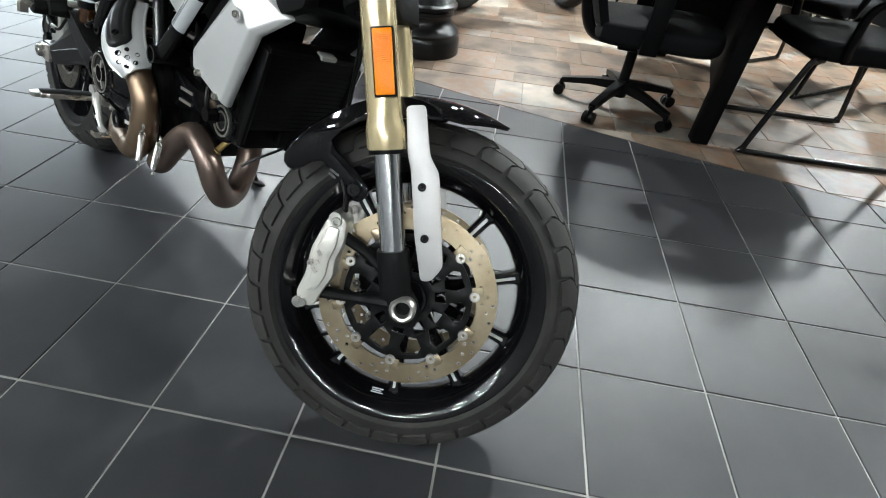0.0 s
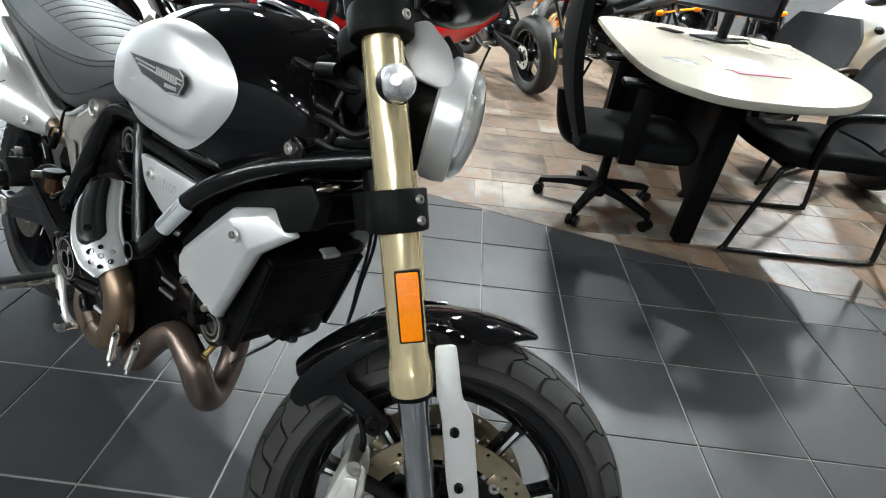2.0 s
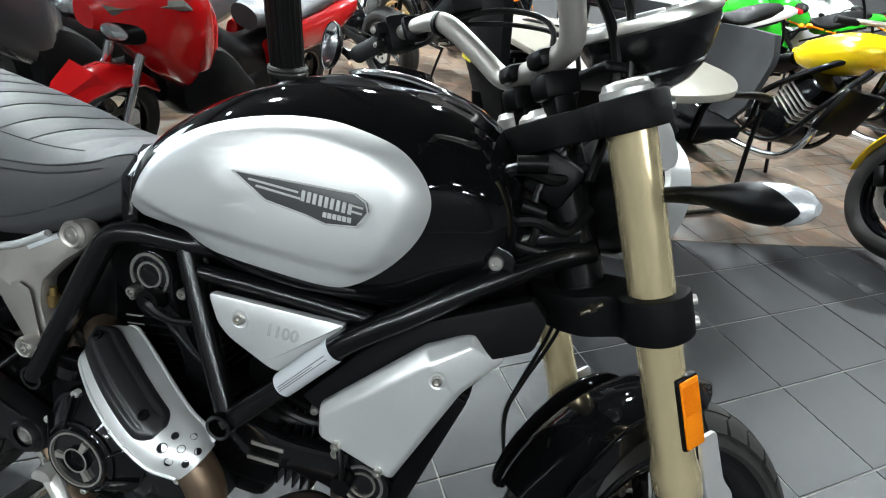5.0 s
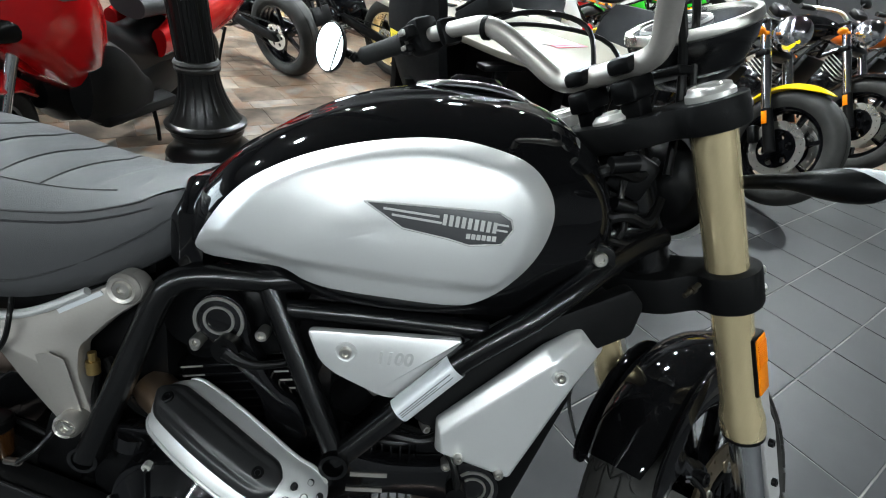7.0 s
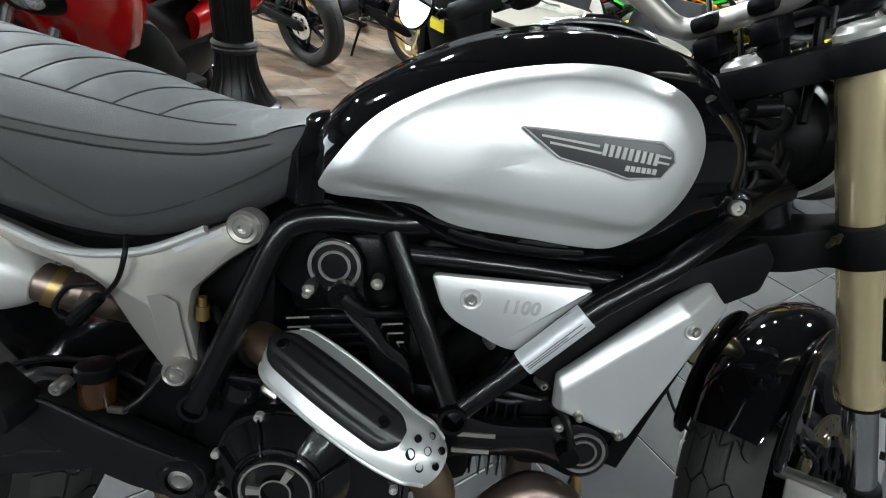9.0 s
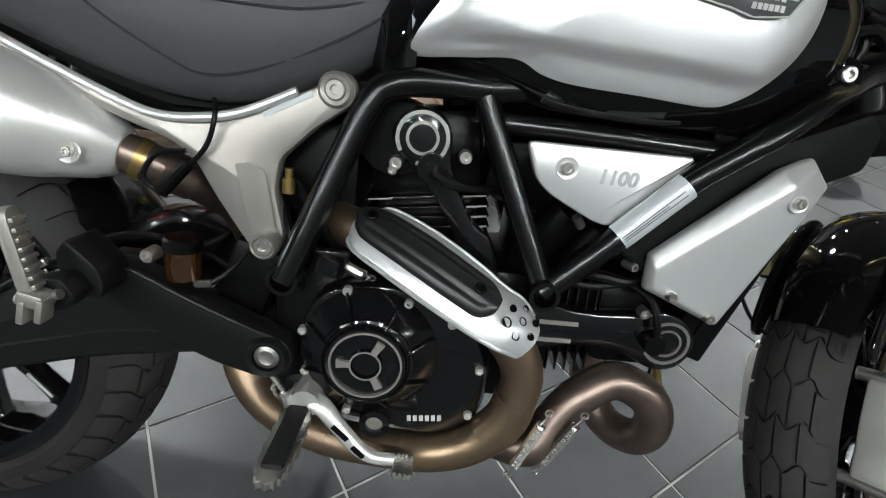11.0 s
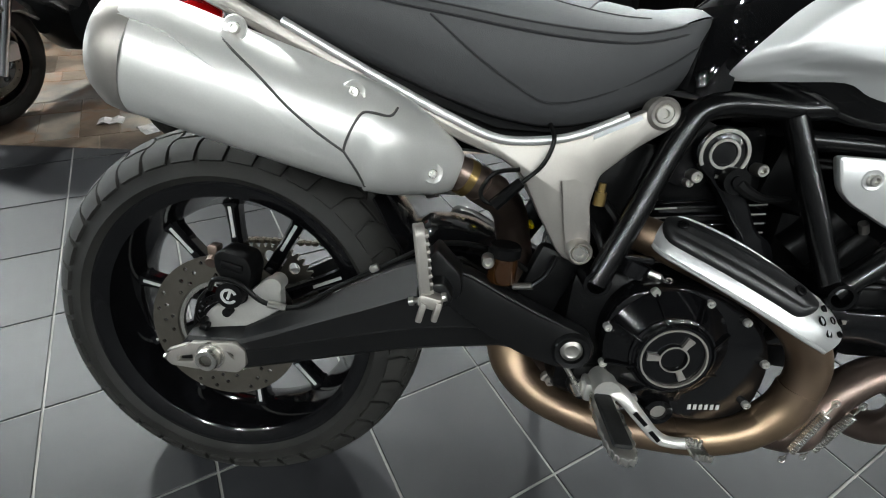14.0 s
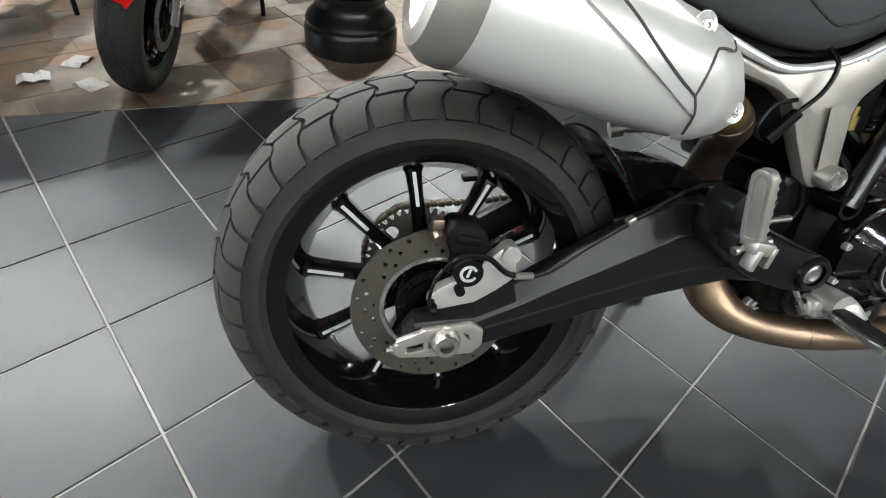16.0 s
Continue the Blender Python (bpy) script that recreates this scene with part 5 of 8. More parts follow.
# forward cylinder
FW = Matrix.Translation((0.86, 0, 0.462)) @ Matrix.Rotation(radians(88), 4, "Y")
cyl_f = part("cylinder", box((0.12, 0.15, 0.14), (0, 0, 0.05), 0.012), ENGINE_DULL, motorcycle, "black finned cylinder", FW)
for k in range(7):
    part("cooling_fin", box((0.150, 0.185, 0.0032), (0, 0, 0.02 + 0.0135 * k), 0.001), ENGINE, cyl_f, "", FW)
part("cylinder_head", join(box((0.13, 0.17, 0.10), (0, 0, 0.155), 0.02)), ENGINE_DULL, motorcycle, "", FW)
belt2 = part("belt_cover", plate(smooth_loop([(0.800, 0.500), (0.860, 0.508), (0.930, 0.496), (1.000, 0.500), (1.045, 0.510), (1.082, 0.494), (1.096, 0.462), (1.080, 0.430), (1.046, 0.422), (1.000, 0.440), (0.930, 0.444), (0.860, 0.425), (0.800, 0.430)], 4), -0.120, 0.03, 0.007), ENGINE, motorcycle, "gloss black cam belt cover")
RING2 = Matrix.Translation((1.055, -0.120, 0.466)) @ ACROSS
for r0, r1 in ((0.0275, 0.0318), (0.0172, 0.0202)):
    part("cover_ring", lathe([(r0, 0.0), (r0, 0.0022), (r1, 0.0022), (r1, 0.0)], 40, arc=(-150, 130)), STEEL, belt2, "machined ring", RING2)
part("plug_cap", rod((1.030, -0.122, 0.470), (1.030, -0.142, 0.470), 0.014, 18), BLACK, belt2, "")
part("plug_lead", tube([(1.030, -0.136, 0.474), (1.026, -0.138, 0.500), (1.012, -0.128, 0.530), (0.970, -0.11, 0.548), (0.91, -0.09, 0.545)], 0.0052, 8), HOSE, belt2, "")
parts("cover_stripe", [box((0.052, 0.002, 0.006), (0.905, -0.1215, 0.478), 0, (0, -2, 0)), box((0.052, 0.002, 0.006), (0.900, -0.1215, 0.452), 0, (0, -2, 0))], CAST, belt2, "bare metal stripe")
part("head_bolt", screw((1.012, -0.122, 0.508), 0.0075, deep=0.008), STEEL, belt2, "")
part("oxygen_sensor", join(rod((1.060, -0.10, 0.430), (1.058, -0.125, 0.405), 0.006, 10), rod((1.058, -0.125, 0.405), (1.056, -0.130, 0.396), 0.009, 6)), BRASS, motorcycle)
# throttle bodies, hoses and boxes between the cylinders
part("air_box", join(box((0.24, 0.16, 0.12), (0.90, 0, 0.66), 0.03, (0, 12, 0)), box((0.10, 0.12, 0.16), (0.88, 0, 0.60), 0.02)), BLACK, motorcycle)
# added black block that shuts out the bright gap below the tank
part("tank_gap_filler", box((0.36, 0.13, 0.066), (0.895, 0, 0.748), 0.02), BLACK, motorcycle)
part("intake_duct", join(rod((0.86, -0.06, 0.56), (0.90, -0.075, 0.62), 0.03, 20), rod((0.92, -0.06, 0.54), (0.95, -0.07, 0.60), 0.028, 20)), BLACK, motorcycle)
part("battery_box", box((0.13, 0.20, 0.16), (0.56, 0, 0.62), 0.02), BLACK, motorcycle)
part("under_seat_box", join(box((0.30, 0.20, 0.09), (0.42, 0, 0.70), 0.02), box((0.3, 0.16, 0.06), (0.15, 0, 0.80), 0.02, (0, -14, 0))), BLACK, motorcycle)
shock = part("shock_absorber", rod((0.46, 0.02, 0.50), (0.56, 0.02, 0.68), 0.022, 16), BLACK, motorcycle, "black rear shock absorber with a yellow spring")
part("shock_spring", tube([(0.46 + 0.10 * k / 60, 0.02 + 0.030 * math.cos(k * 0.75), 0.50 + 0.18 * k / 60 + 0.030 * math.sin(k * 0.75) * 0.3) for k in range(61)], 0.0045, 8, 2), YELLOW, shock, "yellow coil spring")
for pts_, r in (([(0.55, -0.11, 0.62), (0.58, -0.13, 0.585), (0.60, -0.12, 0.55), (0.62, -0.10, 0.53)], 0.006), ([(0.90, -0.10, 0.545), (0.94, -0.128, 0.552), (0.985, -0.125, 0.55), (1.02, -0.10, 0.575)], 0.006), ([(0.88, -0.10, 0.535), (0.93, -0.12, 0.535), (0.97, -0.115, 0.54), (1.02, -0.09, 0.55)], 0.005), ([(0.53, -0.10, 0.60), (0.55, -0.14, 0.57), (0.565, -0.15, 0.53), (0.57, -0.13, 0.48)], 0.005)):
    part("engine_hose", tube(pts_, r, 8), HOSE, motorcycle)
parts("hose_fitting", [screw((0.93, -0.135, 0.600), 0.007, (-0.5, -0.7, 0.4), 0.012), screw((0.975, -0.128, 0.572), 0.006, (0.3, -0.9, 0.0), 0.010), rod((0.905, -0.12, 0.612), (0.895, -0.125, 0.625), 0.006, 10)], STEEL, motorcycle)
parts("hose_fitting", [rod((0.545, -0.13, 0.610), (0.545, -0.13, 0.628), 0.008, 12), rod((0.545, -0.13, 0.628), (0.545, -0.13, 0.640), 0.005, 10)], BRASS, motorcycle)
# covers between the tubes
tri = part("side_cover_plate", plate(rounded([(0.815, 0.709), (1.012, 0.714), (0.932, 0.622), (0.912, 0.624), (0.850, 0.652), (0.832, 0.668)], 0.010), -0.148, 0.014, 0.004), SILVER, motorcycle, "satin silver triangular frame cover")
part("cover_screw", screw((0.8655, -0.149, 0.684), 0.0075), STEEL, tri, "")
part("screw_dish", lathe([(0.0085, 0.0004), (0.0125, 0.0015), (0.0135, 0.0)], 24), SILVER, tri, "", Matrix.Translation((0.8655, -0.148, 0.684)) @ ACROSS)
lettering("1100", 0.0235, NUMBER, "cover_number", tri, Matrix.Translation((0.902, -0.1484, 0.672)) @ Matrix.Rotation(radians(-1), 4, "Y") @ Matrix.Rotation(radians(90), 4, "X"), label="grey number on the cover", shear=0.12, bold=0.0007)


def sheared(bm, x0, k):
    for v in bm.verts:
        v.co.y += max(0.0, v.co.x - x0) * k
    return bm


def folded_cover():
    """The cooler's cast cover: a side face and a front face that meet in a fold, inside a sloping rim."""
    inner = [(0.9935, -0.156, 0.580), (1.000, -0.157, 0.553), (1.094, -0.148, 0.516), (1.157, -0.143, 0.661), (1.199, -0.110, 0.697), (1.166, -0.126, 0.719), (1.124, -0.158, 0.698)]
    outer = [(0.988, -0.146, 0.594), (0.991, -0.146, 0.549), (1.099, -0.138, 0.507), (1.165, -0.131, 0.655), (1.208, -0.100, 0.698), (1.166, -0.112, 0.731), (1.112, -0.146, 0.714)]
    bm = bmesh.new()
    a, b = [bm.verts.new(p) for p in inner], [bm.verts.new(p) for p in outer]
    c = [bm.verts.new((x, y + 0.012, z)) for x, y, z in outer]
    bm.faces.new((a[0], a[1], a[2], a[3], a[6]))
    bm.faces.new((a[6], a[3], a[4], a[5]))
    for k in range(7):
        j = (k + 1) % 7
        bm.faces.new((a[k], a[j], b[j], b[k]))
        bm.faces.new((b[k], b[j], c[j], c[k]))
    bm.faces.new(c)
    bmesh.ops.recalc_face_normals(bm, faces=bm.faces)
    bmesh.ops.bevel(bm, geom=[e for e in bm.edges if e.calc_face_angle(0) > radians(12)], offset=0.0035, segments=3, affect="EDGES", profile=0.5)
    return bm


for s in (-1, 1):
    MM = Matrix.Identity(4) if s < 0 else MIRRORED
    rp = part("cooler_cover", folded_cover(), SILVER, motorcycle, "satin silver oil cooler cover", MM)
    parts("cover_screw", [screw((1.136, -0.1545, 0.679), 0.0065, (0.1, -1, 0)), screw((1.022, -0.1565, 0.548), 0.0065, (0.1, -1, 0)), screw((1.081, -0.1495, 0.522), 0.0065, (0.1, -1, 0))], STEEL, rp, "", MM)
    parts("screw_dish", [lathe_at([(0.0075, 0.0004), (0.0105, 0.0016), (0.0118, 0.0)], (0, 0, 0), 20)], SILVER, rp, "", MM @ Matrix.Translation((1.136, -0.1545, 0.679)) @ ACROSS)
    part("cooler_shroud", sheared(plate(rounded([(0.955, 0.588), (1.030, 0.678), (1.092, 0.730), (1.226, 0.790), (1.248, 0.766), (1.240, 0.722), (1.170, 0.690), (1.000, 0.560)], 0.008), -0.134, 0.028, 0.004), 1.05, 0.16), BLACK_MATT, motorcycle, "matt black cooler shroud", MM)
cooler = part("oil_cooler", join(box((0.050, 0.214, 0.178), (1.119, 0, 0.561), 0.006, (0, 17, 0)), box((0.045, 0.10, 0.07), (1.092, 0.050, 0.452), 0.012, (0, 10, 0)), box((0.13, 0.20, 0.045), (1.165, 0, 0.725), 0.012, (0, -20, 0))), BLACK, motorcycle, "black finned oil cooler")
parts("cooler_fin", [*[box((0.004, 0.196, 0.0016), (1.1347 + 0.0105 * (k - 9) * 0.292, 0, 0.530 + 0.0105 * (k - 9) * 0.956), 0, (0, 17, 0)) for k in range(4, 18)]], BLACK_MATT, cooler, "")
part("cooler_frame", join(box((0.030, 0.216, 0.012), (1.160, 0, 0.640), 0.003, (0, 17, 0)), *[box((0.030, 0.010, 0.205), (1.130, 0.106 * q, 0.540), 0.003, (0, 17, 0)) for q in (-1, 1)]), BLACK, cooler, "")
part("cooler_tab", box((0.022, 0.036, 0.010), (1.172, 0.014, 0.642), 0.003, (0, 17, 0)), GREY_METAL, cooler, "pale alloy tab")
part("cooler_tab", box((0.020, 0.012, 0.014), (1.176, 0.104, 0.634), 0.003, (0, 17, 0)), GREY_METAL, cooler, "pale alloy tab")
part("cooler_line", tube([(1.115, 0.02, 0.440), (1.105, 0.035, 0.415), (1.070, 0.045, 0.400), (1.02, 0.05, 0.42)], 0.008, 10), HOSE, cooler, "")
part("regulator", join(box((0.05, 0.10, 0.045), (1.085, 0.03, 0.455), 0.008, (0, 17, 0)), box((0.024, 0.03, 0.014), (1.112, 0.045, 0.438), 0.003, (0, 25, 0))), BLACK, motorcycle)
parts("oxygen_lead", [tube([(1.068, -0.075, 0.372), (1.086, -0.050, 0.398), (1.098, -0.010, 0.420), (1.092, 0.03, 0.440)], 0.0030, 8)], HOSE, motorcycle)

# ---- exhaust ----
header_r = part("exhaust_header", tube([(0.600, -0.100, 0.575), (0.640, -0.125, 0.569), (0.700, -0.156, 0.551), (0.768, -0.176, 0.525), (0.820, -0.184, 0.488), (0.852, -0.182, 0.440), (0.852, -0.182, 0.388), (0.835, -0.180, 0.345), (0.800, -0.176, 0.310), (0.750, -0.168, 0.287), (0.690, -0.158, 0.278), (0.620, -0.146, 0.275), (0.560, -0.125, 0.278), (0.510, -0.098, 0.290), (0.476, -0.072, 0.320), (0.463, -0.055, 0.370), (0.470, -0.05, 0.420)], [0.0262] * 12 + [0.0270, 0.0300, 0.0345, 0.0355, 0.0340], 24, 6), EXHAUST, motorcycle, "heat-tinted brown exhaust header", smooth=60)
parts("weld_seam", [*[tube([a, b], 0.0269, 22, 1) for a, b in (((0.8475, -0.1815, 0.3725), (0.8455, -0.1812, 0.3690)), ((0.722, -0.1632, 0.2818), (0.718, -0.1625, 0.2812)), ((0.618, -0.1455, 0.2755), (0.614, -0.1445, 0.2755)))]], EXHAUST, header_r, "")
part("pipe_joint", tube([(0.852, -0.182, 0.400), (0.846, -0.181, 0.366), (0.826, -0.179, 0.334)], [0.0272, 0.0285, 0.0285], 22, 5), EXHAUST, header_r, "")
part("exhaust_header", tube([(0.985, -0.005, 0.440), (0.993, -0.012, 0.385), (1.006, -0.030, 0.325), (1.030, -0.064, 0.291), (1.056, -0.102, 0.297), (1.066, -0.126, 0.330), (1.056, -0.137, 0.372), (1.030, -0.139, 0.399), (0.989, -0.138, 0.411), (0.948, -0.145, 0.388), (0.914, -0.153, 0.346), (0.888, -0.162, 0.308), (0.82, -0.13, 0.296), (0.74, -0.09, 0.29), (0.60, -0.07, 0.29), (0.52, -0.06, 0.30), (0.475, -0.055, 0.33)], 0.0258, 24, 6), EXHAUST_DARK, motorcycle, "browned exhaust header with a tight loop", smooth=60)
link = part("exhaust_link", tube([(0.480, -0.070, 0.41), (0.470, -0.030, 0.45), (0.458, 0.0, 0.50), (0.440, -0.030, 0.560), (0.412, -0.080, 0.597), (0.378, -0.112, 0.619), (0.345, -0.123, 0.634)], [0.030, 0.030, 0.029, 0.027, 0.025, 0.024, 0.024], 20, 6), EXHAUST_DARK, motorcycle, "", smooth=60)
part("pipe_clamp", tube([(0.369, -0.1150, 0.6225), (0.359, -0.1185, 0.6275)], [0.0265, 0.0265], 22, 1), BRASS, link, "yellowed pipe clamp")
part("pipe_sleeve", tube([(0.408, -0.085, 0.600), (0.380, -0.110, 0.618)], [0.0270, 0.0260], 22, 1), EXHAUST_DARK, link, "")
part("collector_joint", tube([(0.4660, -0.062, 0.345), (0.4640, -0.058, 0.352)], [0.0372, 0.0372], 24, 1), EXHAUST, header_r, "")


def spring(a, b, r=0.0058, turns=20):
    a, b = Vector(a), Vector(b)
    d = (b - a).normalized()
    u = d.orthogonal().normalized()
    v = d.cross(u)
    n = turns * 8
    line = [a + (b - a) * (0.16 + 0.68 * k / n) + r * (math.cos(2 * math.pi * k / 8) * u + math.sin(2 * math.pi * k / 8) * v) for k in range(n + 1)]
    bm = tube([a, a + (b - a) * 0.10] + line + [a + (b - a) * 0.90, b], 0.0015, 5, 1)
    return join(bm, *[lathe_hook(p) for p in (a, b)])


def lathe_hook(p):
    bm = tube([(0.005 * math.cos(q), 0.0, 0.005 * math.sin(q)) for q in (2 * math.pi * k / 10 for k in range(11))], 0.0013, 6, 1)
    bm.transform(Matrix.Translation(p))
    return bm


for a, b in (((0.893, -0.200, 0.392), (0.858, -0.196, 0.288)), ((0.943, -0.186, 0.384), (0.898, -0.182, 0.286)), ((0.595, -0.118, 0.530), (0.655, -0.150, 0.520))):
    part("exhaust_spring", spring(a, b), STEEL, motorcycle, "steel coil spring on the exhaust")


# heat shield, twisting from the top of the pipe to its front
def shield_rows(f):
    x, y, z, ax, ay, az, hw = lerp_table(SH, f)
    x2, y2, z2 = lerp_table(SH, min(1, f + 0.02))[:3]
    x1, y1, z1 = lerp_table(SH, max(0, f - 0.02))[:3]
    d = Vector((x2 - x1, y2 - y1, z2 - z1)).normalized()
    a = Vector((ax, ay, az))
    a = (a - d * a.dot(d)).normalized()
    return Vector((x, y, z)), d, a, d.cross(a), hw


def shield_point(f, q, lift, bow=0.016):
    c, d, a, n, hw = shield_rows(f)
    return c + a * hw * q + n * (lift - bow * abs(q) ** 2.2)


def shield_strip(f0, f1, w0, w1, lift, thick, round_ends=0.0, crown=0.0):
    secs = []
    for i in range(37):
        u = i / 36
        f = f0 + (f1 - f0) * u
        k = 1.0 - round_ends * (max(0.0, 0.12 - u, u - 0.88) / 0.12) ** 2.2
        mid = (w0 + w1) / 2
        qs = [mid + (w0 + (w1 - w0) * j / 18 - mid) * k for j in range(19)]
        up = [lift + crown * (1 - abs(2 * j / 18 - 1) ** 3) - 0.0022 * (abs(j - 9) in (4, 5)) * (crown > 0 and 0.1 < u < 0.9) for j in range(19)]
        secs.append([shield_point(f, q, h) for q, h in zip(qs, up)] + [shield_point(f, q, lift - thick) for q in qs[::-1]])
    return loft(secs)


SH = [  # along the shield: centre, way across, half width
    (0.0, 0.634, -0.134, 0.598, 0.28, 0.82, 0.50, 0.028), (0.10, 0.652, -0.148, 0.595, 0.30, 0.80, 0.52, 0.040), (0.35, 0.708, -0.178, 0.577, 0.34, 0.78, 0.53, 0.044), (0.60, 0.766, -0.201, 0.552, 0.38, 0.77, 0.51, 0.043),
    (0.78, 0.806, -0.209, 0.531, 0.43, 0.77, 0.47, 0.040), (0.90, 0.835, -0.2095, 0.516, 0.47, 0.76, 0.45, 0.037), (1.0, 0.857, -0.206, 0.497, 0.47, 0.76, 0.45, 0.028)]
shield = part("heat_shield", shield_strip(0.0, 1.0, -1, 1, 0.0, 0.004), SILVER, motorcycle, "silver exhaust heat shield with a black pad and drilled tip", smooth=50)
part("shield_lip", join(*[tube([shield_point(0.02 + 0.96 * k / 24, q, -0.001) for k in range(25)], 0.0030, 8, 2) for q in (-0.99, 0.99)]), SILVER, shield, "")
pad = part("shield_pad", shield_strip(0.03, 0.77, -0.66, 0.54, 0.004, 0.010, 0.55, 0.0055), PAD, shield, "satin black plastic pad", smooth=60)
for f, q in ((0.105, -0.06), (0.655, -0.06)):
    c, d, a, n, hw = shield_rows(f)
    part("pad_screw", screw(tuple(shield_point(f, q, 0.0095)), 0.0072, tuple(n), 0.0035), BLACK, pad, "")
c, d, a, n, hw = shield_rows(0.90)
# each drilled hole's shade is a black dish laid on the uncut sheet
for u, v, r in ((-0.0175, 0.006, 0.0046), (0.0, 0.019, 0.0042), (0.0175, 0.010, 0.0046), (0.0175, -0.009, 0.0044), (0.0, -0.019, 0.0052), (-0.018, -0.013, 0.0062), (0.0, 0.0, 0.0050)):
    at = c + d * u + a * v + n * (0.0006 - 0.016 * (abs(v) / hw) ** 2.2)
    part("shield_hole", lathe([(0, -0.002), (r * 0.86, -0.002), (r * 0.90, 0.0008), (r * 1.04, 0.0004)], 18), BLACK, shield, "", Matrix.Translation(at) @ n.to_track_quat("Z", "Y").to_matrix().to_4x4())

# muffler
MU = Matrix.Translation((0.345, -0.150, 0.640)) @ (Vector((-0.045, -0.205, 0.745)) - Vector((0.345, -0.150, 0.640))).to_track_quat("Z", "X").to_matrix().to_4x4()


def oval(r, w, n=40):
    return [(r * math.copysign(abs(math.cos(t)) ** 0.9, math.cos(t)) * w, r * math.copysign(abs(math.sin(t)) ** 0.9, math.sin(t))) for t in (2 * math.pi * k / n for k in range(n))]


INBOARD = MU.to_3x3().inverted() @ Vector((0, 0.027, -0.006))


def cone_shift(z):
    """The front cone of the muffler leans towards the bike."""
    k = max(0.0, 1 - z / 0.10)
    return INBOARD * (k * k * (3 - 2 * k))


muf = part("muffler", loft([[(x + cone_shift(z).x, y + cone_shift(z).y, z + cone_shift(z).z) for x, y in oval(r, 1.02)] for r, z in ((0.026, -0.006), (0.031, 0.0), (0.040, 0.016), (0.051, 0.050), (0.058, 0.090), (0.0615, 0.13), (0.063, 0.20), (0.064, 0.30), (0.064, 0.368), (0.062, 0.385), (0.052, 0.402), (0.040, 0.408), (0.030, 0.400))]), MUFFLER, motorcycle, "brushed silver muffler with a bolted cover", MU, smooth=50)
# the raised cover over the muffler's outer side
near = MU.to_3x3().inverted() @ Vector((0, -1, 0))
a0 = math.degrees(math.atan2(near.y, near.x))
cov = []
for i in range(25):
    z = 0.020 + 0.380 * i / 24
    r = lerp_table([(0.0, 0.031), (0.05, 0.051), (0.09, 0.058), (0.13, 0.0615), (0.2, 0.063), (0.3, 0.064), (0.37, 0.064), (0.408, 0.058)], z)[0] + 0.0045 * min(1.0, (z - 0.018) / 0.07)
    lo, hi = a0 - 26 + 62 * max(0.0, min(1.0, (z - 0.12) / 0.22)) - (40 if z < 0.10 else 0), a0 + 118
    ring = [(r * math.cos(radians(q)) * 1.02, r * math.sin(radians(q)), z) for q in [lo + (hi - lo) * k / 20 for k in range(21)]]
    ring_in = [((r - 0.005) * math.cos(radians(q)) * 1.02, (r - 0.005) * math.sin(radians(q)), z) for q in [hi - (hi - lo) * k / 20 for k in range(21)]]
    cov.append([tuple(Vector(p) + cone_shift(z)) for p in ring + ring_in])
part("muffler_cover", loft(cov), MUFFLER, muf, "raised silver muffler cover", MU, smooth=45)
SEAMS = ([(0.063, -0.216, 0.783), (0.101, -0.236, 0.755), (0.132, -0.242, 0.731), (0.163, -0.243, 0.703), (0.194, -0.239, 0.679), (0.223, -0.232, 0.660)],
         [(0.223, -0.232, 0.660), (0.226, -0.234, 0.672), (0.234, -0.230, 0.692), (0.241, -0.223, 0.703), (0.252, -0.219, 0.704), (0.270, -0.211, 0.702), (0.276, -0.198, 0.711)],
         [(0.223, -0.232, 0.660), (0.235, -0.223, 0.640), (0.243, -0.203, 0.616)])
for line in SEAMS:
    part("cover_seam", tube(line, 0.0016, 6, 5), SEAM, muf, "dark seam between the muffler shells")
part("end_cap", lathe([(0.0665, 0.372), (0.0675, 0.378), (0.066, 0.396), (0.056, 0.410), (0.044, 0.414), (0.040, 0.400), (0.040, 0.36)], 40), CAST, muf, "grey end cap", MU)
for x, y, z in ((0.228, -0.213, 0.7235), (0.322, -0.1775, 0.636), (0.099, -0.222, 0.776)):
    b = part("muffler_bolt", screw((x, y, z), 0.0058, (0.05, -1, 0.12), 0.003), STEEL, muf, "bright bolt in a dished seat")
    part("bolt_dish", lathe([(0.0060, -0.0014), (0.0100, 0.0006), (0.0122, 0.0014), (0.0138, 0.0000)], 24), MUFFLER, muf, "", Matrix.Translation((x, y + 0.0015, z)) @ Vector((0.05, -1, 0.12)).to_track_quat("Z", "Y").to_matrix().to_4x4())

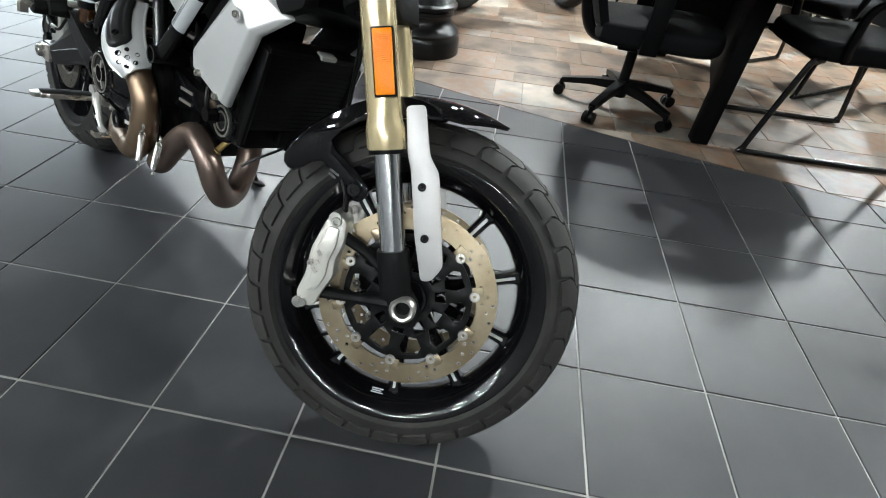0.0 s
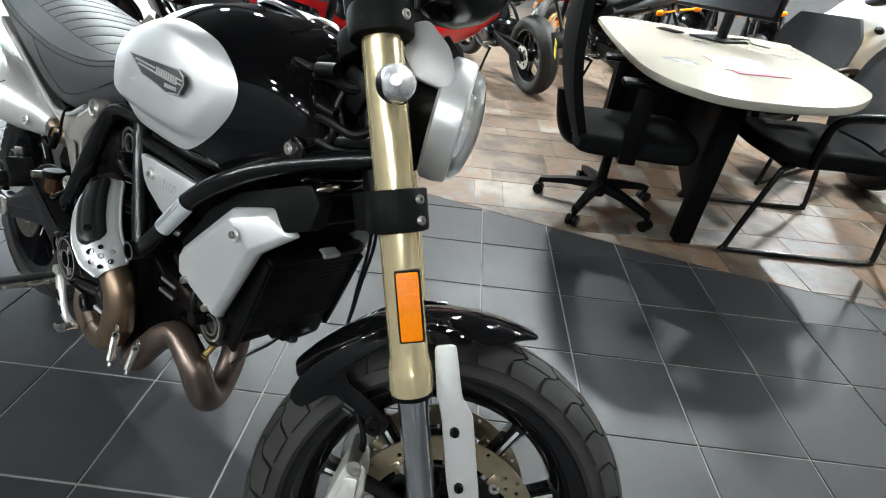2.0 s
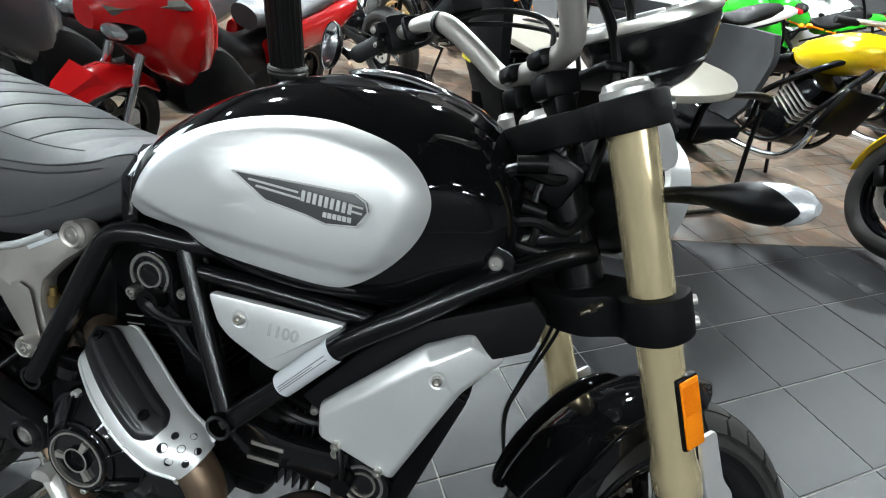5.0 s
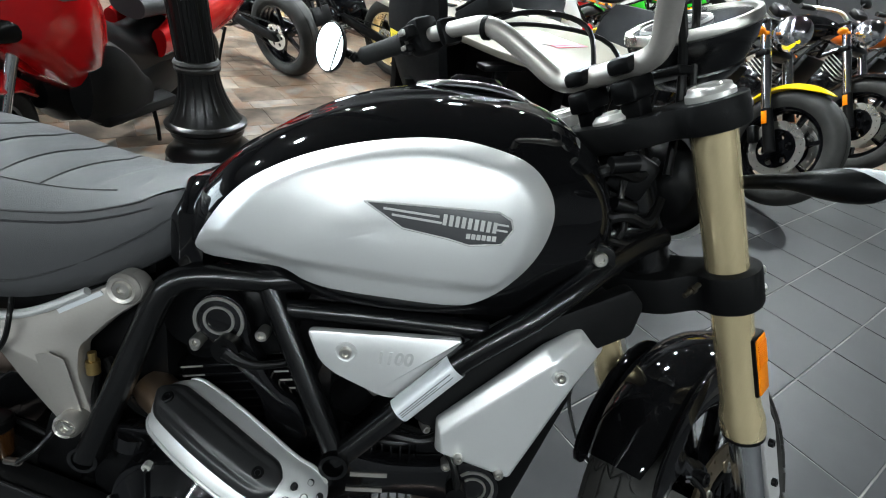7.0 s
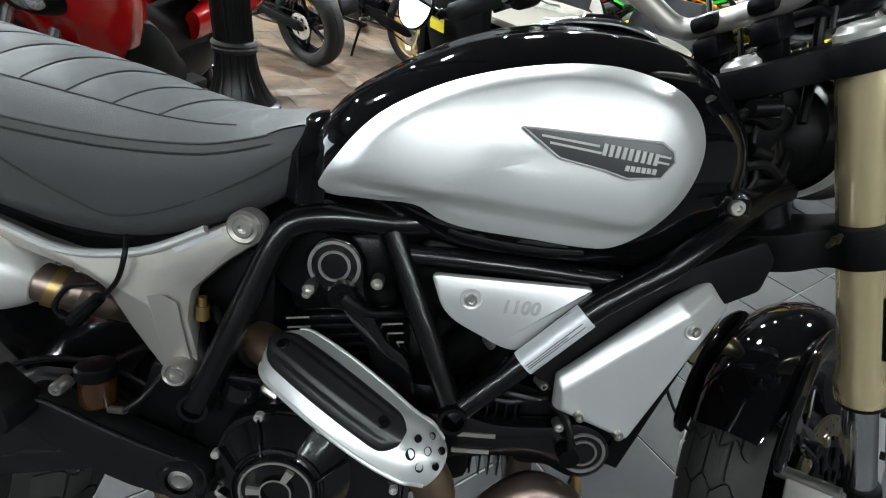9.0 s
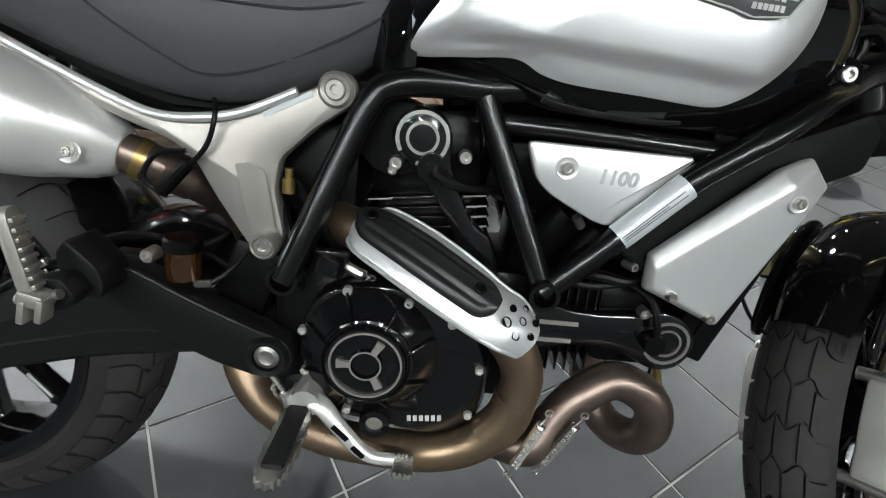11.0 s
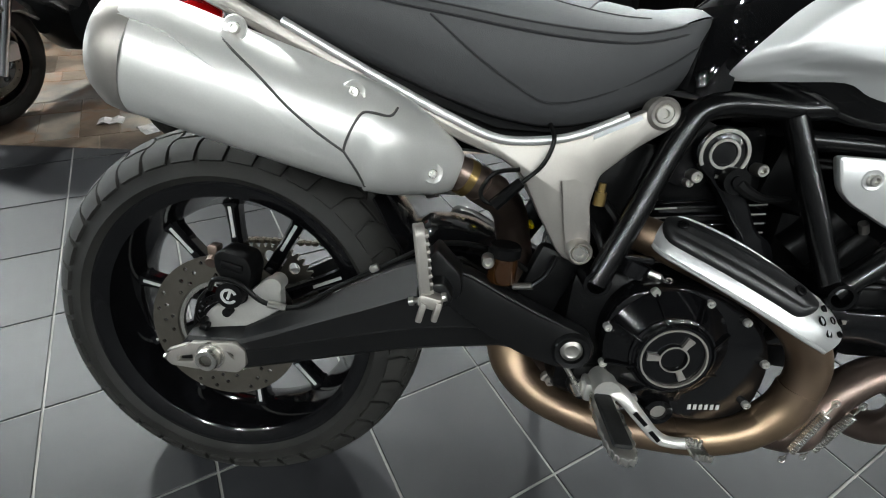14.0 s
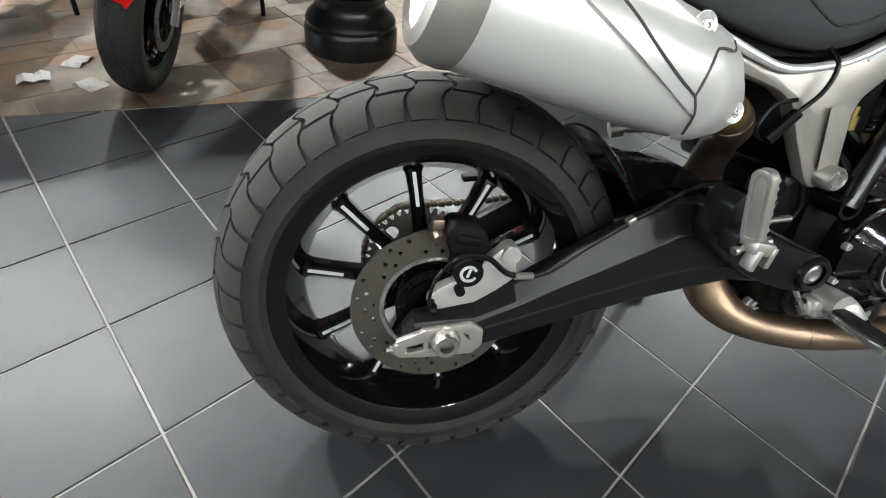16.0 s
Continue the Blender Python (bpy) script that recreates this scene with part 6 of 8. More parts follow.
# ---- cast subframe plate ----
SUBP = [(0.606, 0.756), (0.577, 0.737), (0.511, 0.703), (0.456, 0.685), (0.401, 0.681), (0.360, 0.692), (0.306, 0.711), (0.240, 0.738), (0.150, 0.778), (0.02, 0.832), (0.01, 0.812), (0.140, 0.757), (0.232, 0.719), (0.305, 0.692), (0.359, 0.672), (0.408, 0.657), (0.436, 0.640), (0.463, 0.594), (0.500, 0.540), (0.512, 0.530), (0.526, 0.528), (0.541, 0.540), (0.544, 0.560), (0.532, 0.612), (0.537, 0.650), (0.576, 0.690), (0.618, 0.722), (0.620, 0.742)]
for s in (-1, 1):
    MM = Matrix.Identity(4) if s < 0 else MIRRORED
    sp = part("subframe_plate", plate(rounded(SUBP, 0.008, 3), -0.140, 0.026, 0.006), CAST, motorcycle, "cast aluminium rear subframe plate", MM)
    part("plate_rib", tube([(0.555, -0.141, 0.728), (0.50, -0.143, 0.700), (0.456, -0.144, 0.688), (0.40, -0.144, 0.684), (0.34, -0.143, 0.702), (0.24, -0.142, 0.742), (0.12, -0.141, 0.794)], 0.0055, 10), SILVER, sp, "brighter upper edge", MM)
    part("plate_web", loft([[(0.488, -0.146, 0.640), (0.505, -0.1465, 0.644), (0.522, -0.146, 0.636)], [(0.505, -0.146, 0.565), (0.521, -0.1475, 0.566), (0.537, -0.146, 0.560)], [(0.514, -0.140, 0.545), (0.524, -0.146, 0.545), (0.534, -0.140, 0.545)]]), CAST, sp, "", MM)
    for x, y, z, r in ((0.597, -0.128, 0.735, 0.020), (0.526, -0.146, 0.549, 0.017)):
        Q = MM @ Matrix.Translation((x, y, z)) @ ACROSS
        part("plate_boss", lathe([(0.012, 0.016), (r * 0.82, 0.018), (r, 0.013), (r, -0.01)], 32), CAST, sp, "", Q)
        part("plate_bolt", lathe([(0, 0.013), (0.005, 0.013), (0.0055, 0.018), (0.0100, 0.018), (0.0115, 0.016), (0.012, 0.01)], 20), STEEL, sp, "bright subframe bolt", Q)
part("decal_strip", box((0.062, 0.001, 0.006), (0.545, -0.1408, 0.713), 0, (0, -29, 0)), STICKER, motorcycle, "shiny strip of film")
part("breather_hose", tube([(0.462, -0.136, 0.708), (0.468, -0.150, 0.690), (0.460, -0.152, 0.660), (0.440, -0.148, 0.635), (0.405, -0.146, 0.600), (0.385, -0.15, 0.612), (0.40, -0.148, 0.640), (0.432, -0.146, 0.648)], 0.0030, 8), HOSE, motorcycle, "loose thin black cable")
part("connector", tube([(0.436, -0.150, 0.633), (0.404, -0.150, 0.598)], [0.0075, 0.009], 10, 1), BLACK, motorcycle)

# ---- swingarm ----
ARM = [  # along the arm: x, then the heights of its top, upper crease, ridge and underside
    (-0.050, 0.318, 0.312, 0.300, 0.284), (-0.036, 0.340, 0.331, 0.310, 0.282), (0.010, 0.348, 0.335, 0.313, 0.281), (0.050, 0.355, 0.339, 0.321, 0.284), (0.105, 0.387, 0.362, 0.337, 0.300),
    (0.160, 0.419, 0.388, 0.354, 0.316), (0.220, 0.453, 0.414, 0.372, 0.333), (0.280, 0.486, 0.441, 0.389, 0.350), (0.330, 0.507, 0.464, 0.402, 0.361), (0.372, 0.507, 0.470, 0.408, 0.369),
    (0.442, 0.474, 0.452, 0.412, 0.381), (0.520, 0.436, 0.425, 0.405, 0.374), (0.560, 0.418, 0.412, 0.402, 0.378)]


def arm_sections():
    secs = []
    for x, top, crease, ridge, low in ARM:
        wide = min(1.0, 0.55 + (x + 0.05) * 9)
        out = 0.140 + 0.006 * min(1.0, max(0.0, (x + 0.02) * 12))
        secs.append([(x, -y, z) for y, z in ((0.104, top - 0.004), (0.110, top), (0.122, top), (0.127, top - 0.003), (out - 0.004, crease + 0.003), (out - 0.001, crease - 0.004),
                                             (out, ridge + 0.0035), (out + 0.0022, ridge + 0.001), (out + 0.0010, ridge - 0.002), (out - 0.005, low + 0.007), (out - 0.012 * wide, low), (0.104, low))])
    return secs


for s in (-1, 1):
    MM = Matrix.Identity(4) if s < 0 else MIRRORED
    arm = part("swingarm", loft(arm_sections()), SWING, motorcycle, "satin black swingarm with a ridge along its side", MM, smooth=9)
    carrier = part("peg_carrier", plate(rounded([(0.342, 0.500), (0.356, 0.514), (0.385, 0.508), (0.440, 0.482), (0.490, 0.462), (0.539, 0.442), (0.566, 0.430), (0.572, 0.402), (0.556, 0.380), (0.520, 0.380), (0.470, 0.394), (0.420, 0.416), (0.375, 0.446), (0.345, 0.470)], 0.012, 3), -0.176, 0.034, 0.005), SWING, motorcycle, "satin black plate that carries the pegs", MM)
    part("carrier_edge", tube([(0.350, -0.1765, 0.508), (0.385, -0.178, 0.505), (0.440, -0.178, 0.480), (0.490, -0.178, 0.459), (0.532, -0.1765, 0.443)], [0.001, 0.003, 0.003, 0.003, 0.001], 8), SWING, carrier, "", MM)
    part("pivot_boss", lathe([(0.0175, 0.006), (0.024, 0.008), (0.0275, 0.003), (0.028, -0.03)], 32), SWING, carrier, "", MM @ Matrix.Translation((0.538, -0.176, 0.411)) @ ACROSS)
    part("pivot_bolt", lathe([(0, 0.000), (0.010, 0.004), (0.0155, 0.002), (0.016, -0.006)], 28), STEEL, carrier, "bright swingarm pivot", MM @ Matrix.Translation((0.538, -0.176, 0.411)) @ ACROSS)
    adj = part("axle_adjuster", plate(rounded([(-0.066, 0.294), (-0.064, 0.306), (-0.040, 0.322), (-0.030, 0.324), (-0.026, 0.330), (0.044, 0.338), (0.060, 0.326), (0.060, 0.300), (0.046, 0.286), (-0.02, 0.284), (-0.058, 0.286)], 0.004), -0.150, 0.010, 0.0015, [[(-0.048, 0.303), (-0.024, 0.309), (-0.024, 0.297), (-0.048, 0.294)], [(0.031, 0.322), (0.040, 0.318), (0.042, 0.310), (0.037, 0.312)], [(-0.017, 0.311), (-0.012, 0.312), (-0.012, 0.299), (-0.017, 0.298)]]), CAST, arm, "bare alloy chain adjuster", MM)
    part("adjuster_lip", box((0.034, 0.010, 0.0025), (-0.046, -0.147, 0.3195), 0.0008, (0, -24, 0)), CAST, adj, "", MM)
    part("adjuster_screw", join(rod((-0.045, -0.140, 0.299), (-0.074, -0.140, 0.294), 0.0042, 8), rod((-0.064, -0.140, 0.2955), (-0.069, -0.140, 0.2947), 0.0075, 6)), STEEL, adj, "", MM)
part("rear_axle_nut", lathe([(0.009, 0.016), (0.010, 0.020), (0.0165, 0.020), (0.0185, 0.016), (0.0185, 0.006), (0.022, 0.006), (0.022, 0.0)], 24), STEEL, motorcycle, "bright rear axle nut", Matrix.Translation((0.006, -0.147, 0.312)) @ ACROSS)
part("rear_axle", rod((0.0, -0.14, 0.318), (0.0, 0.14, 0.318), 0.012), STEEL, motorcycle)
part("swingarm_bridge", join(box((0.10, 0.22, 0.07), (0.42, 0, 0.43), 0.02, (0, 25, 0)), box((0.06, 0.25, 0.06), (0.537, 0, 0.412), 0.02)), SWING, motorcycle)
# rear brake
part("caliper_bracket", join(plate(rounded([(-0.018, 0.360), (-0.005, 0.378), (0.040, 0.400), (0.085, 0.440), (0.105, 0.438), (0.108, 0.392), (0.060, 0.355), (0.02, 0.335), (-0.01, 0.335)], 0.008), -0.122, 0.020, 0.004), rod((0.096, -0.128, 0.430), (0.096, -0.10, 0.430), 0.013, 20)), BRIGHT_CAST, motorcycle, "bare alloy caliper bracket")
rc = part("rear_caliper", plate(rounded([(0.004, 0.468), (0.016, 0.478), (0.056, 0.470), (0.064, 0.450), (0.060, 0.424), (0.054, 0.396), (0.034, 0.386), (0.020, 0.398), (0.016, 0.430), (0.006, 0.444)], 0.008), -0.126, 0.050, 0.006), BLACK_MATT, motorcycle, "black rear brake caliper")
part("caliper_piston", rod((0.034, -0.140, 0.412), (0.034, -0.10, 0.412), 0.0205, 24), BLACK_MATT, rc, "")
part("caliper_lug", rod((0.026, -0.135, 0.380), (0.026, -0.10, 0.380), 0.007, 12), BLACK_MATT, rc, "")
part("caliper_spring", box((0.034, 0.004, 0.012), (0.034, -0.128, 0.455), 0.003, (0, 12, 0)), BLACK_MATT, rc, "")
part("caliper_emblem", lathe([(0.0085, 0.0), (0.0085, 0.0012), (0.0125, 0.0012), (0.0125, 0.0)], 28, arc=(20, 330)), BADGE_LIGHT, rc, "pale round emblem as a plain shape", Matrix.Translation((0.034, -0.1402, 0.412)) @ ACROSS)
part("caliper_emblem", box((0.004, 0.001, 0.013), (0.034, -0.1406, 0.413), 0, (0, 20, 0)), BADGE_LIGHT, rc, "")
part("brake_pad_pin", join(rod((-0.002, -0.118, 0.452), (-0.006, -0.09, 0.462), 0.009, 10), box((0.016, 0.02, 0.03), (-0.004, -0.10, 0.462), 0.003)), EXHAUST_DARK, rc, "rusty brown pad edge")
part("rear_brake_hose", tube([(0.004, -0.136, 0.418), (0.020, -0.150, 0.442), (0.055, -0.150, 0.440), (0.090, -0.146, 0.412), (0.14, -0.142, 0.410), (0.20, -0.140, 0.450), (0.27, -0.140, 0.494), (0.33, -0.136, 0.528), (0.38, -0.125, 0.532), (0.43, -0.12, 0.520), (0.47, -0.12, 0.50)], 0.0040, 8), HOSE, motorcycle, "black rear brake hose")
parts("hose_clip", [box((0.014, 0.012, 0.010), (0.250, -0.142, 0.486), 0.003, (0, -30, 0)), rod((0.096, -0.146, 0.410), (0.122, -0.144, 0.407), 0.0058, 10)], STEEL, motorcycle)
part("sensor_wire", tube([(-0.012, -0.125, 0.352), (-0.018, -0.140, 0.372), (-0.012, -0.140, 0.400), (0.0, -0.135, 0.418)], 0.0025, 6), HOSE, motorcycle)
part("sensor", join(rod((-0.016, -0.130, 0.352), (-0.006, -0.130, 0.350), 0.008, 12), rod((-0.012, -0.136, 0.362), (-0.012, -0.126, 0.362), 0.005, 10)), BLACK, motorcycle)
res = part("brake_reservoir", lathe([(0, 0.0), (0.019, 0.0), (0.020, 0.004), (0.020, 0.036), (0.018, 0.038)], 24), AMBER_FLUID, motorcycle, "amber brake fluid reservoir with a black cap", Matrix.Translation((0.428, -0.152, 0.494)))
part("reservoir_cap", lathe([(0.021, 0.036), (0.0225, 0.038), (0.0225, 0.050), (0.020, 0.053), (0, 0.054)], 24), BLACK, res, "", Matrix.Translation((0.428, -0.152, 0.494)))
parts("reservoir_tail", [rod((0.446, -0.159, 0.490), (0.470, -0.169, 0.498), 0.0048, 10), screw((0.405, -0.178, 0.530), 0.0085, deep=0.010)], STEEL, res, "")
part("reservoir_hose", tube([(0.468, -0.169, 0.498), (0.486, -0.16, 0.512), (0.500, -0.14, 0.533)], 0.0038, 8), HOSE, res, "")
# added black block, keeps the brown pipe end out of sight
part("pipe_hiding_block", box((0.065, 0.030, 0.130), (0.492, -0.116, 0.475), 0.010, (0, 18, 0)), BLACK, motorcycle)
# rear hugger over the tyre front
part("hugger", guard_arc := guard_sheet(0.0, 0.322, 0.350, 4, 47, 14, 0.098, 0.022, 0.004), ENGINE, motorcycle, "dark glossy rear hugger")
part("hugger_front", loft([[(x, 0.010 + 0.095 * v, z - 0.022 * abs(v) ** 2.2) for v in (k / 6 - 1 for k in range(13))] + [(x, 0.010 + 0.093 * v, z - 0.004 - 0.022 * abs(v) ** 2.2) for v in (1 - k / 6 for k in range(13))]
                           for x, z in ((0.286, 0.512), (0.312, 0.529), (0.350, 0.533), (0.392, 0.527), (0.425, 0.513))]), ENGINE, motorcycle, "glossy front end of the rear hugger", smooth=60)
part("chain_guard", box((0.30, 0.020, 0.012), (0.22, 0.095, 0.475), 0.004, (0, -3, 0)), BLACK, motorcycle)
part("cylinder_clip", join(rod((0.318, 0.045, 0.57), (0.352, 0.030, 0.575), 0.010, 12), rod((0.30, 0.05, 0.565), (0.318, 0.045, 0.57), 0.016, 14)), STEEL, motorcycle)

# ---- pegs, lever, stand ----
part("passenger_peg_bracket", join(plate(rounded([(0.332, 0.486), (0.326, 0.535), (0.339, 0.552), (0.371, 0.522), (0.376, 0.500), (0.370, 0.486)], 0.006), -0.218, 0.050, 0.004),
                                          plate(rounded([(0.322, 0.482), (0.320, 0.512), (0.352, 0.520), (0.366, 0.500), (0.352, 0.482)], 0.006), -0.246, 0.030, 0.003)), SWING, motorcycle, "black passenger peg bracket")
PEG = Matrix.Translation((0.331, -0.254, 0.507)) @ Matrix.Rotation(radians(-10.0), 4, "Y") @ Matrix.Rotation(radians(-78.0), 4, "Z")
slab = rounded([(-0.0115, -0.004), (0.0115, -0.004), (0.0125, 0.030), (0.0125, 0.080), (0.006, 0.087), (-0.006, 0.087), (-0.0125, 0.080), (-0.0125, 0.030)], 0.004, 3)
peg = part("passenger_peg", join(plate(slab, -0.004, 0.010, 0.0015), plate(slab, -0.0062, 0.004, 0.001, [rounded([(-0.0075, 0.006), (0.0075, 0.006), (0.0075, 0.074), (0, 0.081), (-0.0075, 0.074)], 0.004, 3)])), CAST, motorcycle, "folded-up bare alloy passenger peg", PEG)
parts("peg_tooth", [box((0.022, 0.0050, 0.0048), (0, 0.0075, 0.006 + 0.0098 * k), 0.0012, (8, 0, 0)) for k in range(8)], CAST, peg, "", PEG)
part("peg_fork", join(box((0.026, 0.022, 0.016), (0.338, -0.259, 0.503), 0.003, (0, 12, 0)), box((0.0075, 0.018, 0.026), (0.3295, -0.263, 0.490), 0.002, (0, 12, 0)), box((0.0075, 0.018, 0.026), (0.3475, -0.263, 0.493), 0.002, (0, 12, 0))), CAST, peg)
part("peg_pin", join(rod((0.314, -0.2525, 0.495), (0.356, -0.2525, 0.506), 0.0035, 10), rod((0.313, -0.2525, 0.4945), (0.318, -0.2525, 0.496), 0.0055, 12), rod((0.352, -0.2525, 0.505), (0.357, -0.2525, 0.5065), 0.0055, 12)), STEEL, peg)
saw = []
for k in range(44):
    t = 2 * math.pi * k / 44
    f = 1.0 if k % 2 else 0.87
    saw.append((0.586 + 0.0205 * f * math.copysign(abs(math.cos(t)) ** 0.6, math.cos(t)), 0.250 + 0.068 * (0.5 + 0.5 * f) * math.copysign(abs(math.sin(t)) ** 0.75, math.sin(t))))
bm = plate(saw, 0, 0.010, 0.001)
bm.transform(Matrix.Translation((0, 0, 0.348)) @ Matrix.Rotation(radians(90), 4, "X"))
rp = part("rider_peg", bm, STEEL, motorcycle, "toothed steel foot peg with a rubber pad")
part("peg_pad", box((0.024, 0.100, 0.010), (0.586, -0.248, 0.3590), 0.004), PEG_RUBBER, rp, "black rubber pad")
part("peg_pivot", join(box((0.040, 0.032, 0.030), (0.586, -0.168, 0.350), 0.006), rod((0.565, -0.17, 0.350), (0.607, -0.17, 0.350), 0.009, 12)), BRIGHT_CAST, rp, "")
part("peg_plate", plate(rounded([(0.555, 0.370), (0.605, 0.378), (0.61, 0.335), (0.575, 0.31), (0.55, 0.33)], 0.01), -0.150, 0.02, 0.004), SWING, motorcycle)
lv = part("brake_pedal", tube([(0.590, -0.186, 0.366), (0.612, -0.196, 0.364), (0.640, -0.204, 0.338), (0.668, -0.208, 0.312), (0.690, -0.208, 0.304), (0.722, -0.208, 0.306)], [0.014, 0.012, 0.010, 0.009, 0.008, 0.008], 12, flat=0.55), BRIGHT_CAST, motorcycle, "bare alloy brake pedal")
part("pedal_boss", rod((0.592, -0.20, 0.366), (0.592, -0.16, 0.366), 0.018, 24), BRIGHT_CAST, lv, "")
# slot shade put in as thin black bars on the pedal's face
parts("pedal_slot", [box((0.026, 0.002, 0.006), (0.640, -0.2115, 0.338), 0, (0, 43, 0)), box((0.020, 0.002, 0.006), (0.664, -0.2145, 0.315), 0, (0, 43, 0))], BLACK, lv, "")
tip = part("pedal_tip", box((0.026, 0.034, 0.007), (0.722, -0.222, 0.306), 0.003), STEEL, lv, "toothed pedal tip")
parts("tip_tooth", [box((0.004, 0.004, 0.010), (0.712 + 0.0066 * i, -0.208 - 0.010 * j, 0.309), 0.001) for i in range(4) for j in (0, 3)], STEEL, lv)
part("pedal_rod", join(rod((0.560, -0.165, 0.348), (0.522, -0.160, 0.400), 0.004, 8), rod((0.566, -0.168, 0.338), (0.556, -0.165, 0.355), 0.009, 10)), STEEL, lv, "")
part("exhaust_hanger", join(plate(rounded([(0.522, 0.326), (0.544, 0.330), (0.548, 0.298), (0.532, 0.280), (0.516, 0.298)], 0.008), -0.112, 0.012, 0.003), screw((0.534, -0.114, 0.318), 0.008), screw((0.531, -0.114, 0.294), 0.008)), CAST, motorcycle)
part("side_stand", tube([(0.60, 0.16, 0.33), (0.60, 0.21, 0.22), (0.59, 0.265, 0.10)], [0.014, 0.012, 0.012], 12), BLACK, motorcycle, "black side stand folded out")
part("stand_foot", box((0.07, 0.05, 0.012), (0.59, 0.272, 0.094), 0.004, (-18, 0, 0)), BLACK, motorcycle)
# ---- desk with its monitor and papers ----
desk = thing("desk", Matrix.Translation((0, 0, 0)), "ivory laminate peninsula desk with a rounded end on black legs", "desk")
top = smooth_loop([(0.68, 3.12), (0.75, 2.90), (0.96, 2.42), (1.15, 2.01), (1.26, 1.79), (1.36, 1.63), (1.49, 1.50), (1.65, 1.45), (1.83, 1.54), (1.97, 1.69), (2.045, 1.92), (2.05, 2.10), (1.99, 2.36), (1.92, 2.62), (1.80, 3.04), (1.70, 3.20), (1.20, 3.24), (0.80, 3.24)], 5)
bm = plate([(x, -y) for x, y in top], 0, 0.030, 0.006)
bm.transform(Matrix.Translation((0, 0, 0.720)) @ Matrix.Rotation(radians(90), 4, "X"))
part("desk_top", bm, TABLE_TOP, desk, "ivory laminate top")
part("desk_leg", box((0.075, 0.075, 0.715), (1.655, 1.915, 0.3575), 0.006, (0, 0, 29)), DARK_PANEL, desk, "black square leg")
part("desk_leg", box((0.075, 0.075, 0.715), (0.90, 3.10, 0.3575), 0.006, (0, 0, 29)), DARK_PANEL, desk, "black square leg")
part("desk_leg", box((0.075, 0.075, 0.715), (1.45, 3.10, 0.3575), 0.006, (0, 0, 29)), DARK_PANEL, desk, "black square leg")
part("modesty_filler", box((0.03, 1.30, 0.66), (1.52, 2.62, 0.385), 0.003, (0, 0, 14)), DARK_PANEL, desk, "black panel filling the dark under the top")
# added board: blackens the see-through gap behind the chair
part("modesty_filler", box((0.48, 0.03, 0.66), (1.18, 3.16, 0.385), 0.003), DARK_PANEL, desk, "black panel filling the dark under the top")

monitor = thing("monitor", pose(1.425, 2.86, 0.750, 0, 0, -33), "black flat monitor on a square stand", "monitor")
part("stand_base", box((0.22, 0.20, 0.010), (0, 0, 0.006), 0.004), BLACK, monitor)
part("stand_neck", box((0.05, 0.03, 0.20), (0, 0.02, 0.105), 0.005), BLACK, monitor)
part("bezel", box((0.62, 0.035, 0.365), (0, -0.03, 0.318), 0.006, (-4, 0, 0)), BLACK, monitor)
part("screen", box((0.600, 0.004, 0.337), (0, -0.050, 0.322), 0, (-4, 0, 0)), SCREEN, monitor, "dark switched-off screen")
part("cable", tube([(0.03, 0.05, 0.012), (0.10, 0.10, 0.02), (0.16, 0.06, 0.012), (0.24, 0.10, 0.006)], 0.004, 8), HOSE, monitor)
solo("phone", box((0.075, 0.15, 0.010), (0, 0, 0), 0.005), SCREEN, "dark phone lying on the desk", "phone", pose(1.16, 2.90, 0.756, 0, 0, 60))
for k, (dx, dy, rot, mat_, lab_) in enumerate(((0, 0, 12, PAPER, "white printed sheet on the desk"), (0.03, -0.04, 32, PINK, "crimson brochure under a white sheet on the desk"), (0.0, 0.0, 26, PAPER, "white printed sheet on the desk"))):
    p = solo("brochure", box((0.21, 0.297, 0.0012), (0, 0, 0)), mat_, lab_, "brochure", pose(1.60 + dx, 2.12 + dy, 0.7515 + 0.0016 * k, 0, 0, rot), "papers on the desk")
    parts("print", [*[box((0.17 - 0.03 * (j % 3), 0.012, 0.0006), (-0.01 * (j % 3), 0.10 - 0.045 * j, 0.0008)) for j in range(5)]], PRINT, p, "printed lines as plain bars")
dec = solo("desk_sticker", lathe([(0, 0.0006), (0.075, 0.0006), (0.076, 0)], 40), BADGE, "dark oval sticker on the desk top", "sticker", Matrix.Translation((1.40, 1.96, 0.7505)) @ Matrix.Diagonal((1, 0.62, 1, 1)))
parts("sticker_mark", [box((0.08, 0.012, 0.0006), (0, 0.012, 0.0010)), box((0.06, 0.010, 0.0006), (0.0, -0.012, 0.0010))], BADGE_LIGHT, dec, "", None)


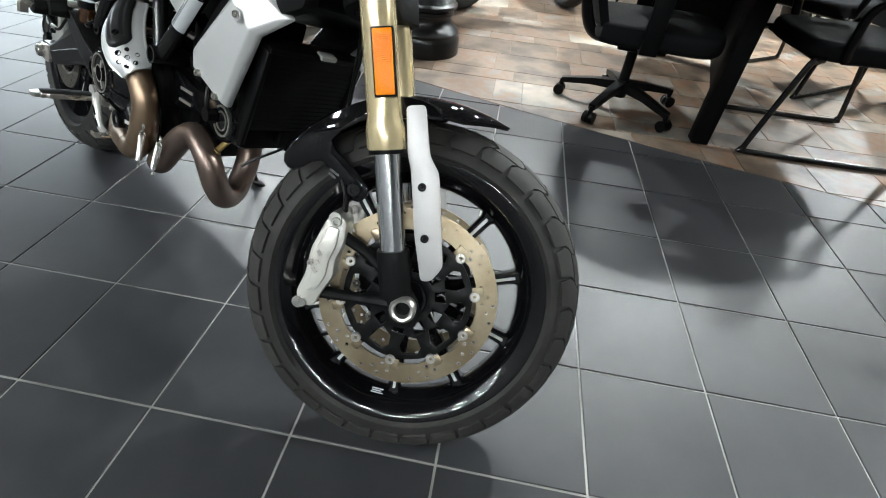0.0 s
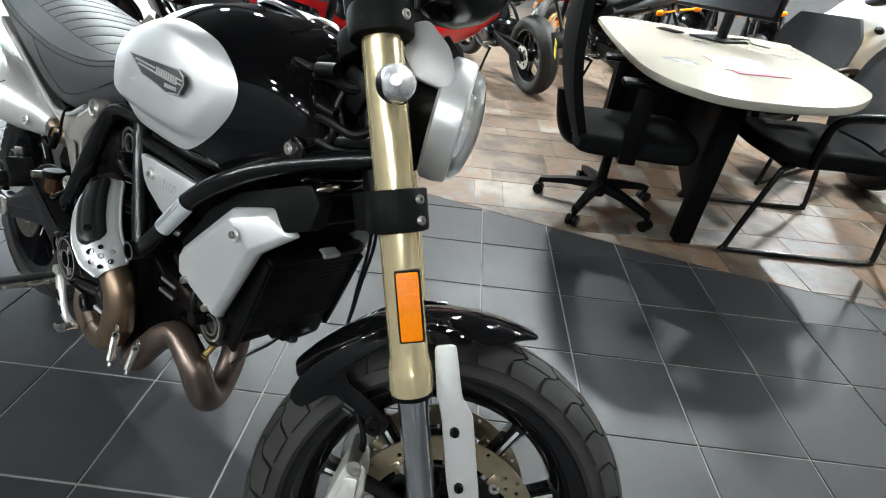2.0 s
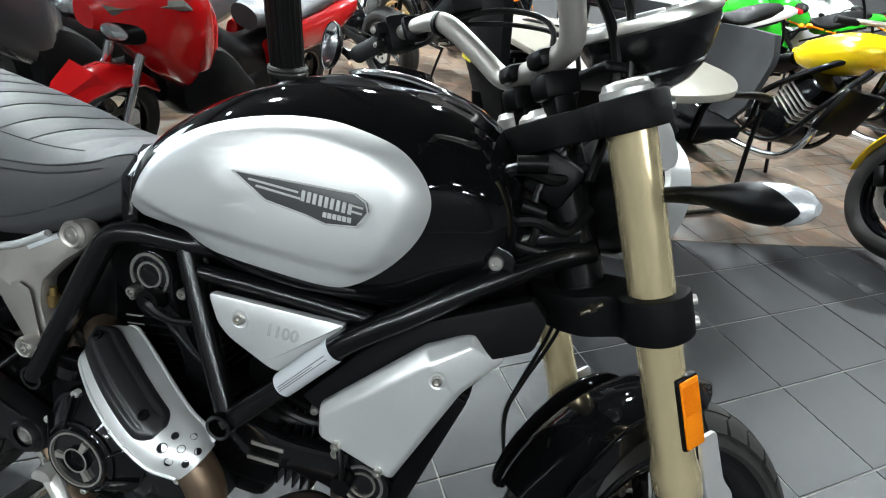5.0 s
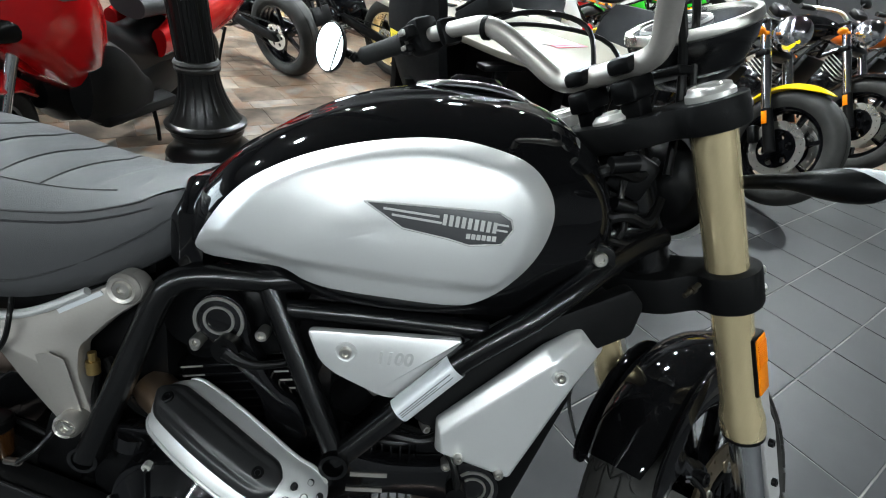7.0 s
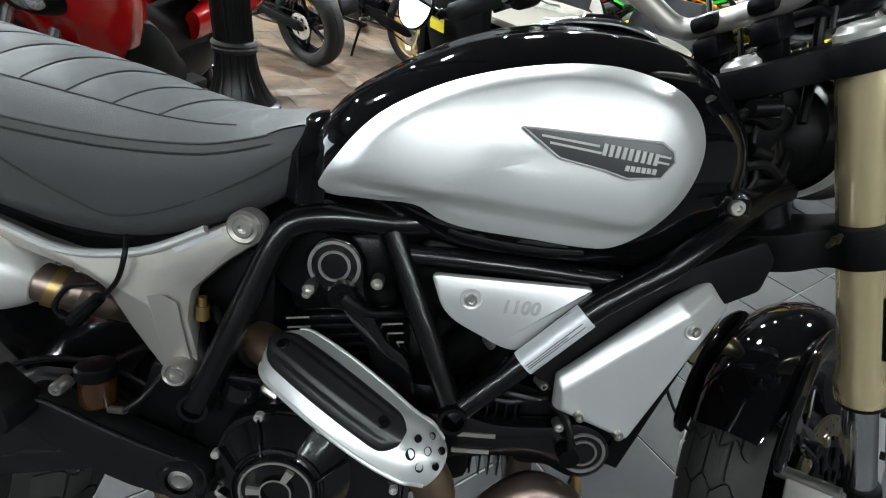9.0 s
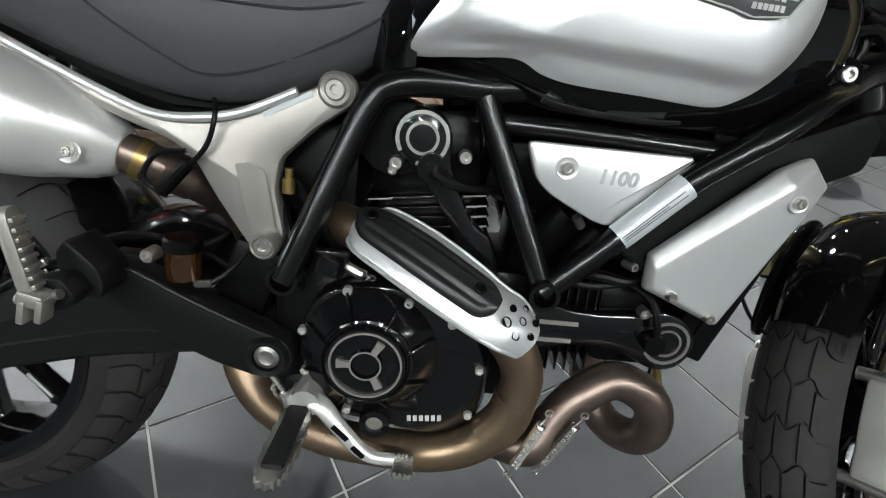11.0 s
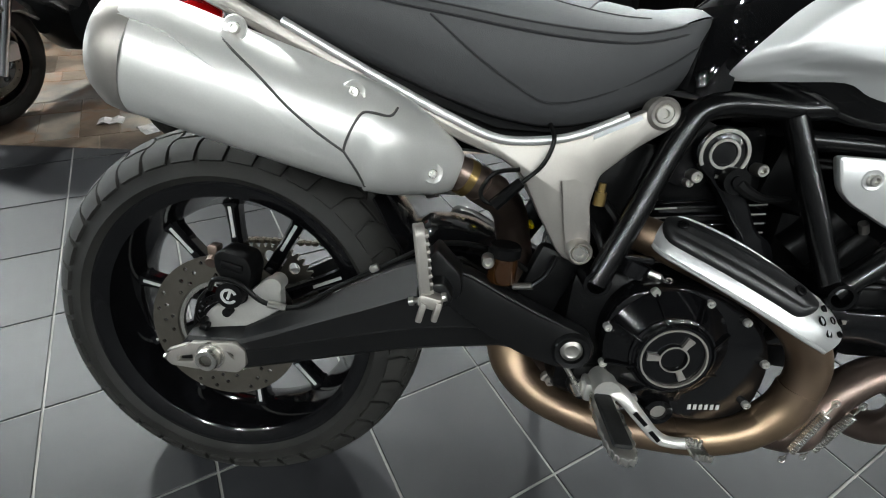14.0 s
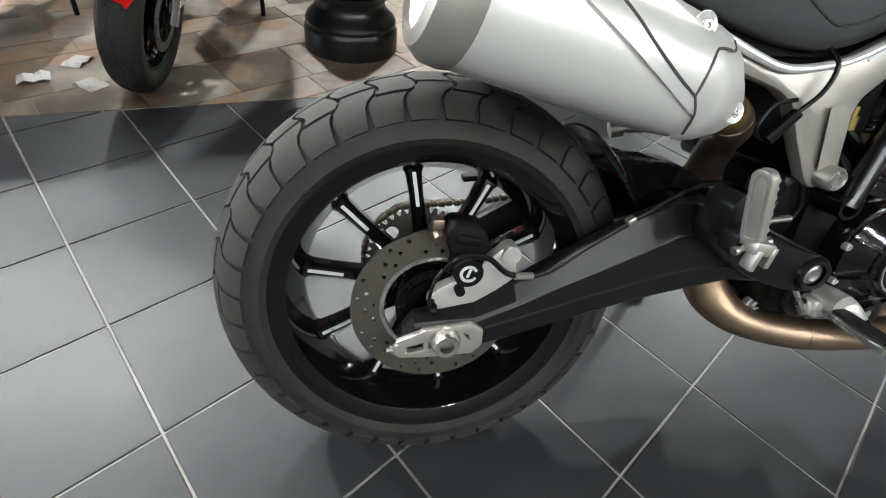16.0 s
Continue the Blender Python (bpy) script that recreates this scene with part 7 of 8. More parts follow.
def office_chair(m):
    ch = thing("office_chair", m, "black swivel office chair on five castors", "chair")
    base = part("star_base", lathe([(0, 0.06), (0.035, 0.06), (0.04, 0.10), (0.03, 0.14), (0, 0.14)], 20), BLACK, ch)
    for k in range(5):
        a = radians(72 * k - 118)
        d = Vector((math.cos(a), math.sin(a), 0))
        part("base_arm", loft([[tuple(d * r + Vector((-d.y, d.x, 0)) * w * sx + Vector((0, 0, z + h * sz))) for sx, sz in ((-1, -1), (1, -1), (1, 1), (-1, 1))] for r, w, z, h in ((0.02, 0.026, 0.115, 0.022), (0.15, 0.020, 0.105, 0.016), (0.30, 0.016, 0.078, 0.012))]), BLACK, base)
        cst = part("castor", join(rod(tuple(d * 0.30 + Vector((-d.y, d.x, 0)) * 0.026 + Vector((0, 0, 0.028))), tuple(d * 0.30 + Vector((-d.y, d.x, 0)) * 0.006 + Vector((0, 0, 0.028))), 0.027, 20), rod(tuple(d * 0.30 - Vector((-d.y, d.x, 0)) * 0.026 + Vector((0, 0, 0.028))), tuple(d * 0.30 - Vector((-d.y, d.x, 0)) * 0.006 + Vector((0, 0, 0.028))), 0.027, 20), rod(tuple(d * 0.30 + Vector((0, 0, 0.03))), tuple(d * 0.295 + Vector((0, 0, 0.08))), 0.012, 12)), BLACK, base, "black twin-wheel castor")
    part("gas_column", join(rod((0, 0, 0.13), (0, 0, 0.30), 0.025, 20), rod((0, 0, 0.28), (0, 0, 0.335), 0.016, 16)), BLACK, ch)
    part("seat_plate", box((0.22, 0.22, 0.05), (0.02, 0, 0.325), 0.01), BLACK, ch)
    seat_ = smooth_loop([(-0.23, 0.22), (0.0, 0.25), (0.22, 0.23), (0.27, 0.0), (0.22, -0.23), (0.0, -0.25), (-0.23, -0.22), (-0.24, 0)], 4)
    bm = plate([(x, -y) for x, y in seat_], 0, 0.09, 0.030, seg=3)
    bm.transform(Matrix.Translation((0.06, 0, 0.345)) @ Matrix.Rotation(radians(90), 4, "X") @ Matrix.Diagonal((1.08, 1, 1, 1)))
    part("seat", bm, FABRIC, ch, "black upholstered seat")
    secs = []
    for i in range(13):
        f = i / 12
        z = 0.40 + 0.64 * f
        x = -0.20 - 0.05 * math.sin(f * math.pi) - 0.10 * f
        w = 0.20 + 0.05 * math.sin(f * math.pi) - 0.06 * max(0, f - 0.8) / 0.2
        secs.append([(x - 0.022 + 0.03 * v * v * (1 if q < 0 else 0.8) + (0.045 if q > 0 else 0), w * v, z) for v, q in [(k / 5 - 1, -1) for k in range(11)] + [(1 - k / 5, 1) for k in range(11)]])
    part("backrest", loft(secs), FABRIC, ch, "black curved backrest", smooth=50)
    part("back_stem", tube([(0, 0, 0.325), (-0.18, 0, 0.325), (-0.25, 0, 0.40), (-0.285, 0, 0.56)], [0.02, 0.022, 0.022, 0.02], 10, flat=1.5), BLACK, ch)
    for s in (-1, 1):
        part("armrest", join(box((0.075, 0.020, 0.33), (0.02, 0.262 * s, 0.50), 0.006), box((0.075, 0.10, 0.020), (0.02, 0.22 * s, 0.345), 0.005), box((0.24, 0.075, 0.028), (0.03, 0.258 * s, 0.675), 0.012)), BLACK, ch, "black armrest with a pad")
    return ch


oc = office_chair(pose(1.215, 1.985, 0, 0, 0, 25))
part("backrest_label", box((0.002, 0.13, 0.065), (-0.355, 0.02, 0.72), 0.0, (0, -6, 0)), YELLOW_PRINT, oc, "yellow warning sticker")
lettering("LOOK OUT", 0.022, PRINT, "label_words", oc, Matrix.Translation((-0.3575, 0.062, 0.728)) @ Matrix.Rotation(radians(-90), 4, "Z") @ Matrix.Rotation(radians(90), 4, "X"), label="dark words on the sticker")


def visitor_chair(m, label):
    ch = thing("visitor_chair", m, label, "chair", "visitor chairs at the desk")
    R_ = 0.0125
    for s in (-1, 1):
        part("sled_frame", tube([(0.20, 0.25 * s, 0.425), (0.235, 0.262 * s, 0.42), (0.26, 0.27 * s, 0.38), (0.325, 0.27 * s, 0.065), (0.325, 0.27 * s, 0.03), (0.295, 0.27 * s, 0.0135), (-0.29, 0.27 * s, 0.0135), (-0.33, 0.27 * s, 0.03), (-0.335, 0.27 * s, 0.07), (-0.27, 0.265 * s, 0.42), (-0.27, 0.255 * s, 0.60)], R_, 12, 5), FRAME, ch, "black steel sled frame")
        part("armrest", tube([(-0.27, 0.255 * s, 0.58), (-0.25, 0.27 * s, 0.63), (-0.10, 0.285 * s, 0.655), (0.08, 0.285 * s, 0.65), (0.15, 0.28 * s, 0.61), (0.14, 0.26 * s, 0.50), (0.12, 0.24 * s, 0.43)], 0.017, 12, 5, flat=1.4), BLACK, ch, "black moulded armrest")
    part("cross_bar", tube([(0.215, 0.255, 0.42), (0.215, -0.255, 0.42)], R_, 12, 1), FRAME, ch)
    part("back_tube", join(*[tube([(-0.28, 0.20 * s, 0.62), (-0.25, 0.20 * s, 0.45), (0.10, 0.20 * s, 0.415)], 0.011, 10) for s in (-1, 1)]), BLACK, ch)
    seat_ = smooth_loop([(-0.22, 0.22), (0.0, 0.245), (0.20, 0.235), (0.255, 0.12), (0.26, -0.12), (0.20, -0.235), (0.0, -0.245), (-0.22, -0.22)], 4)
    bm = plate([(x, -y) for x, y in seat_], 0, 0.075, 0.026, seg=3)
    bm.transform(Matrix.Translation((0, 0, 0.415)) @ Matrix.Rotation(radians(90), 4, "X"))
    part("seat", bm, FABRIC, ch, "dark upholstered seat")
    secs = []
    for i in range(11):
        f = i / 10
        z = 0.50 + 0.40 * f
        x = -0.235 - 0.09 * f
        w = 0.225 * (1 - 0.28 * max(0, f - 0.75) / 0.25 - 0.2 * max(0, 0.2 - f) / 0.2)
        secs.append([(x + 0.035 * v * v + (0.042 if q > 0 else 0), w * v, z) for v, q in [(k / 5 - 1, -1) for k in range(11)] + [(1 - k / 5, 1) for k in range(11)]])
    part("backrest", loft(secs), FABRIC_GREY, ch, "charcoal backrest", smooth=50)
    return ch


visitor_chair(pose(1.99, 2.34, 0, 0, 0, 210), "charcoal visitor chair on a black sled frame at the desk")
visitor_chair(pose(1.80, 3.36, 0, 0, 0, 246), "charcoal visitor chair beyond the desk")

# ---- cast iron column ----
col = thing("column", Matrix.Translation((0.02, 1.87, 0)), "black cast iron column with a fluted bell and stepped plinth", "column")
part("plinth", lathe([(0, 0), (0.205, 0), (0.205, 0.085), (0.20, 0.095), (0.195, 0.105), (0.198, 0.120), (0.190, 0.135), (0.172, 0.15), (0.150, 0.175), (0.146, 0.195), (0.150, 0.21), (0.160, 0.215), (0.160, 0.235), (0.150, 0.24), (0, 0.24)], 56), IRON, col, "stepped round plinth")
part("torus", lathe([(0.13, 0.235), (0.165, 0.24), (0.178, 0.252), (0.178, 0.266), (0.165, 0.278), (0.14, 0.282)], 56), IRON, col)
secs = []
for i in range(17):
    f = i / 16
    z = 0.275 + 0.225 * f
    r = 0.086 + 0.075 * (1 - f) ** 2.2
    secs.append([((r - 0.0035 * (1 if k % 6 == 0 else 0)) * math.cos(2 * math.pi * k / 96), (r - 0.0035 * (1 if k % 6 == 0 else 0)) * math.sin(2 * math.pi * k / 96), z) for k in range(96)])
part("fluted_bell", loft(secs), IRON, col, "fluted flaring bell")
part("collar", lathe([(0.084, 0.495), (0.094, 0.500), (0.096, 0.512), (0.092, 0.520), (0.097, 0.530), (0.090, 0.542), (0.082, 0.545)], 48), WORN_EDGE, col, "worn silvery collar")
secs = []
for i in range(5):
    z = 0.535 + (TALL - 0.535) * i / 4
    secs.append([((0.082 - 0.006 * (abs((k % 8) / 8 - 0.5) < 0.26)) * math.cos(2 * math.pi * k / 128), (0.082 - 0.006 * (abs((k % 8) / 8 - 0.5) < 0.26)) * math.sin(2 * math.pi * k / 128), z) for k in range(128)])
part("shaft", loft(secs), IRON, col, "fluted round shaft")

# scraps of paper on the floor under the scooters
random.seed(5)
for x, y, r in ((-1.12, 1.52, 20), (-1.02, 1.66, 75), (-0.93, 1.47, 140)):
    rows = []
    for i in range(5):
        rows.append([(-0.05 + 0.025 * i, -0.035 + 0.0175 * j, 0.003 + 0.012 * random.random() * (i % 2)) for j in range(5)])
    bm = bmesh.new()
    top = [[bm.verts.new(p) for p in row] for row in rows]
    low = [[bm.verts.new((p[0], p[1], p[2] - 0.002)) for p in row] for row in rows]
    for i in range(4):
        for j in range(4):
            bm.faces.new((top[i][j], top[i + 1][j], top[i + 1][j + 1], top[i][j + 1]))
            bm.faces.new((low[i][j], low[i][j + 1], low[i + 1][j + 1], low[i + 1][j]))
    edge = [(i, 0) for i in range(5)] + [(4, j) for j in range(1, 5)] + [(i, 4) for i in range(3, -1, -1)] + [(0, j) for j in range(3, 0, -1)]
    for (a, b), (c, d) in zip(edge, edge[1:] + edge[:1]):
        bm.faces.new((top[a][b], low[a][b], low[c][d], top[c][d]))
    solo("paper_scrap", bm, SCRAP, "crumpled white paper scrap lying on the slate floor", "paper", pose(x, y, 0.001, 0, 0, r), "paper scraps on the floor", smooth=0)
# ---- the other vehicles of the showroom ----
def plain_wheel(parent, m, R, half, rim, colour, spokes, name, disc=0.0):
    w = part(name, lathe_y([(rim + 0.004, -half * 0.75), (rim - 0.010, -half * 0.72), (rim - 0.022, -half * 0.2), (rim - 0.022, half * 0.2), (rim - 0.010, half * 0.72), (rim + 0.004, half * 0.75), (rim - 0.030, 0.01), (rim - 0.030, -0.01)], 48, True), colour, parent, "", m)
    b = (R - rim) * 0.55
    prof = [(rim, -half * 0.72), (rim + 0.02, -half * 0.92)] + [(R - b + b * math.cos(p), half * math.sin(p)) for p in (radians(x) for x in range(-80, 81, 10))] + [(rim + 0.02, half * 0.92), (rim, half * 0.72)]
    part("tyre", lathe_y(prof, 56), RUBBER_WALL, w, "black road tyre", m)
    # groove shade painted as two black bands just above the tread
    for q in (-0.30, 0.30):
        part("tread_groove", lathe_y([(R - b + (b + 0.0006) * math.cos(q - 0.03), half * math.sin(q - 0.03)), (R - b + (b + 0.0006) * math.cos(q + 0.03), half * math.sin(q + 0.03))], 56), BLACK, w, "", m)
    part("hub", lathe_y([(0.012, -0.07), (0.034, -0.07), (0.045, -0.03), (0.045, 0.03), (0.034, 0.07), (0.012, 0.07)], 24, True), colour, w, "", m)
    for k in range(spokes):
        part("spoke", loft([[(r, y * 0.016, z * wz) for y, z in ((-1, -1), (1, -1), (1, 1), (-1, 1))] for r, wz in ((0.035, 0.012), (rim * 0.6, 0.008), (rim - 0.02, 0.012))]), colour, w, "", m @ Matrix.Rotation(2 * math.pi * k / spokes, 4, "Y"))
    if disc:
        for s in (-1, 1):
            part("brake_disc", plate(ring_outline(disc, 40), 0.06 * s, 0.004, 0, [ring_outline(disc * 0.7, 32)] + [(disc * 0.86 * math.cos(q), disc * 0.86 * math.sin(q), 0.004) for q in (2 * math.pi * k / 18 for k in range(18))]), STEEL if disc > 0.12 else DISC_DARK, w, "", m)
            part("disc_carrier", plate(ring_outline(disc * 0.72, 20), 0.06 * s, 0.004, 0, [(disc * 0.48 * math.cos(q), disc * 0.48 * math.sin(q), disc * 0.15) for q in (2 * math.pi * k / 6 for k in range(6))]), colour, w, "", m)
    return w


def blob(rows, n=20, power=2.3):
    """A rounded body from rows of (x, low z, high z, half width)."""
    secs = []
    for x, lo, hi, w in rows:
        ring = []
        for k in range(n):
            t = 2 * math.pi * k / n
            c, s = math.cos(t), math.sin(t)
            ring.append((x, w * math.copysign(abs(c) ** (2 / power), c), (lo + hi) / 2 + (hi - lo) / 2 * math.copysign(abs(s) ** (2 / power), s)))
        secs.append(ring)
    return loft(secs)


def dense(rows, n=5):
    xs = []
    for a, b in zip(rows, rows[1:]):
        xs += [a[0] + (b[0] - a[0]) * k / n for k in range(n)]
    xs.append(rows[-1][0])
    return [(x, *lerp_table(rows, x)) for x in xs]


def street_bike(m, label, tank=GLOSS_BLACK, rims=RIM, fender=None, seat_mat=BLACK_MATT, frame=FRAME, style="naked", tail=TAIL_RED, lean=-8, steer=14, lamp_on=False, group="display motorcycles"):
    bk = thing("display_motorcycle", m @ Matrix.Rotation(radians(lean), 4, "X"), label, "motorcycle", group)
    wb = 1.44 if style != "cruiser" else 1.58
    rake_ = 25 if style != "cruiser" else 33
    fr = 0.318
    head = Matrix.Translation((wb - (0.86 - fr) * math.tan(radians(rake_)) - 0.05, 0, 0.86)) @ Matrix.Rotation(radians(-rake_), 4, "Y") @ Matrix.Rotation(radians(steer), 4, "Z")
    low = -(0.86 - fr) / math.cos(radians(rake_))
    plain_wheel(bk, Matrix.Translation((0, 0, 0.315)), 0.315, 0.088 if style != "cruiser" else 0.08, 0.212, rims, 5, "rear_wheel", 0.0)
    plain_wheel(bk, head @ Matrix.Translation((0.05, 0, low)), 0.318, 0.058, 0.222, rims, 7 if style == "cruiser" else 5, "front_wheel", 0.15)
    chrome_legs = style == "cruiser"
    for s in (-1, 1):
        leg = part("fork_leg", rod((0.03, 0.098 * s, 0.06), (0.03, 0.098 * s, low + 0.20), 0.026, 16), CHROME if chrome_legs else BLACK, bk, "", head)
        part("slider", rod((0.03, 0.098 * s, low + 0.22), (0.045, 0.098 * s, low - 0.02), 0.020 if not chrome_legs else 0.029, 16), BLACK if chrome_legs else CHROME, leg, "", head)
        part("reflector", box((0.028, 0.006, 0.07), (0.035, 0.132 * s, low + 0.17), 0.002), ORANGE, leg, "", head)
        part("caliper", box((0.05, 0.05, 0.10), (-0.06, 0.075 * s, low + 0.10), 0.012), BLACK, leg, "", head)
    part("clamp", join(box((0.07, 0.26, 0.03), (0.02, 0, 0.05), 0.012), box((0.07, 0.26, 0.04), (0.02, 0, -0.12), 0.012)), BLACK, bk, "", head)
    if fender is not None:
        sheet = guard_sheet(0.05, low, 0.345, 40 if style == "cruiser" else 55, 150, 20, 0.078, 0.030, 0.004)
        part("front_mudguard", sheet, fender, bk, "", head)
    bar_z = 0.16 if style != "sport" else 0.02
    hb = part("handlebar", tube([(-0.10, 0.38, bar_z + 0.02), (-0.06, 0.26, bar_z + 0.01), (0.0, 0.12, bar_z - 0.02), (0.02, 0.06, 0.08), (0.02, -0.06, 0.08), (0.0, -0.12, bar_z - 0.02), (-0.06, -0.26, bar_z + 0.01), (-0.10, -0.38, bar_z + 0.02)], 0.012, 10, 4), STEEL if style == "cruiser" else BLACK, bk, "", head)
    for s in (-1, 1):
        part("grip", rod((-0.10, 0.39 * s, bar_z + 0.02), (-0.075, 0.28 * s, bar_z + 0.012), 0.017, 12), PEG_RUBBER, hb, "", head)
        mi = part("mirror", tube([(-0.07, 0.25 * s, bar_z + 0.02), (-0.06, 0.29 * s, bar_z + 0.12), (-0.07, 0.36 * s, bar_z + 0.16)], 0.006, 8), BLACK, hb, "", head)
        part("mirror_shell", blob2((-0.075, 0.38 * s, bar_z + 0.17), (0.02, 0.075, 0.042)), BLACK, hb, "", head)
        part("indicator", join(rod((0.05, 0.11 * s, -0.02), (0.05, 0.17 * s, -0.02), 0.009, 8), blob2((0.05, 0.19 * s, -0.02), (0.028, 0.035, 0.022))), ORANGE if style == "cruiser" else BLACK, bk, "", head)
    hl = part("headlight", blob2((0.10, 0, -0.03), (0.09, 0.095, 0.095) if style != "sport" else (0.05, 0.05, 0.05)), BLACK if style != "cruiser" else CHROME, bk, "", head)
    part("headlight_lens", blob2((0.145, 0, -0.03), (0.055, 0.08, 0.08)), REFLECTOR, hl, "", head)
    part("instrument", box((0.05, 0.13, 0.08), (0.05, 0, 0.12), 0.02, (0, -30, 0)), BLACK, bk, "", head)
    # body
    if style == "cruiser":
        rows = [(0.52, 0.74, 0.80, 0.05), (0.62, 0.70, 0.86, 0.11), (0.78, 0.70, 0.92, 0.145), (0.94, 0.74, 0.94, 0.135), (1.05, 0.80, 0.92, 0.08), (1.10, 0.84, 0.90, 0.03)]
    else:
        rows = [(0.48, 0.76, 0.82, 0.06), (0.56, 0.73, 0.88, 0.11), (0.70, 0.72, 0.97, 0.15), (0.86, 0.74, 1.01, 0.155), (0.98, 0.78, 0.99, 0.13), (1.08, 0.82, 0.94, 0.07)]
    part("fuel_tank", blob(dense(rows)), tank, bk)
    part("seat", blob(dense([(-0.12, 0.86, 0.93, 0.06), (0.0, 0.80, 0.92, 0.10), (0.16, 0.76, 0.88, 0.12), (0.30, 0.74, 0.82, 0.135), (0.44, 0.74, 0.81, 0.12), (0.54, 0.76, 0.83, 0.08)] if style != "cruiser" else [(-0.05, 0.66, 0.74, 0.08), (0.10, 0.62, 0.74, 0.11), (0.25, 0.62, 0.70, 0.14), (0.42, 0.64, 0.71, 0.13), (0.56, 0.70, 0.78, 0.08)])), seat_mat, bk)
    if style == "cruiser":
        part("rear_mudguard", guard_sheet(0.0, 0.315, 0.352, 40, 170, 18, 0.095, 0.03, 0.005), tank, bk)
    else:
        part("tail", blob(dense([(-0.34, 0.86, 0.90, 0.03), (-0.24, 0.82, 0.92, 0.07), (-0.05, 0.76, 0.88, 0.10), (0.18, 0.70, 0.80, 0.11), (0.36, 0.68, 0.76, 0.10)])), tank if style == "sport" else GREY_PAINT, bk)
        part("plate_bracket", join(tube([(-0.22, 0, 0.84), (-0.36, 0, 0.66), (-0.40, 0, 0.54)], 0.014, 8), box((0.02, 0.17, 0.12), (-0.41, 0, 0.52), 0.005, (0, 20, 0))), BLACK, bk)
    part("tail_lamp", blob2((-0.345, 0, 0.885), (0.03, 0.07, 0.025)) if style != "cruiser" else blob2((-0.30, 0, 0.60), (0.03, 0.05, 0.04)), tail, bk)
    for s in (-1, 1):
        part("indicator", join(rod((-0.30, 0.02 * s, 0.80), (-0.31, 0.13 * s, 0.80), 0.007, 8), blob2((-0.32, 0.15 * s, 0.80), (0.02, 0.032, 0.020))), ORANGE, bk)
        part("frame_tube", tube([(1.02, 0.05 * s, 0.86), (0.86, 0.13 * s, 0.74), (0.62, 0.15 * s, 0.56), (0.50, 0.14 * s, 0.42)], 0.018, 10), frame, bk)
        part("frame_tube", tube([(1.04, 0.05 * s, 0.78), (0.98, 0.12 * s, 0.58), (0.84, 0.14 * s, 0.32), (0.56, 0.14 * s, 0.28)], 0.015, 10), frame, bk)
        part("subframe", tube([(0.55, 0.12 * s, 0.62), (0.30, 0.12 * s, 0.70), (-0.10, 0.09 * s, 0.80)], 0.012, 8), frame, bk)
        part("swingarm", plate(rounded([(-0.05, 0.29), (0.0, 0.355), (0.25, 0.40), (0.50, 0.45), (0.52, 0.38), (0.25, 0.33), (0.02, 0.285)], 0.02), 0.12 * s - 0.018, 0.036, 0.006), BLACK, bk)
        part("foot_peg", rod((0.42, 0.15 * s, 0.36), (0.42, 0.26 * s, 0.37), 0.011, 10), STEEL, bk)
    part("sprocket", plate(ring_outline(0.095, 40), 0.10, 0.006, 0, [(0.06 * math.cos(q), 0.06 * math.sin(q), 0.014) for q in (2 * math.pi * k / 6 for k in range(6))]), STEEL, bk, "", Matrix.Translation((0, 0, 0.315)))
    parts("chain_link", [*[tube([(0.0, 0.106, 0.315 + 0.098 * q), (0.46, 0.106, 0.40 + 0.035 * q)], 0.006, 6, 1) for q in (-1, 1)]], BLACK, bk)
    eng = part("engine", join(box((0.36, 0.30, 0.22), (0.66, 0, 0.40), 0.05), box((0.20, 0.26, 0.26), (0.78, 0, 0.56), 0.03, (0, 25, 0)), rod((0.58, -0.17, 0.40), (0.58, 0.17, 0.40), 0.09, 28)), ENGINE, bk)
    for s in (-1, 1):
        part("engine_cover", lathe([(0, 0.02), (0.05, 0.02), (0.075, 0.008), (0.08, -0.01)], 28), ENGINE if style != "cruiser" else CHROME, eng, "", Matrix.Translation((0.58, 0.17 * s, 0.40)) @ Matrix.Rotation(radians(-90 * s), 4, "X"))
    for k in range(6):
        part("cooling_fin", box((0.22, 0.285, 0.005), (0.755 + 0.0085 * k * 1.2, 0, 0.47 + 0.022 * k), 0.001, (0, 25, 0)), CAST if style == "cruiser" else ENGINE, eng)
    part("exhaust", tube([(0.92, -0.05, 0.50), (0.98, -0.10, 0.38), (0.90, -0.13, 0.24), (0.60, -0.15, 0.20), (0.30, -0.16, 0.24), (-0.10, -0.20, 0.34)], [0.02, 0.02, 0.022, 0.024, 0.045, 0.05], 14), CHROME if style == "cruiser" else EXHAUST_DARK, bk)
    part("radiator", box((0.04, 0.26, 0.24), (1.02, 0, 0.56), 0.01, (0, 14, 0)), BLACK, bk)
    part("side_stand", tube([(0.52, 0.15, 0.30), (0.54, 0.24, 0.12), (0.56, 0.30, -0.035)], 0.012, 8), BLACK, bk)
    part("stand_foot", tube([(0.54, 0.29, -0.03), (0.60, 0.32, -0.035), (0.66, 0.27, -0.03), (0.58, 0.28, -0.03)], 0.006, 6), BLACK, bk)
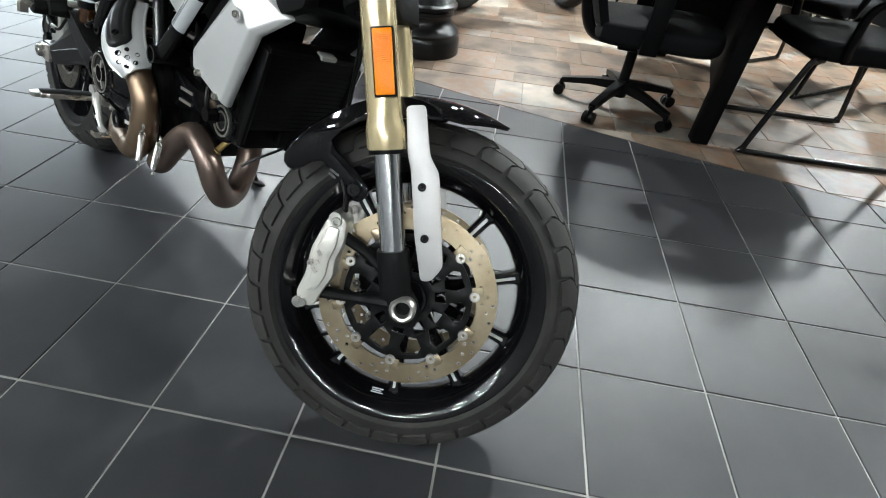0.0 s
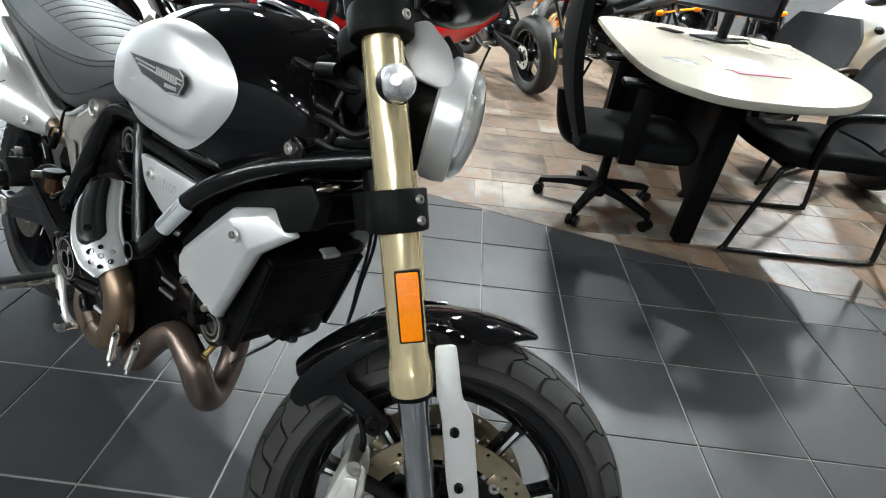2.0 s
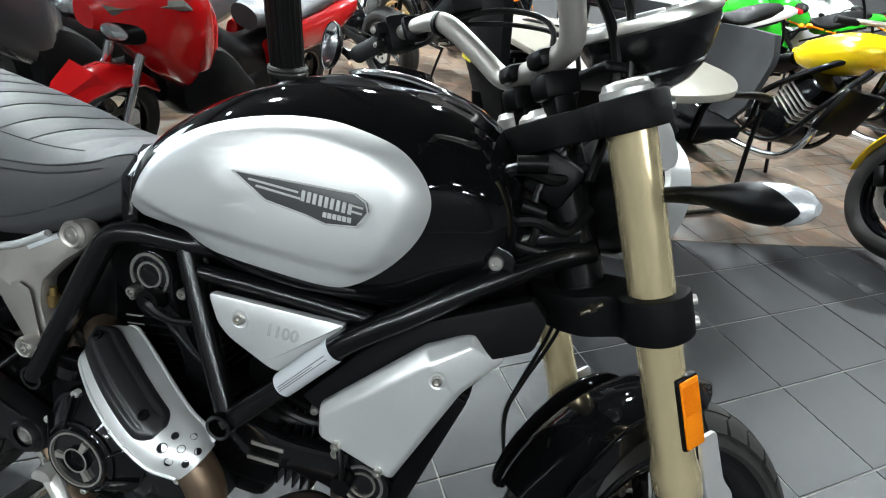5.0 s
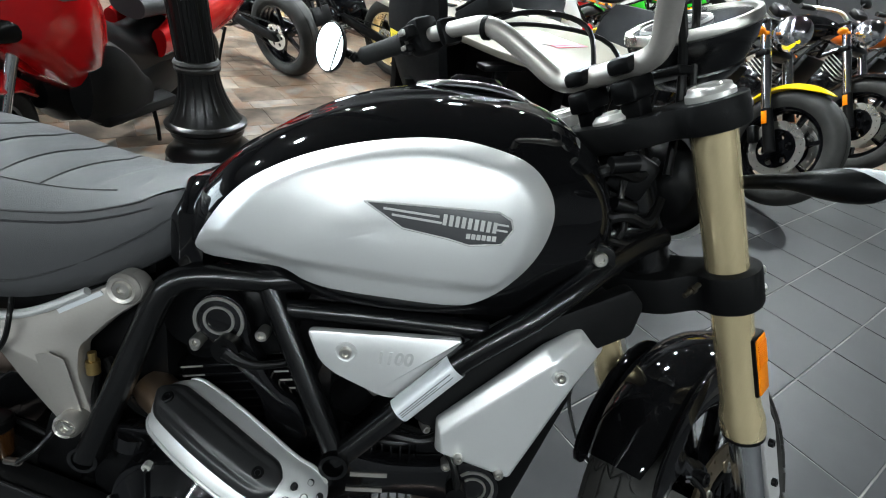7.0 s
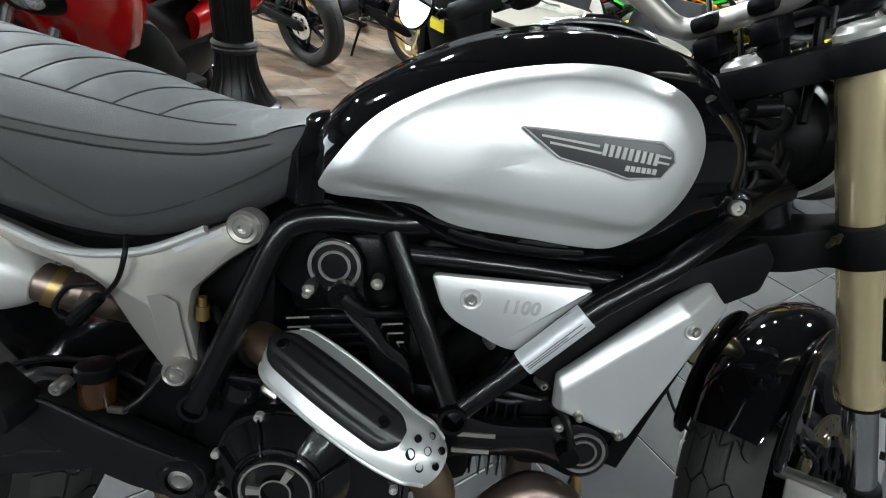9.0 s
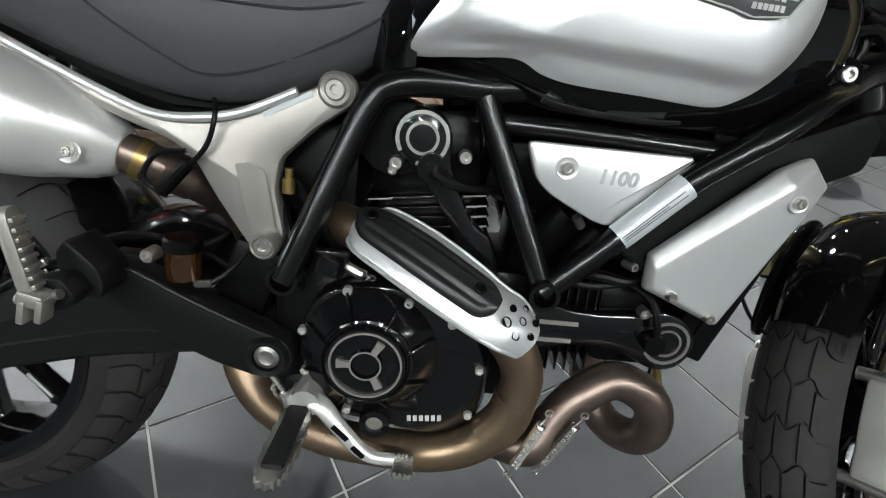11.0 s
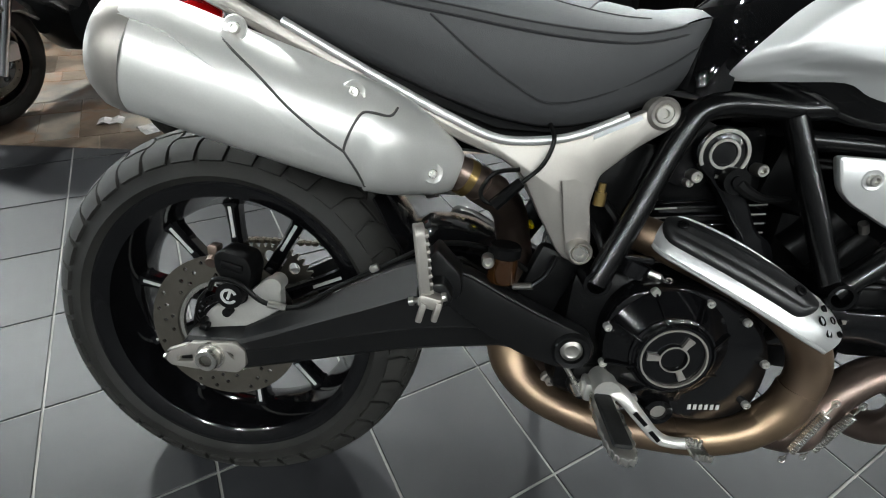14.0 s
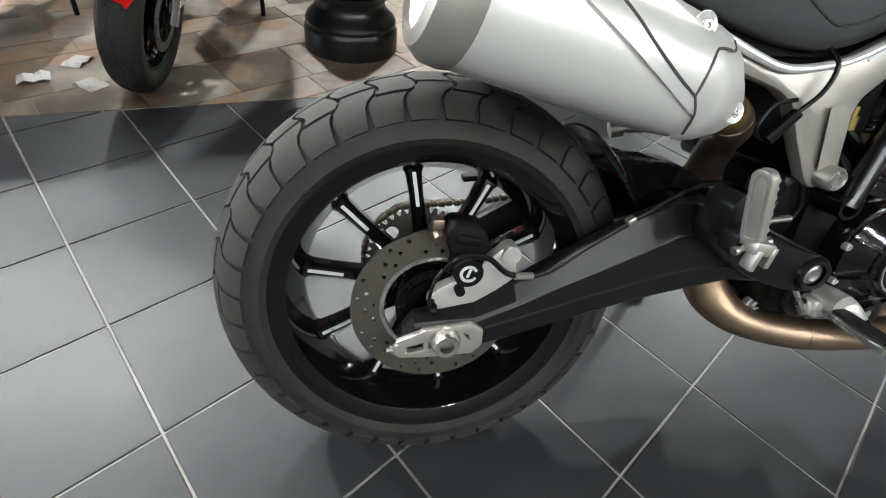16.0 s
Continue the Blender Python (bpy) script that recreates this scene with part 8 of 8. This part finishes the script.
    if style == "sport":
        part("fairing", blob(dense([(0.62, 0.30, 0.62, 0.14), (0.78, 0.28, 0.76, 0.19), (0.96, 0.34, 0.90, 0.21), (1.14, 0.52, 1.0, 0.19), (1.30, 0.68, 0.98, 0.13), (1.42, 0.76, 0.88, 0.05)])), tank, bk)
        part("windscreen", blob(dense([(0.98, 0.96, 1.02, 0.05), (1.06, 0.98, 1.14, 0.11), (1.20, 0.94, 1.06, 0.12), (1.30, 0.92, 0.96, 0.06)])), SCREEN, bk)
        part("fairing_vent", join(box((0.20, 0.44, 0.05), (0.92, 0, 0.50), 0.02, (0, -25, 0)), box((0.12, 0.44, 0.04), (0.98, 0, 0.64), 0.015, (0, -25, 0))), BLACK, bk)
    return bk


def blob2(at, r, n=14):
    bm = bmesh.new()
    bmesh.ops.create_uvsphere(bm, u_segments=n + 4, v_segments=n, radius=1)
    bm.transform(Matrix.Translation(at) @ Matrix.Diagonal((*r, 1)))
    return bm


def scooter(m, label, paint, fender, rim=RIM, lean=-15, steer=4, side=None, group="display scooters"):
    """A maxi scooter seen from the front: apron with two lamps, tunnel, side panels and seat."""
    sc = thing("display_scooter", m @ Matrix.Rotation(radians(lean), 4, "X"), label, "scooter", group)
    head = Matrix.Translation((1.30, 0, 0.78)) @ Matrix.Rotation(radians(-26), 4, "Y") @ Matrix.Rotation(radians(steer), 4, "Z")
    low = -(0.78 - 0.265) / math.cos(radians(26))
    plain_wheel(sc, Matrix.Translation((0, 0, 0.255)), 0.255, 0.072, 0.165, rim, 5, "rear_wheel", 0.0)
    fw = Matrix.Translation((1.41, 0, 0.262)) @ Matrix.Rotation(radians(steer), 4, "Z")
    w = plain_wheel(sc, fw, 0.262, 0.062, 0.175, rim, 5, "front_wheel", 0.11)
    part("tread", tread(0.264, 0.062, 0.052, 20, 0.005), RUBBER, w, "blocky tread", fw)
    for s in (-1, 1):
        part("fork_leg", rod((1.415, 0.085 * s, 0.25), (1.30, 0.085 * s, 0.62), 0.019, 14), CHROME, sc)
        part("caliper", box((0.06, 0.03, 0.07), (1.36, 0.085 * s, 0.33), 0.01), BRIGHT_CAST, sc)
    part("front_mudguard", loft([[(1.41 + (0.285 + (0.02 if abs(v) < 0.5 else 0)) * math.cos(t), w_ * v, 0.262 + (0.290 - 0.05 * abs(v) ** 2.5) * math.sin(t)) for v in (-1, -0.8, -0.45, 0, 0.45, 0.8, 1)] + [(1.41 + 0.275 * math.cos(t), w_ * v * 0.97, 0.262 + (0.280 - 0.05 * abs(v) ** 2.5) * math.sin(t)) for v in (1, 0.8, 0.45, 0, -0.45, -0.8, -1)] for t, w_ in ((radians(x), wv) for x, wv in ((28, 0.055), (45, 0.085), (65, 0.098), (90, 0.100), (115, 0.095), (140, 0.07)))]), fender, sc, "painted front mudguard")
    part("mudguard_beak", loft([[(1.50, -0.07, 0.56), (1.50, 0.07, 0.56), (1.44, 0.09, 0.48), (1.44, -0.09, 0.48)], [(1.60, -0.05, 0.49), (1.60, 0.05, 0.49), (1.58, 0.06, 0.45), (1.58, -0.06, 0.45)], [(1.65, -0.012, 0.45), (1.65, 0.012, 0.45), (1.64, 0.014, 0.44), (1.64, -0.014, 0.44)]]), fender, sc)
    apron = part("front_apron", blob(dense([(0.98, 0.40, 0.88, 0.20), (1.06, 0.40, 0.98, 0.235), (1.18, 0.48, 1.00, 0.235), (1.30, 0.60, 0.97, 0.20), (1.40, 0.68, 0.90, 0.13), (1.47, 0.72, 0.82, 0.05)]), 24, 2.8), paint, sc, "painted front apron")
    for s in (-1, 1):
        hl = part("headlight", blob(dense([(1.25, 0.70, 0.80, 0.05), (1.34, 0.69, 0.80, 0.065), (1.42, 0.70, 0.78, 0.055), (1.47, 0.72, 0.76, 0.03)]), 16), BLACK, sc, "clear headlight in a dark surround", Matrix.Translation((0.0, 0.105 * s, -0.005)))
        part("headlight_lens", blob2((1.440, 0.115 * s, 0.745), (0.040, 0.055, 0.028)), LENS, hl, "clear lens")
        part("lamp_bowl", blob2((1.430, 0.115 * s, 0.745), (0.035, 0.045, 0.022)), REFLECTOR, hl, "")
        part("apron_trim", loft([[(1.44, s * 0.05, 0.83), (1.45, s * 0.10, 0.82), (1.43, s * 0.10, 0.80), (1.42, s * 0.05, 0.81)], [(1.22, s * 0.235, 0.90), (1.22, s * 0.245, 0.88), (1.18, s * 0.245, 0.86), (1.18, s * 0.235, 0.87)]]), PEWTER, sc, "silver grey trim")
        part("leg_panel", blob(dense([(0.72, 0.28, 0.44, 0.05), (0.86, 0.24, 0.58, 0.06), (1.00, 0.26, 0.66, 0.06), (1.12, 0.34, 0.60, 0.05)]), 16), side or BLACK_MATT, sc, "dark side panel", Matrix.Translation((0, 0.185 * s, 0)))
        part("foot_board", box((0.52, 0.13, 0.06), (0.78, 0.175 * s, 0.29), 0.02, (0, -4, 0)), BLACK_MATT, sc)
        part("side_panel", blob(dense([(-0.34, 0.66, 0.78, 0.03), (-0.15, 0.56, 0.76, 0.055), (0.10, 0.50, 0.72, 0.065), (0.34, 0.48, 0.68, 0.06), (0.52, 0.46, 0.60, 0.04)]), 16), paint, sc, "painted tail panel", Matrix.Translation((0, 0.125 * s, 0)))
        part("mirror_stalk", tube([(1.10, 0.22 * s, 0.98), (1.08, 0.30 * s, 1.08), (1.04, 0.36 * s, 1.12)], 0.007, 8), BLACK, sc)
        part("mirror_shell", blob2((1.03, 0.38 * s, 1.13), (0.02, 0.075, 0.045)), BLACK, sc)
    part("tunnel", blob(dense([(0.36, 0.26, 0.62, 0.13), (0.60, 0.26, 0.58, 0.13), (0.86, 0.28, 0.70, 0.14), (1.02, 0.30, 0.86, 0.16)]), 20), BLACK, sc)
    part("belly", blob(dense([(0.10, 0.22, 0.50, 0.10), (0.40, 0.16, 0.50, 0.15), (0.80, 0.17, 0.46, 0.16), (1.06, 0.24, 0.50, 0.12), (1.14, 0.32, 0.46, 0.06)]), 20), BLACK, sc)
    part("seat", blob(dense([(-0.30, 0.80, 0.86, 0.08), (-0.10, 0.72, 0.86, 0.13), (0.12, 0.68, 0.82, 0.15), (0.30, 0.66, 0.76, 0.155), (0.46, 0.64, 0.76, 0.13), (0.58, 0.62, 0.74, 0.09)]), 20), LEATHER, sc, "dark grey seat")
    part("windscreen", loft([[(1.28, -0.13, 0.97), (1.30, 0, 0.98), (1.28, 0.13, 0.97), (1.27, 0.13, 0.965), (1.29, 0, 0.975), (1.27, -0.13, 0.965)], [(1.14, -0.15, 1.20), (1.17, 0, 1.22), (1.14, 0.15, 1.20), (1.13, 0.15, 1.20), (1.16, 0, 1.22), (1.13, -0.15, 1.20)]]), SCREEN, sc, "smoked windscreen")
    part("handlebar", tube([(0.98, 0.36, 1.02), (1.06, 0.20, 1.02), (1.10, 0.0, 1.00), (1.06, -0.20, 1.02), (0.98, -0.36, 1.02)], 0.014, 10), BLACK, sc)
    part("tail_lamp", blob2((-0.36, 0, 0.75), (0.03, 0.09, 0.03)), TAIL_RED, sc)
    part("exhaust", tube([(0.40, -0.12, 0.22), (0.20, -0.17, 0.24), (-0.05, -0.19, 0.30), (-0.30, -0.20, 0.38)], [0.02, 0.03, 0.055, 0.05], 14), BLACK, sc)
    part("exhaust_shield", plate(rounded([(-0.24, 0.34), (-0.06, 0.28), (0.04, 0.28), (0.02, 0.33), (-0.22, 0.41)], 0.02), -0.256, 0.008, 0.002), CAST, sc)
    part("side_stand", tube([(0.60, 0.14, 0.26), (0.62, 0.20, 0.12), (0.64, 0.24, -0.058)], 0.011, 8), BLACK, sc)
    part("stand_foot", tube([(0.62, 0.235, -0.055), (0.66, 0.29, -0.070), (0.74, 0.29, -0.070), (0.75, 0.25, -0.060), (0.66, 0.235, -0.055)], 0.006, 6), BLACK, sc)
    return sc


def parked(x0, y0, x1, y1):
    """Rear contact and the way to the front contact."""
    return Matrix.Translation((x0, y0, 0.006)) @ Matrix.Rotation(math.atan2(y1 - y0, x1 - x0), 4, "Z")


scooter(parked(-0.47, 2.86, -0.75, 1.47), "red maxi scooter with black panels on its side stand", RED, RED)
scooter(parked(-1.24, 2.80, -1.53, 1.41), "black maxi scooter with a pewter mudguard on its side stand", GREY_PAINT, PEWTER)
street_bike(parked(0.04, 3.72, -1.15, 4.55), "black naked motorcycle seen from behind on its side stand", GREY_PAINT, RIM, None)
street_bike(parked(0.88, 4.02, -0.15, 4.95), "black naked motorcycle with gold rims on its side stand", GLOSS_BLACK, GOLD, None)
street_bike(parked(0.98, 4.75, 1.05, 6.2), "dark blue motorcycle with a red tail lamp behind the desk", BLUE, RIM, None)
street_bike(parked(1.62, 4.85, 1.62, 6.3), "black motorcycle with a red tail lamp behind the desk", GLOSS_BLACK, RIM, None)
street_bike(parked(3.15, 5.00, 1.88, 4.40), "white sports motorcycle standing beyond the chairs", WHITE_PAINT, RIM, WHITE_PAINT, style="sport")
street_bike(parked(4.3, 5.75, 3.0, 5.4), "green sports motorcycle in the back row", GREEN, RIM, GREEN, style="sport")
street_bike(parked(2.45, 3.45, 2.96, 2.12), "yellow cruiser with black wheels and chrome forks on its stand", YELLOW, RIM, YELLOW, style="cruiser", steer=-4)
street_bike(parked(3.52, 4.10, 4.02, 2.76), "black cruiser with chrome forks beside the yellow one", GLOSS_BLACK, RIM, GLOSS_BLACK, style="cruiser", steer=-4)
street_bike(parked(4.45, 4.46, 4.95, 3.12), "orange and black motorcycle in a row of cruisers", ORANGE_PAINT, RIM, BLACK, style="cruiser", steer=-4)
street_bike(parked(5.45, 4.76, 5.95, 3.42), "black motorcycle at the end of the row", GLOSS_BLACK, RIM, BLACK, style="cruiser", steer=-4)
street_bike(parked(-2.3, 4.6, -3.3, 5.5), "dark motorcycle in the back row", GREY_PAINT, RIM, None)
street_bike(parked(-2.05, 2.75, -2.35, 1.35), "dark motorcycle at the end of the scooter row", GLOSS_BLACK, RIM, BLACK)
street_bike(parked(2.35, 6.9, 2.30, 5.5), "black motorcycle standing in the back row", GLOSS_BLACK, RIM, BLACK, style="naked")
street_bike(parked(3.15, 7.2, 3.25, 5.8), "red motorcycle standing in the back row", RED, RIM, RED, style="sport")
street_bike(parked(5.3, 6.9, 4.1, 6.5), "white motorcycle standing in the back row", WHITE_PAINT, RIM, WHITE_PAINT, style="sport")
street_bike(parked(0.2, 6.9, 0.25, 5.5), "black motorcycle standing in the back row", GREY_PAINT, RIM, BLACK, style="naked")
street_bike(parked(-0.9, 6.9, -0.8, 5.5), "red motorcycle standing in the back row", RED, RIM, RED, style="sport")
# ---- floor ----
PITCH, ANGLE = 0.302, 29.24
GRID = Matrix.Translation((1.1647, -0.3570, 0)) @ Matrix.Rotation(radians(ANGLE), 4, "Z")


def edge_y(x):
    """The curved line where the dark tiles meet the slate ones."""
    return 1.395 + 0.150 * x + 0.0262 * x * x


floor = solo("floor", box((X1 - X0 + 0.4, Y1 - Y0 + 0.4, 0.2), ((X0 + X1) / 2, (Y0 + Y1) / 2, -0.1035)), GROUT, "tiled showroom floor, charcoal squares meeting brown slate", "floor", kind="structure")


def clipped(poly, below, gap=0.002):
    """The part of a convex outline on one side of the curved line."""
    cx = sum(p.x for p in poly) / len(poly)
    slope = 0.150 + 0.0524 * cx
    n = Vector((slope, -1)).normalized() * (1 if below else -1)
    c = Vector((cx, edge_y(cx)))
    out = []
    for a, b in zip(poly, poly[1:] + poly[:1]):
        da, db = (a - c).dot(n) - gap, (b - c).dot(n) - gap
        if da >= 0:
            out.append(a)
        if da * db < 0:
            out.append(a + (b - a) * (da / (da - db)))
    return out


def slab(poly, thick=0.006, bevel=0.0012, lift=0.0):
    """A flat tile with a narrow chamfer, its top at the floor's level."""
    c = sum(poly, Vector((0, 0))) / len(poly)
    inner = [p + (c - p).normalized() * bevel * 1.4 for p in poly]
    n = len(poly)
    verts = [(*p, -thick) for p in poly] + [(*p, lift - bevel) for p in poly] + [(*p, lift) for p in inner]
    faces = [tuple(range(2 * n, 3 * n))]
    for k in range(n):
        j = (k + 1) % n
        faces += [(k, j, n + j, n + k), (n + k, n + j, 2 * n + j, 2 * n + k)]
    return verts, faces


def area(poly):
    return 0.5 * abs(sum(a.x * b.y - b.x * a.y for a, b in zip(poly, poly[1:] + poly[:1])))


rest = {"dark": ([], []), "slate": ([], [])}
whole = {}


def lay(poly, origin, kind, near, material, key=None):
    if len(poly) < 3 or area(poly) < 2e-4:
        return
    if sum((poly[i] - poly[i - 1]).cross(poly[(i + 1) % len(poly)] - poly[i]) for i in range(len(poly))) < 0:
        poly = poly[::-1]
    if near:
        if key and key in whole:
            me = whole[key]
        else:
            v, f = slab([p - origin for p in poly], lift=random.uniform(-0.0003, 0.0003) if not key else 0.0)
            me = bpy.data.meshes.new("tile")
            me.from_pydata(v, [], f)
            me.materials.append(material)
            if key:
                whole[key] = me
        ob = new("tile", me)
        ob.location = (*origin, 0)
        ob.parent = floor
    else:
        v, f = slab(poly)
        vs, fs = rest[kind]
        n = len(vs)
        vs.extend(v)
        fs.extend(tuple(i + n for i in q) for q in f)


G_ = 0.0026
for i in range(-24, 26):
    for j in range(-24, 26):
        cell = [(GRID @ Vector(((i + a) * PITCH + (G_ if a == 0 else -G_), (j + b) * PITCH + (G_ if b == 0 else -G_), 0))).to_2d() for a, b in ((0, 0), (1, 0), (1, 1), (0, 1))]
        mid = sum(cell, Vector((0, 0))) / 4
        if not (X0 < mid.x < X1 and Y0 < mid.y < Y1):
            continue
        far = mid.y - edge_y(mid.x)
        if far > 0.35:
            continue
        cut = far > -0.25
        poly = clipped(cell, True) if cut else cell
        near = -1.75 < mid.x < 3.1 and mid.y > -0.75
        lay(poly, mid, "dark", near, TILE, None if cut and len(poly) != 4 or cut else "dark")

# brown mortar under the slate
strips = [X0 + (X1 - X0) * k / 60 for k in range(61)]
me = bpy.data.meshes.new("mortar_bed")
me.from_pydata([(x, y, -0.0028) for x in strips for y in (edge_y(x), Y1)], [], [(2 * k, 2 * k + 2, 2 * k + 3, 2 * k + 1) for k in range(60)])
me.materials.append(BROWN_GROUT)
new("mortar_bed", me).parent = floor

# slate: rows of mixed lengths
GR = GRID @ Matrix.Translation((0.06, 0.10, 0))
row, v = 0, -14.0 * PITCH
rng = random.Random(4)
while v < 26 * PITCH:
    h = (0.30, 0.15, 0.30, 0.30, 0.15)[row % 5]
    u = -26.0 * PITCH + rng.random() * 0.3
    while u < 26 * PITCH:
        w = rng.choice((0.30, 0.30, 0.15, 0.45))
        cell = [(GR @ Vector((u + a, v + b, 0))).to_2d() for a, b in ((0.002, 0.002), (w - 0.002, 0.002), (w - 0.002, h - 0.002), (0.002, h - 0.002))]
        mid = sum(cell, Vector((0, 0))) / 4
        u += w
        far = mid.y - edge_y(mid.x)
        if far < -0.35 or not (X0 < mid.x < X1 and Y0 < mid.y < Y1):
            continue
        poly = clipped(cell, False) if far < 0.4 else cell
        near = -1.9 < mid.x < 2.7 and mid.y < 3.4
        lay(poly, mid, "slate", near, SLATE)
    v += h
    row += 1
for kind, material in (("dark", TILE), ("slate", SLATE)):
    me = bpy.data.meshes.new("tiles")
    me.from_pydata(rest[kind][0], [], rest[kind][1])
    me.materials.append(material)
    ob = new("tiles", me)
    ob.parent = floor
    ob["kind"] = "stuff"
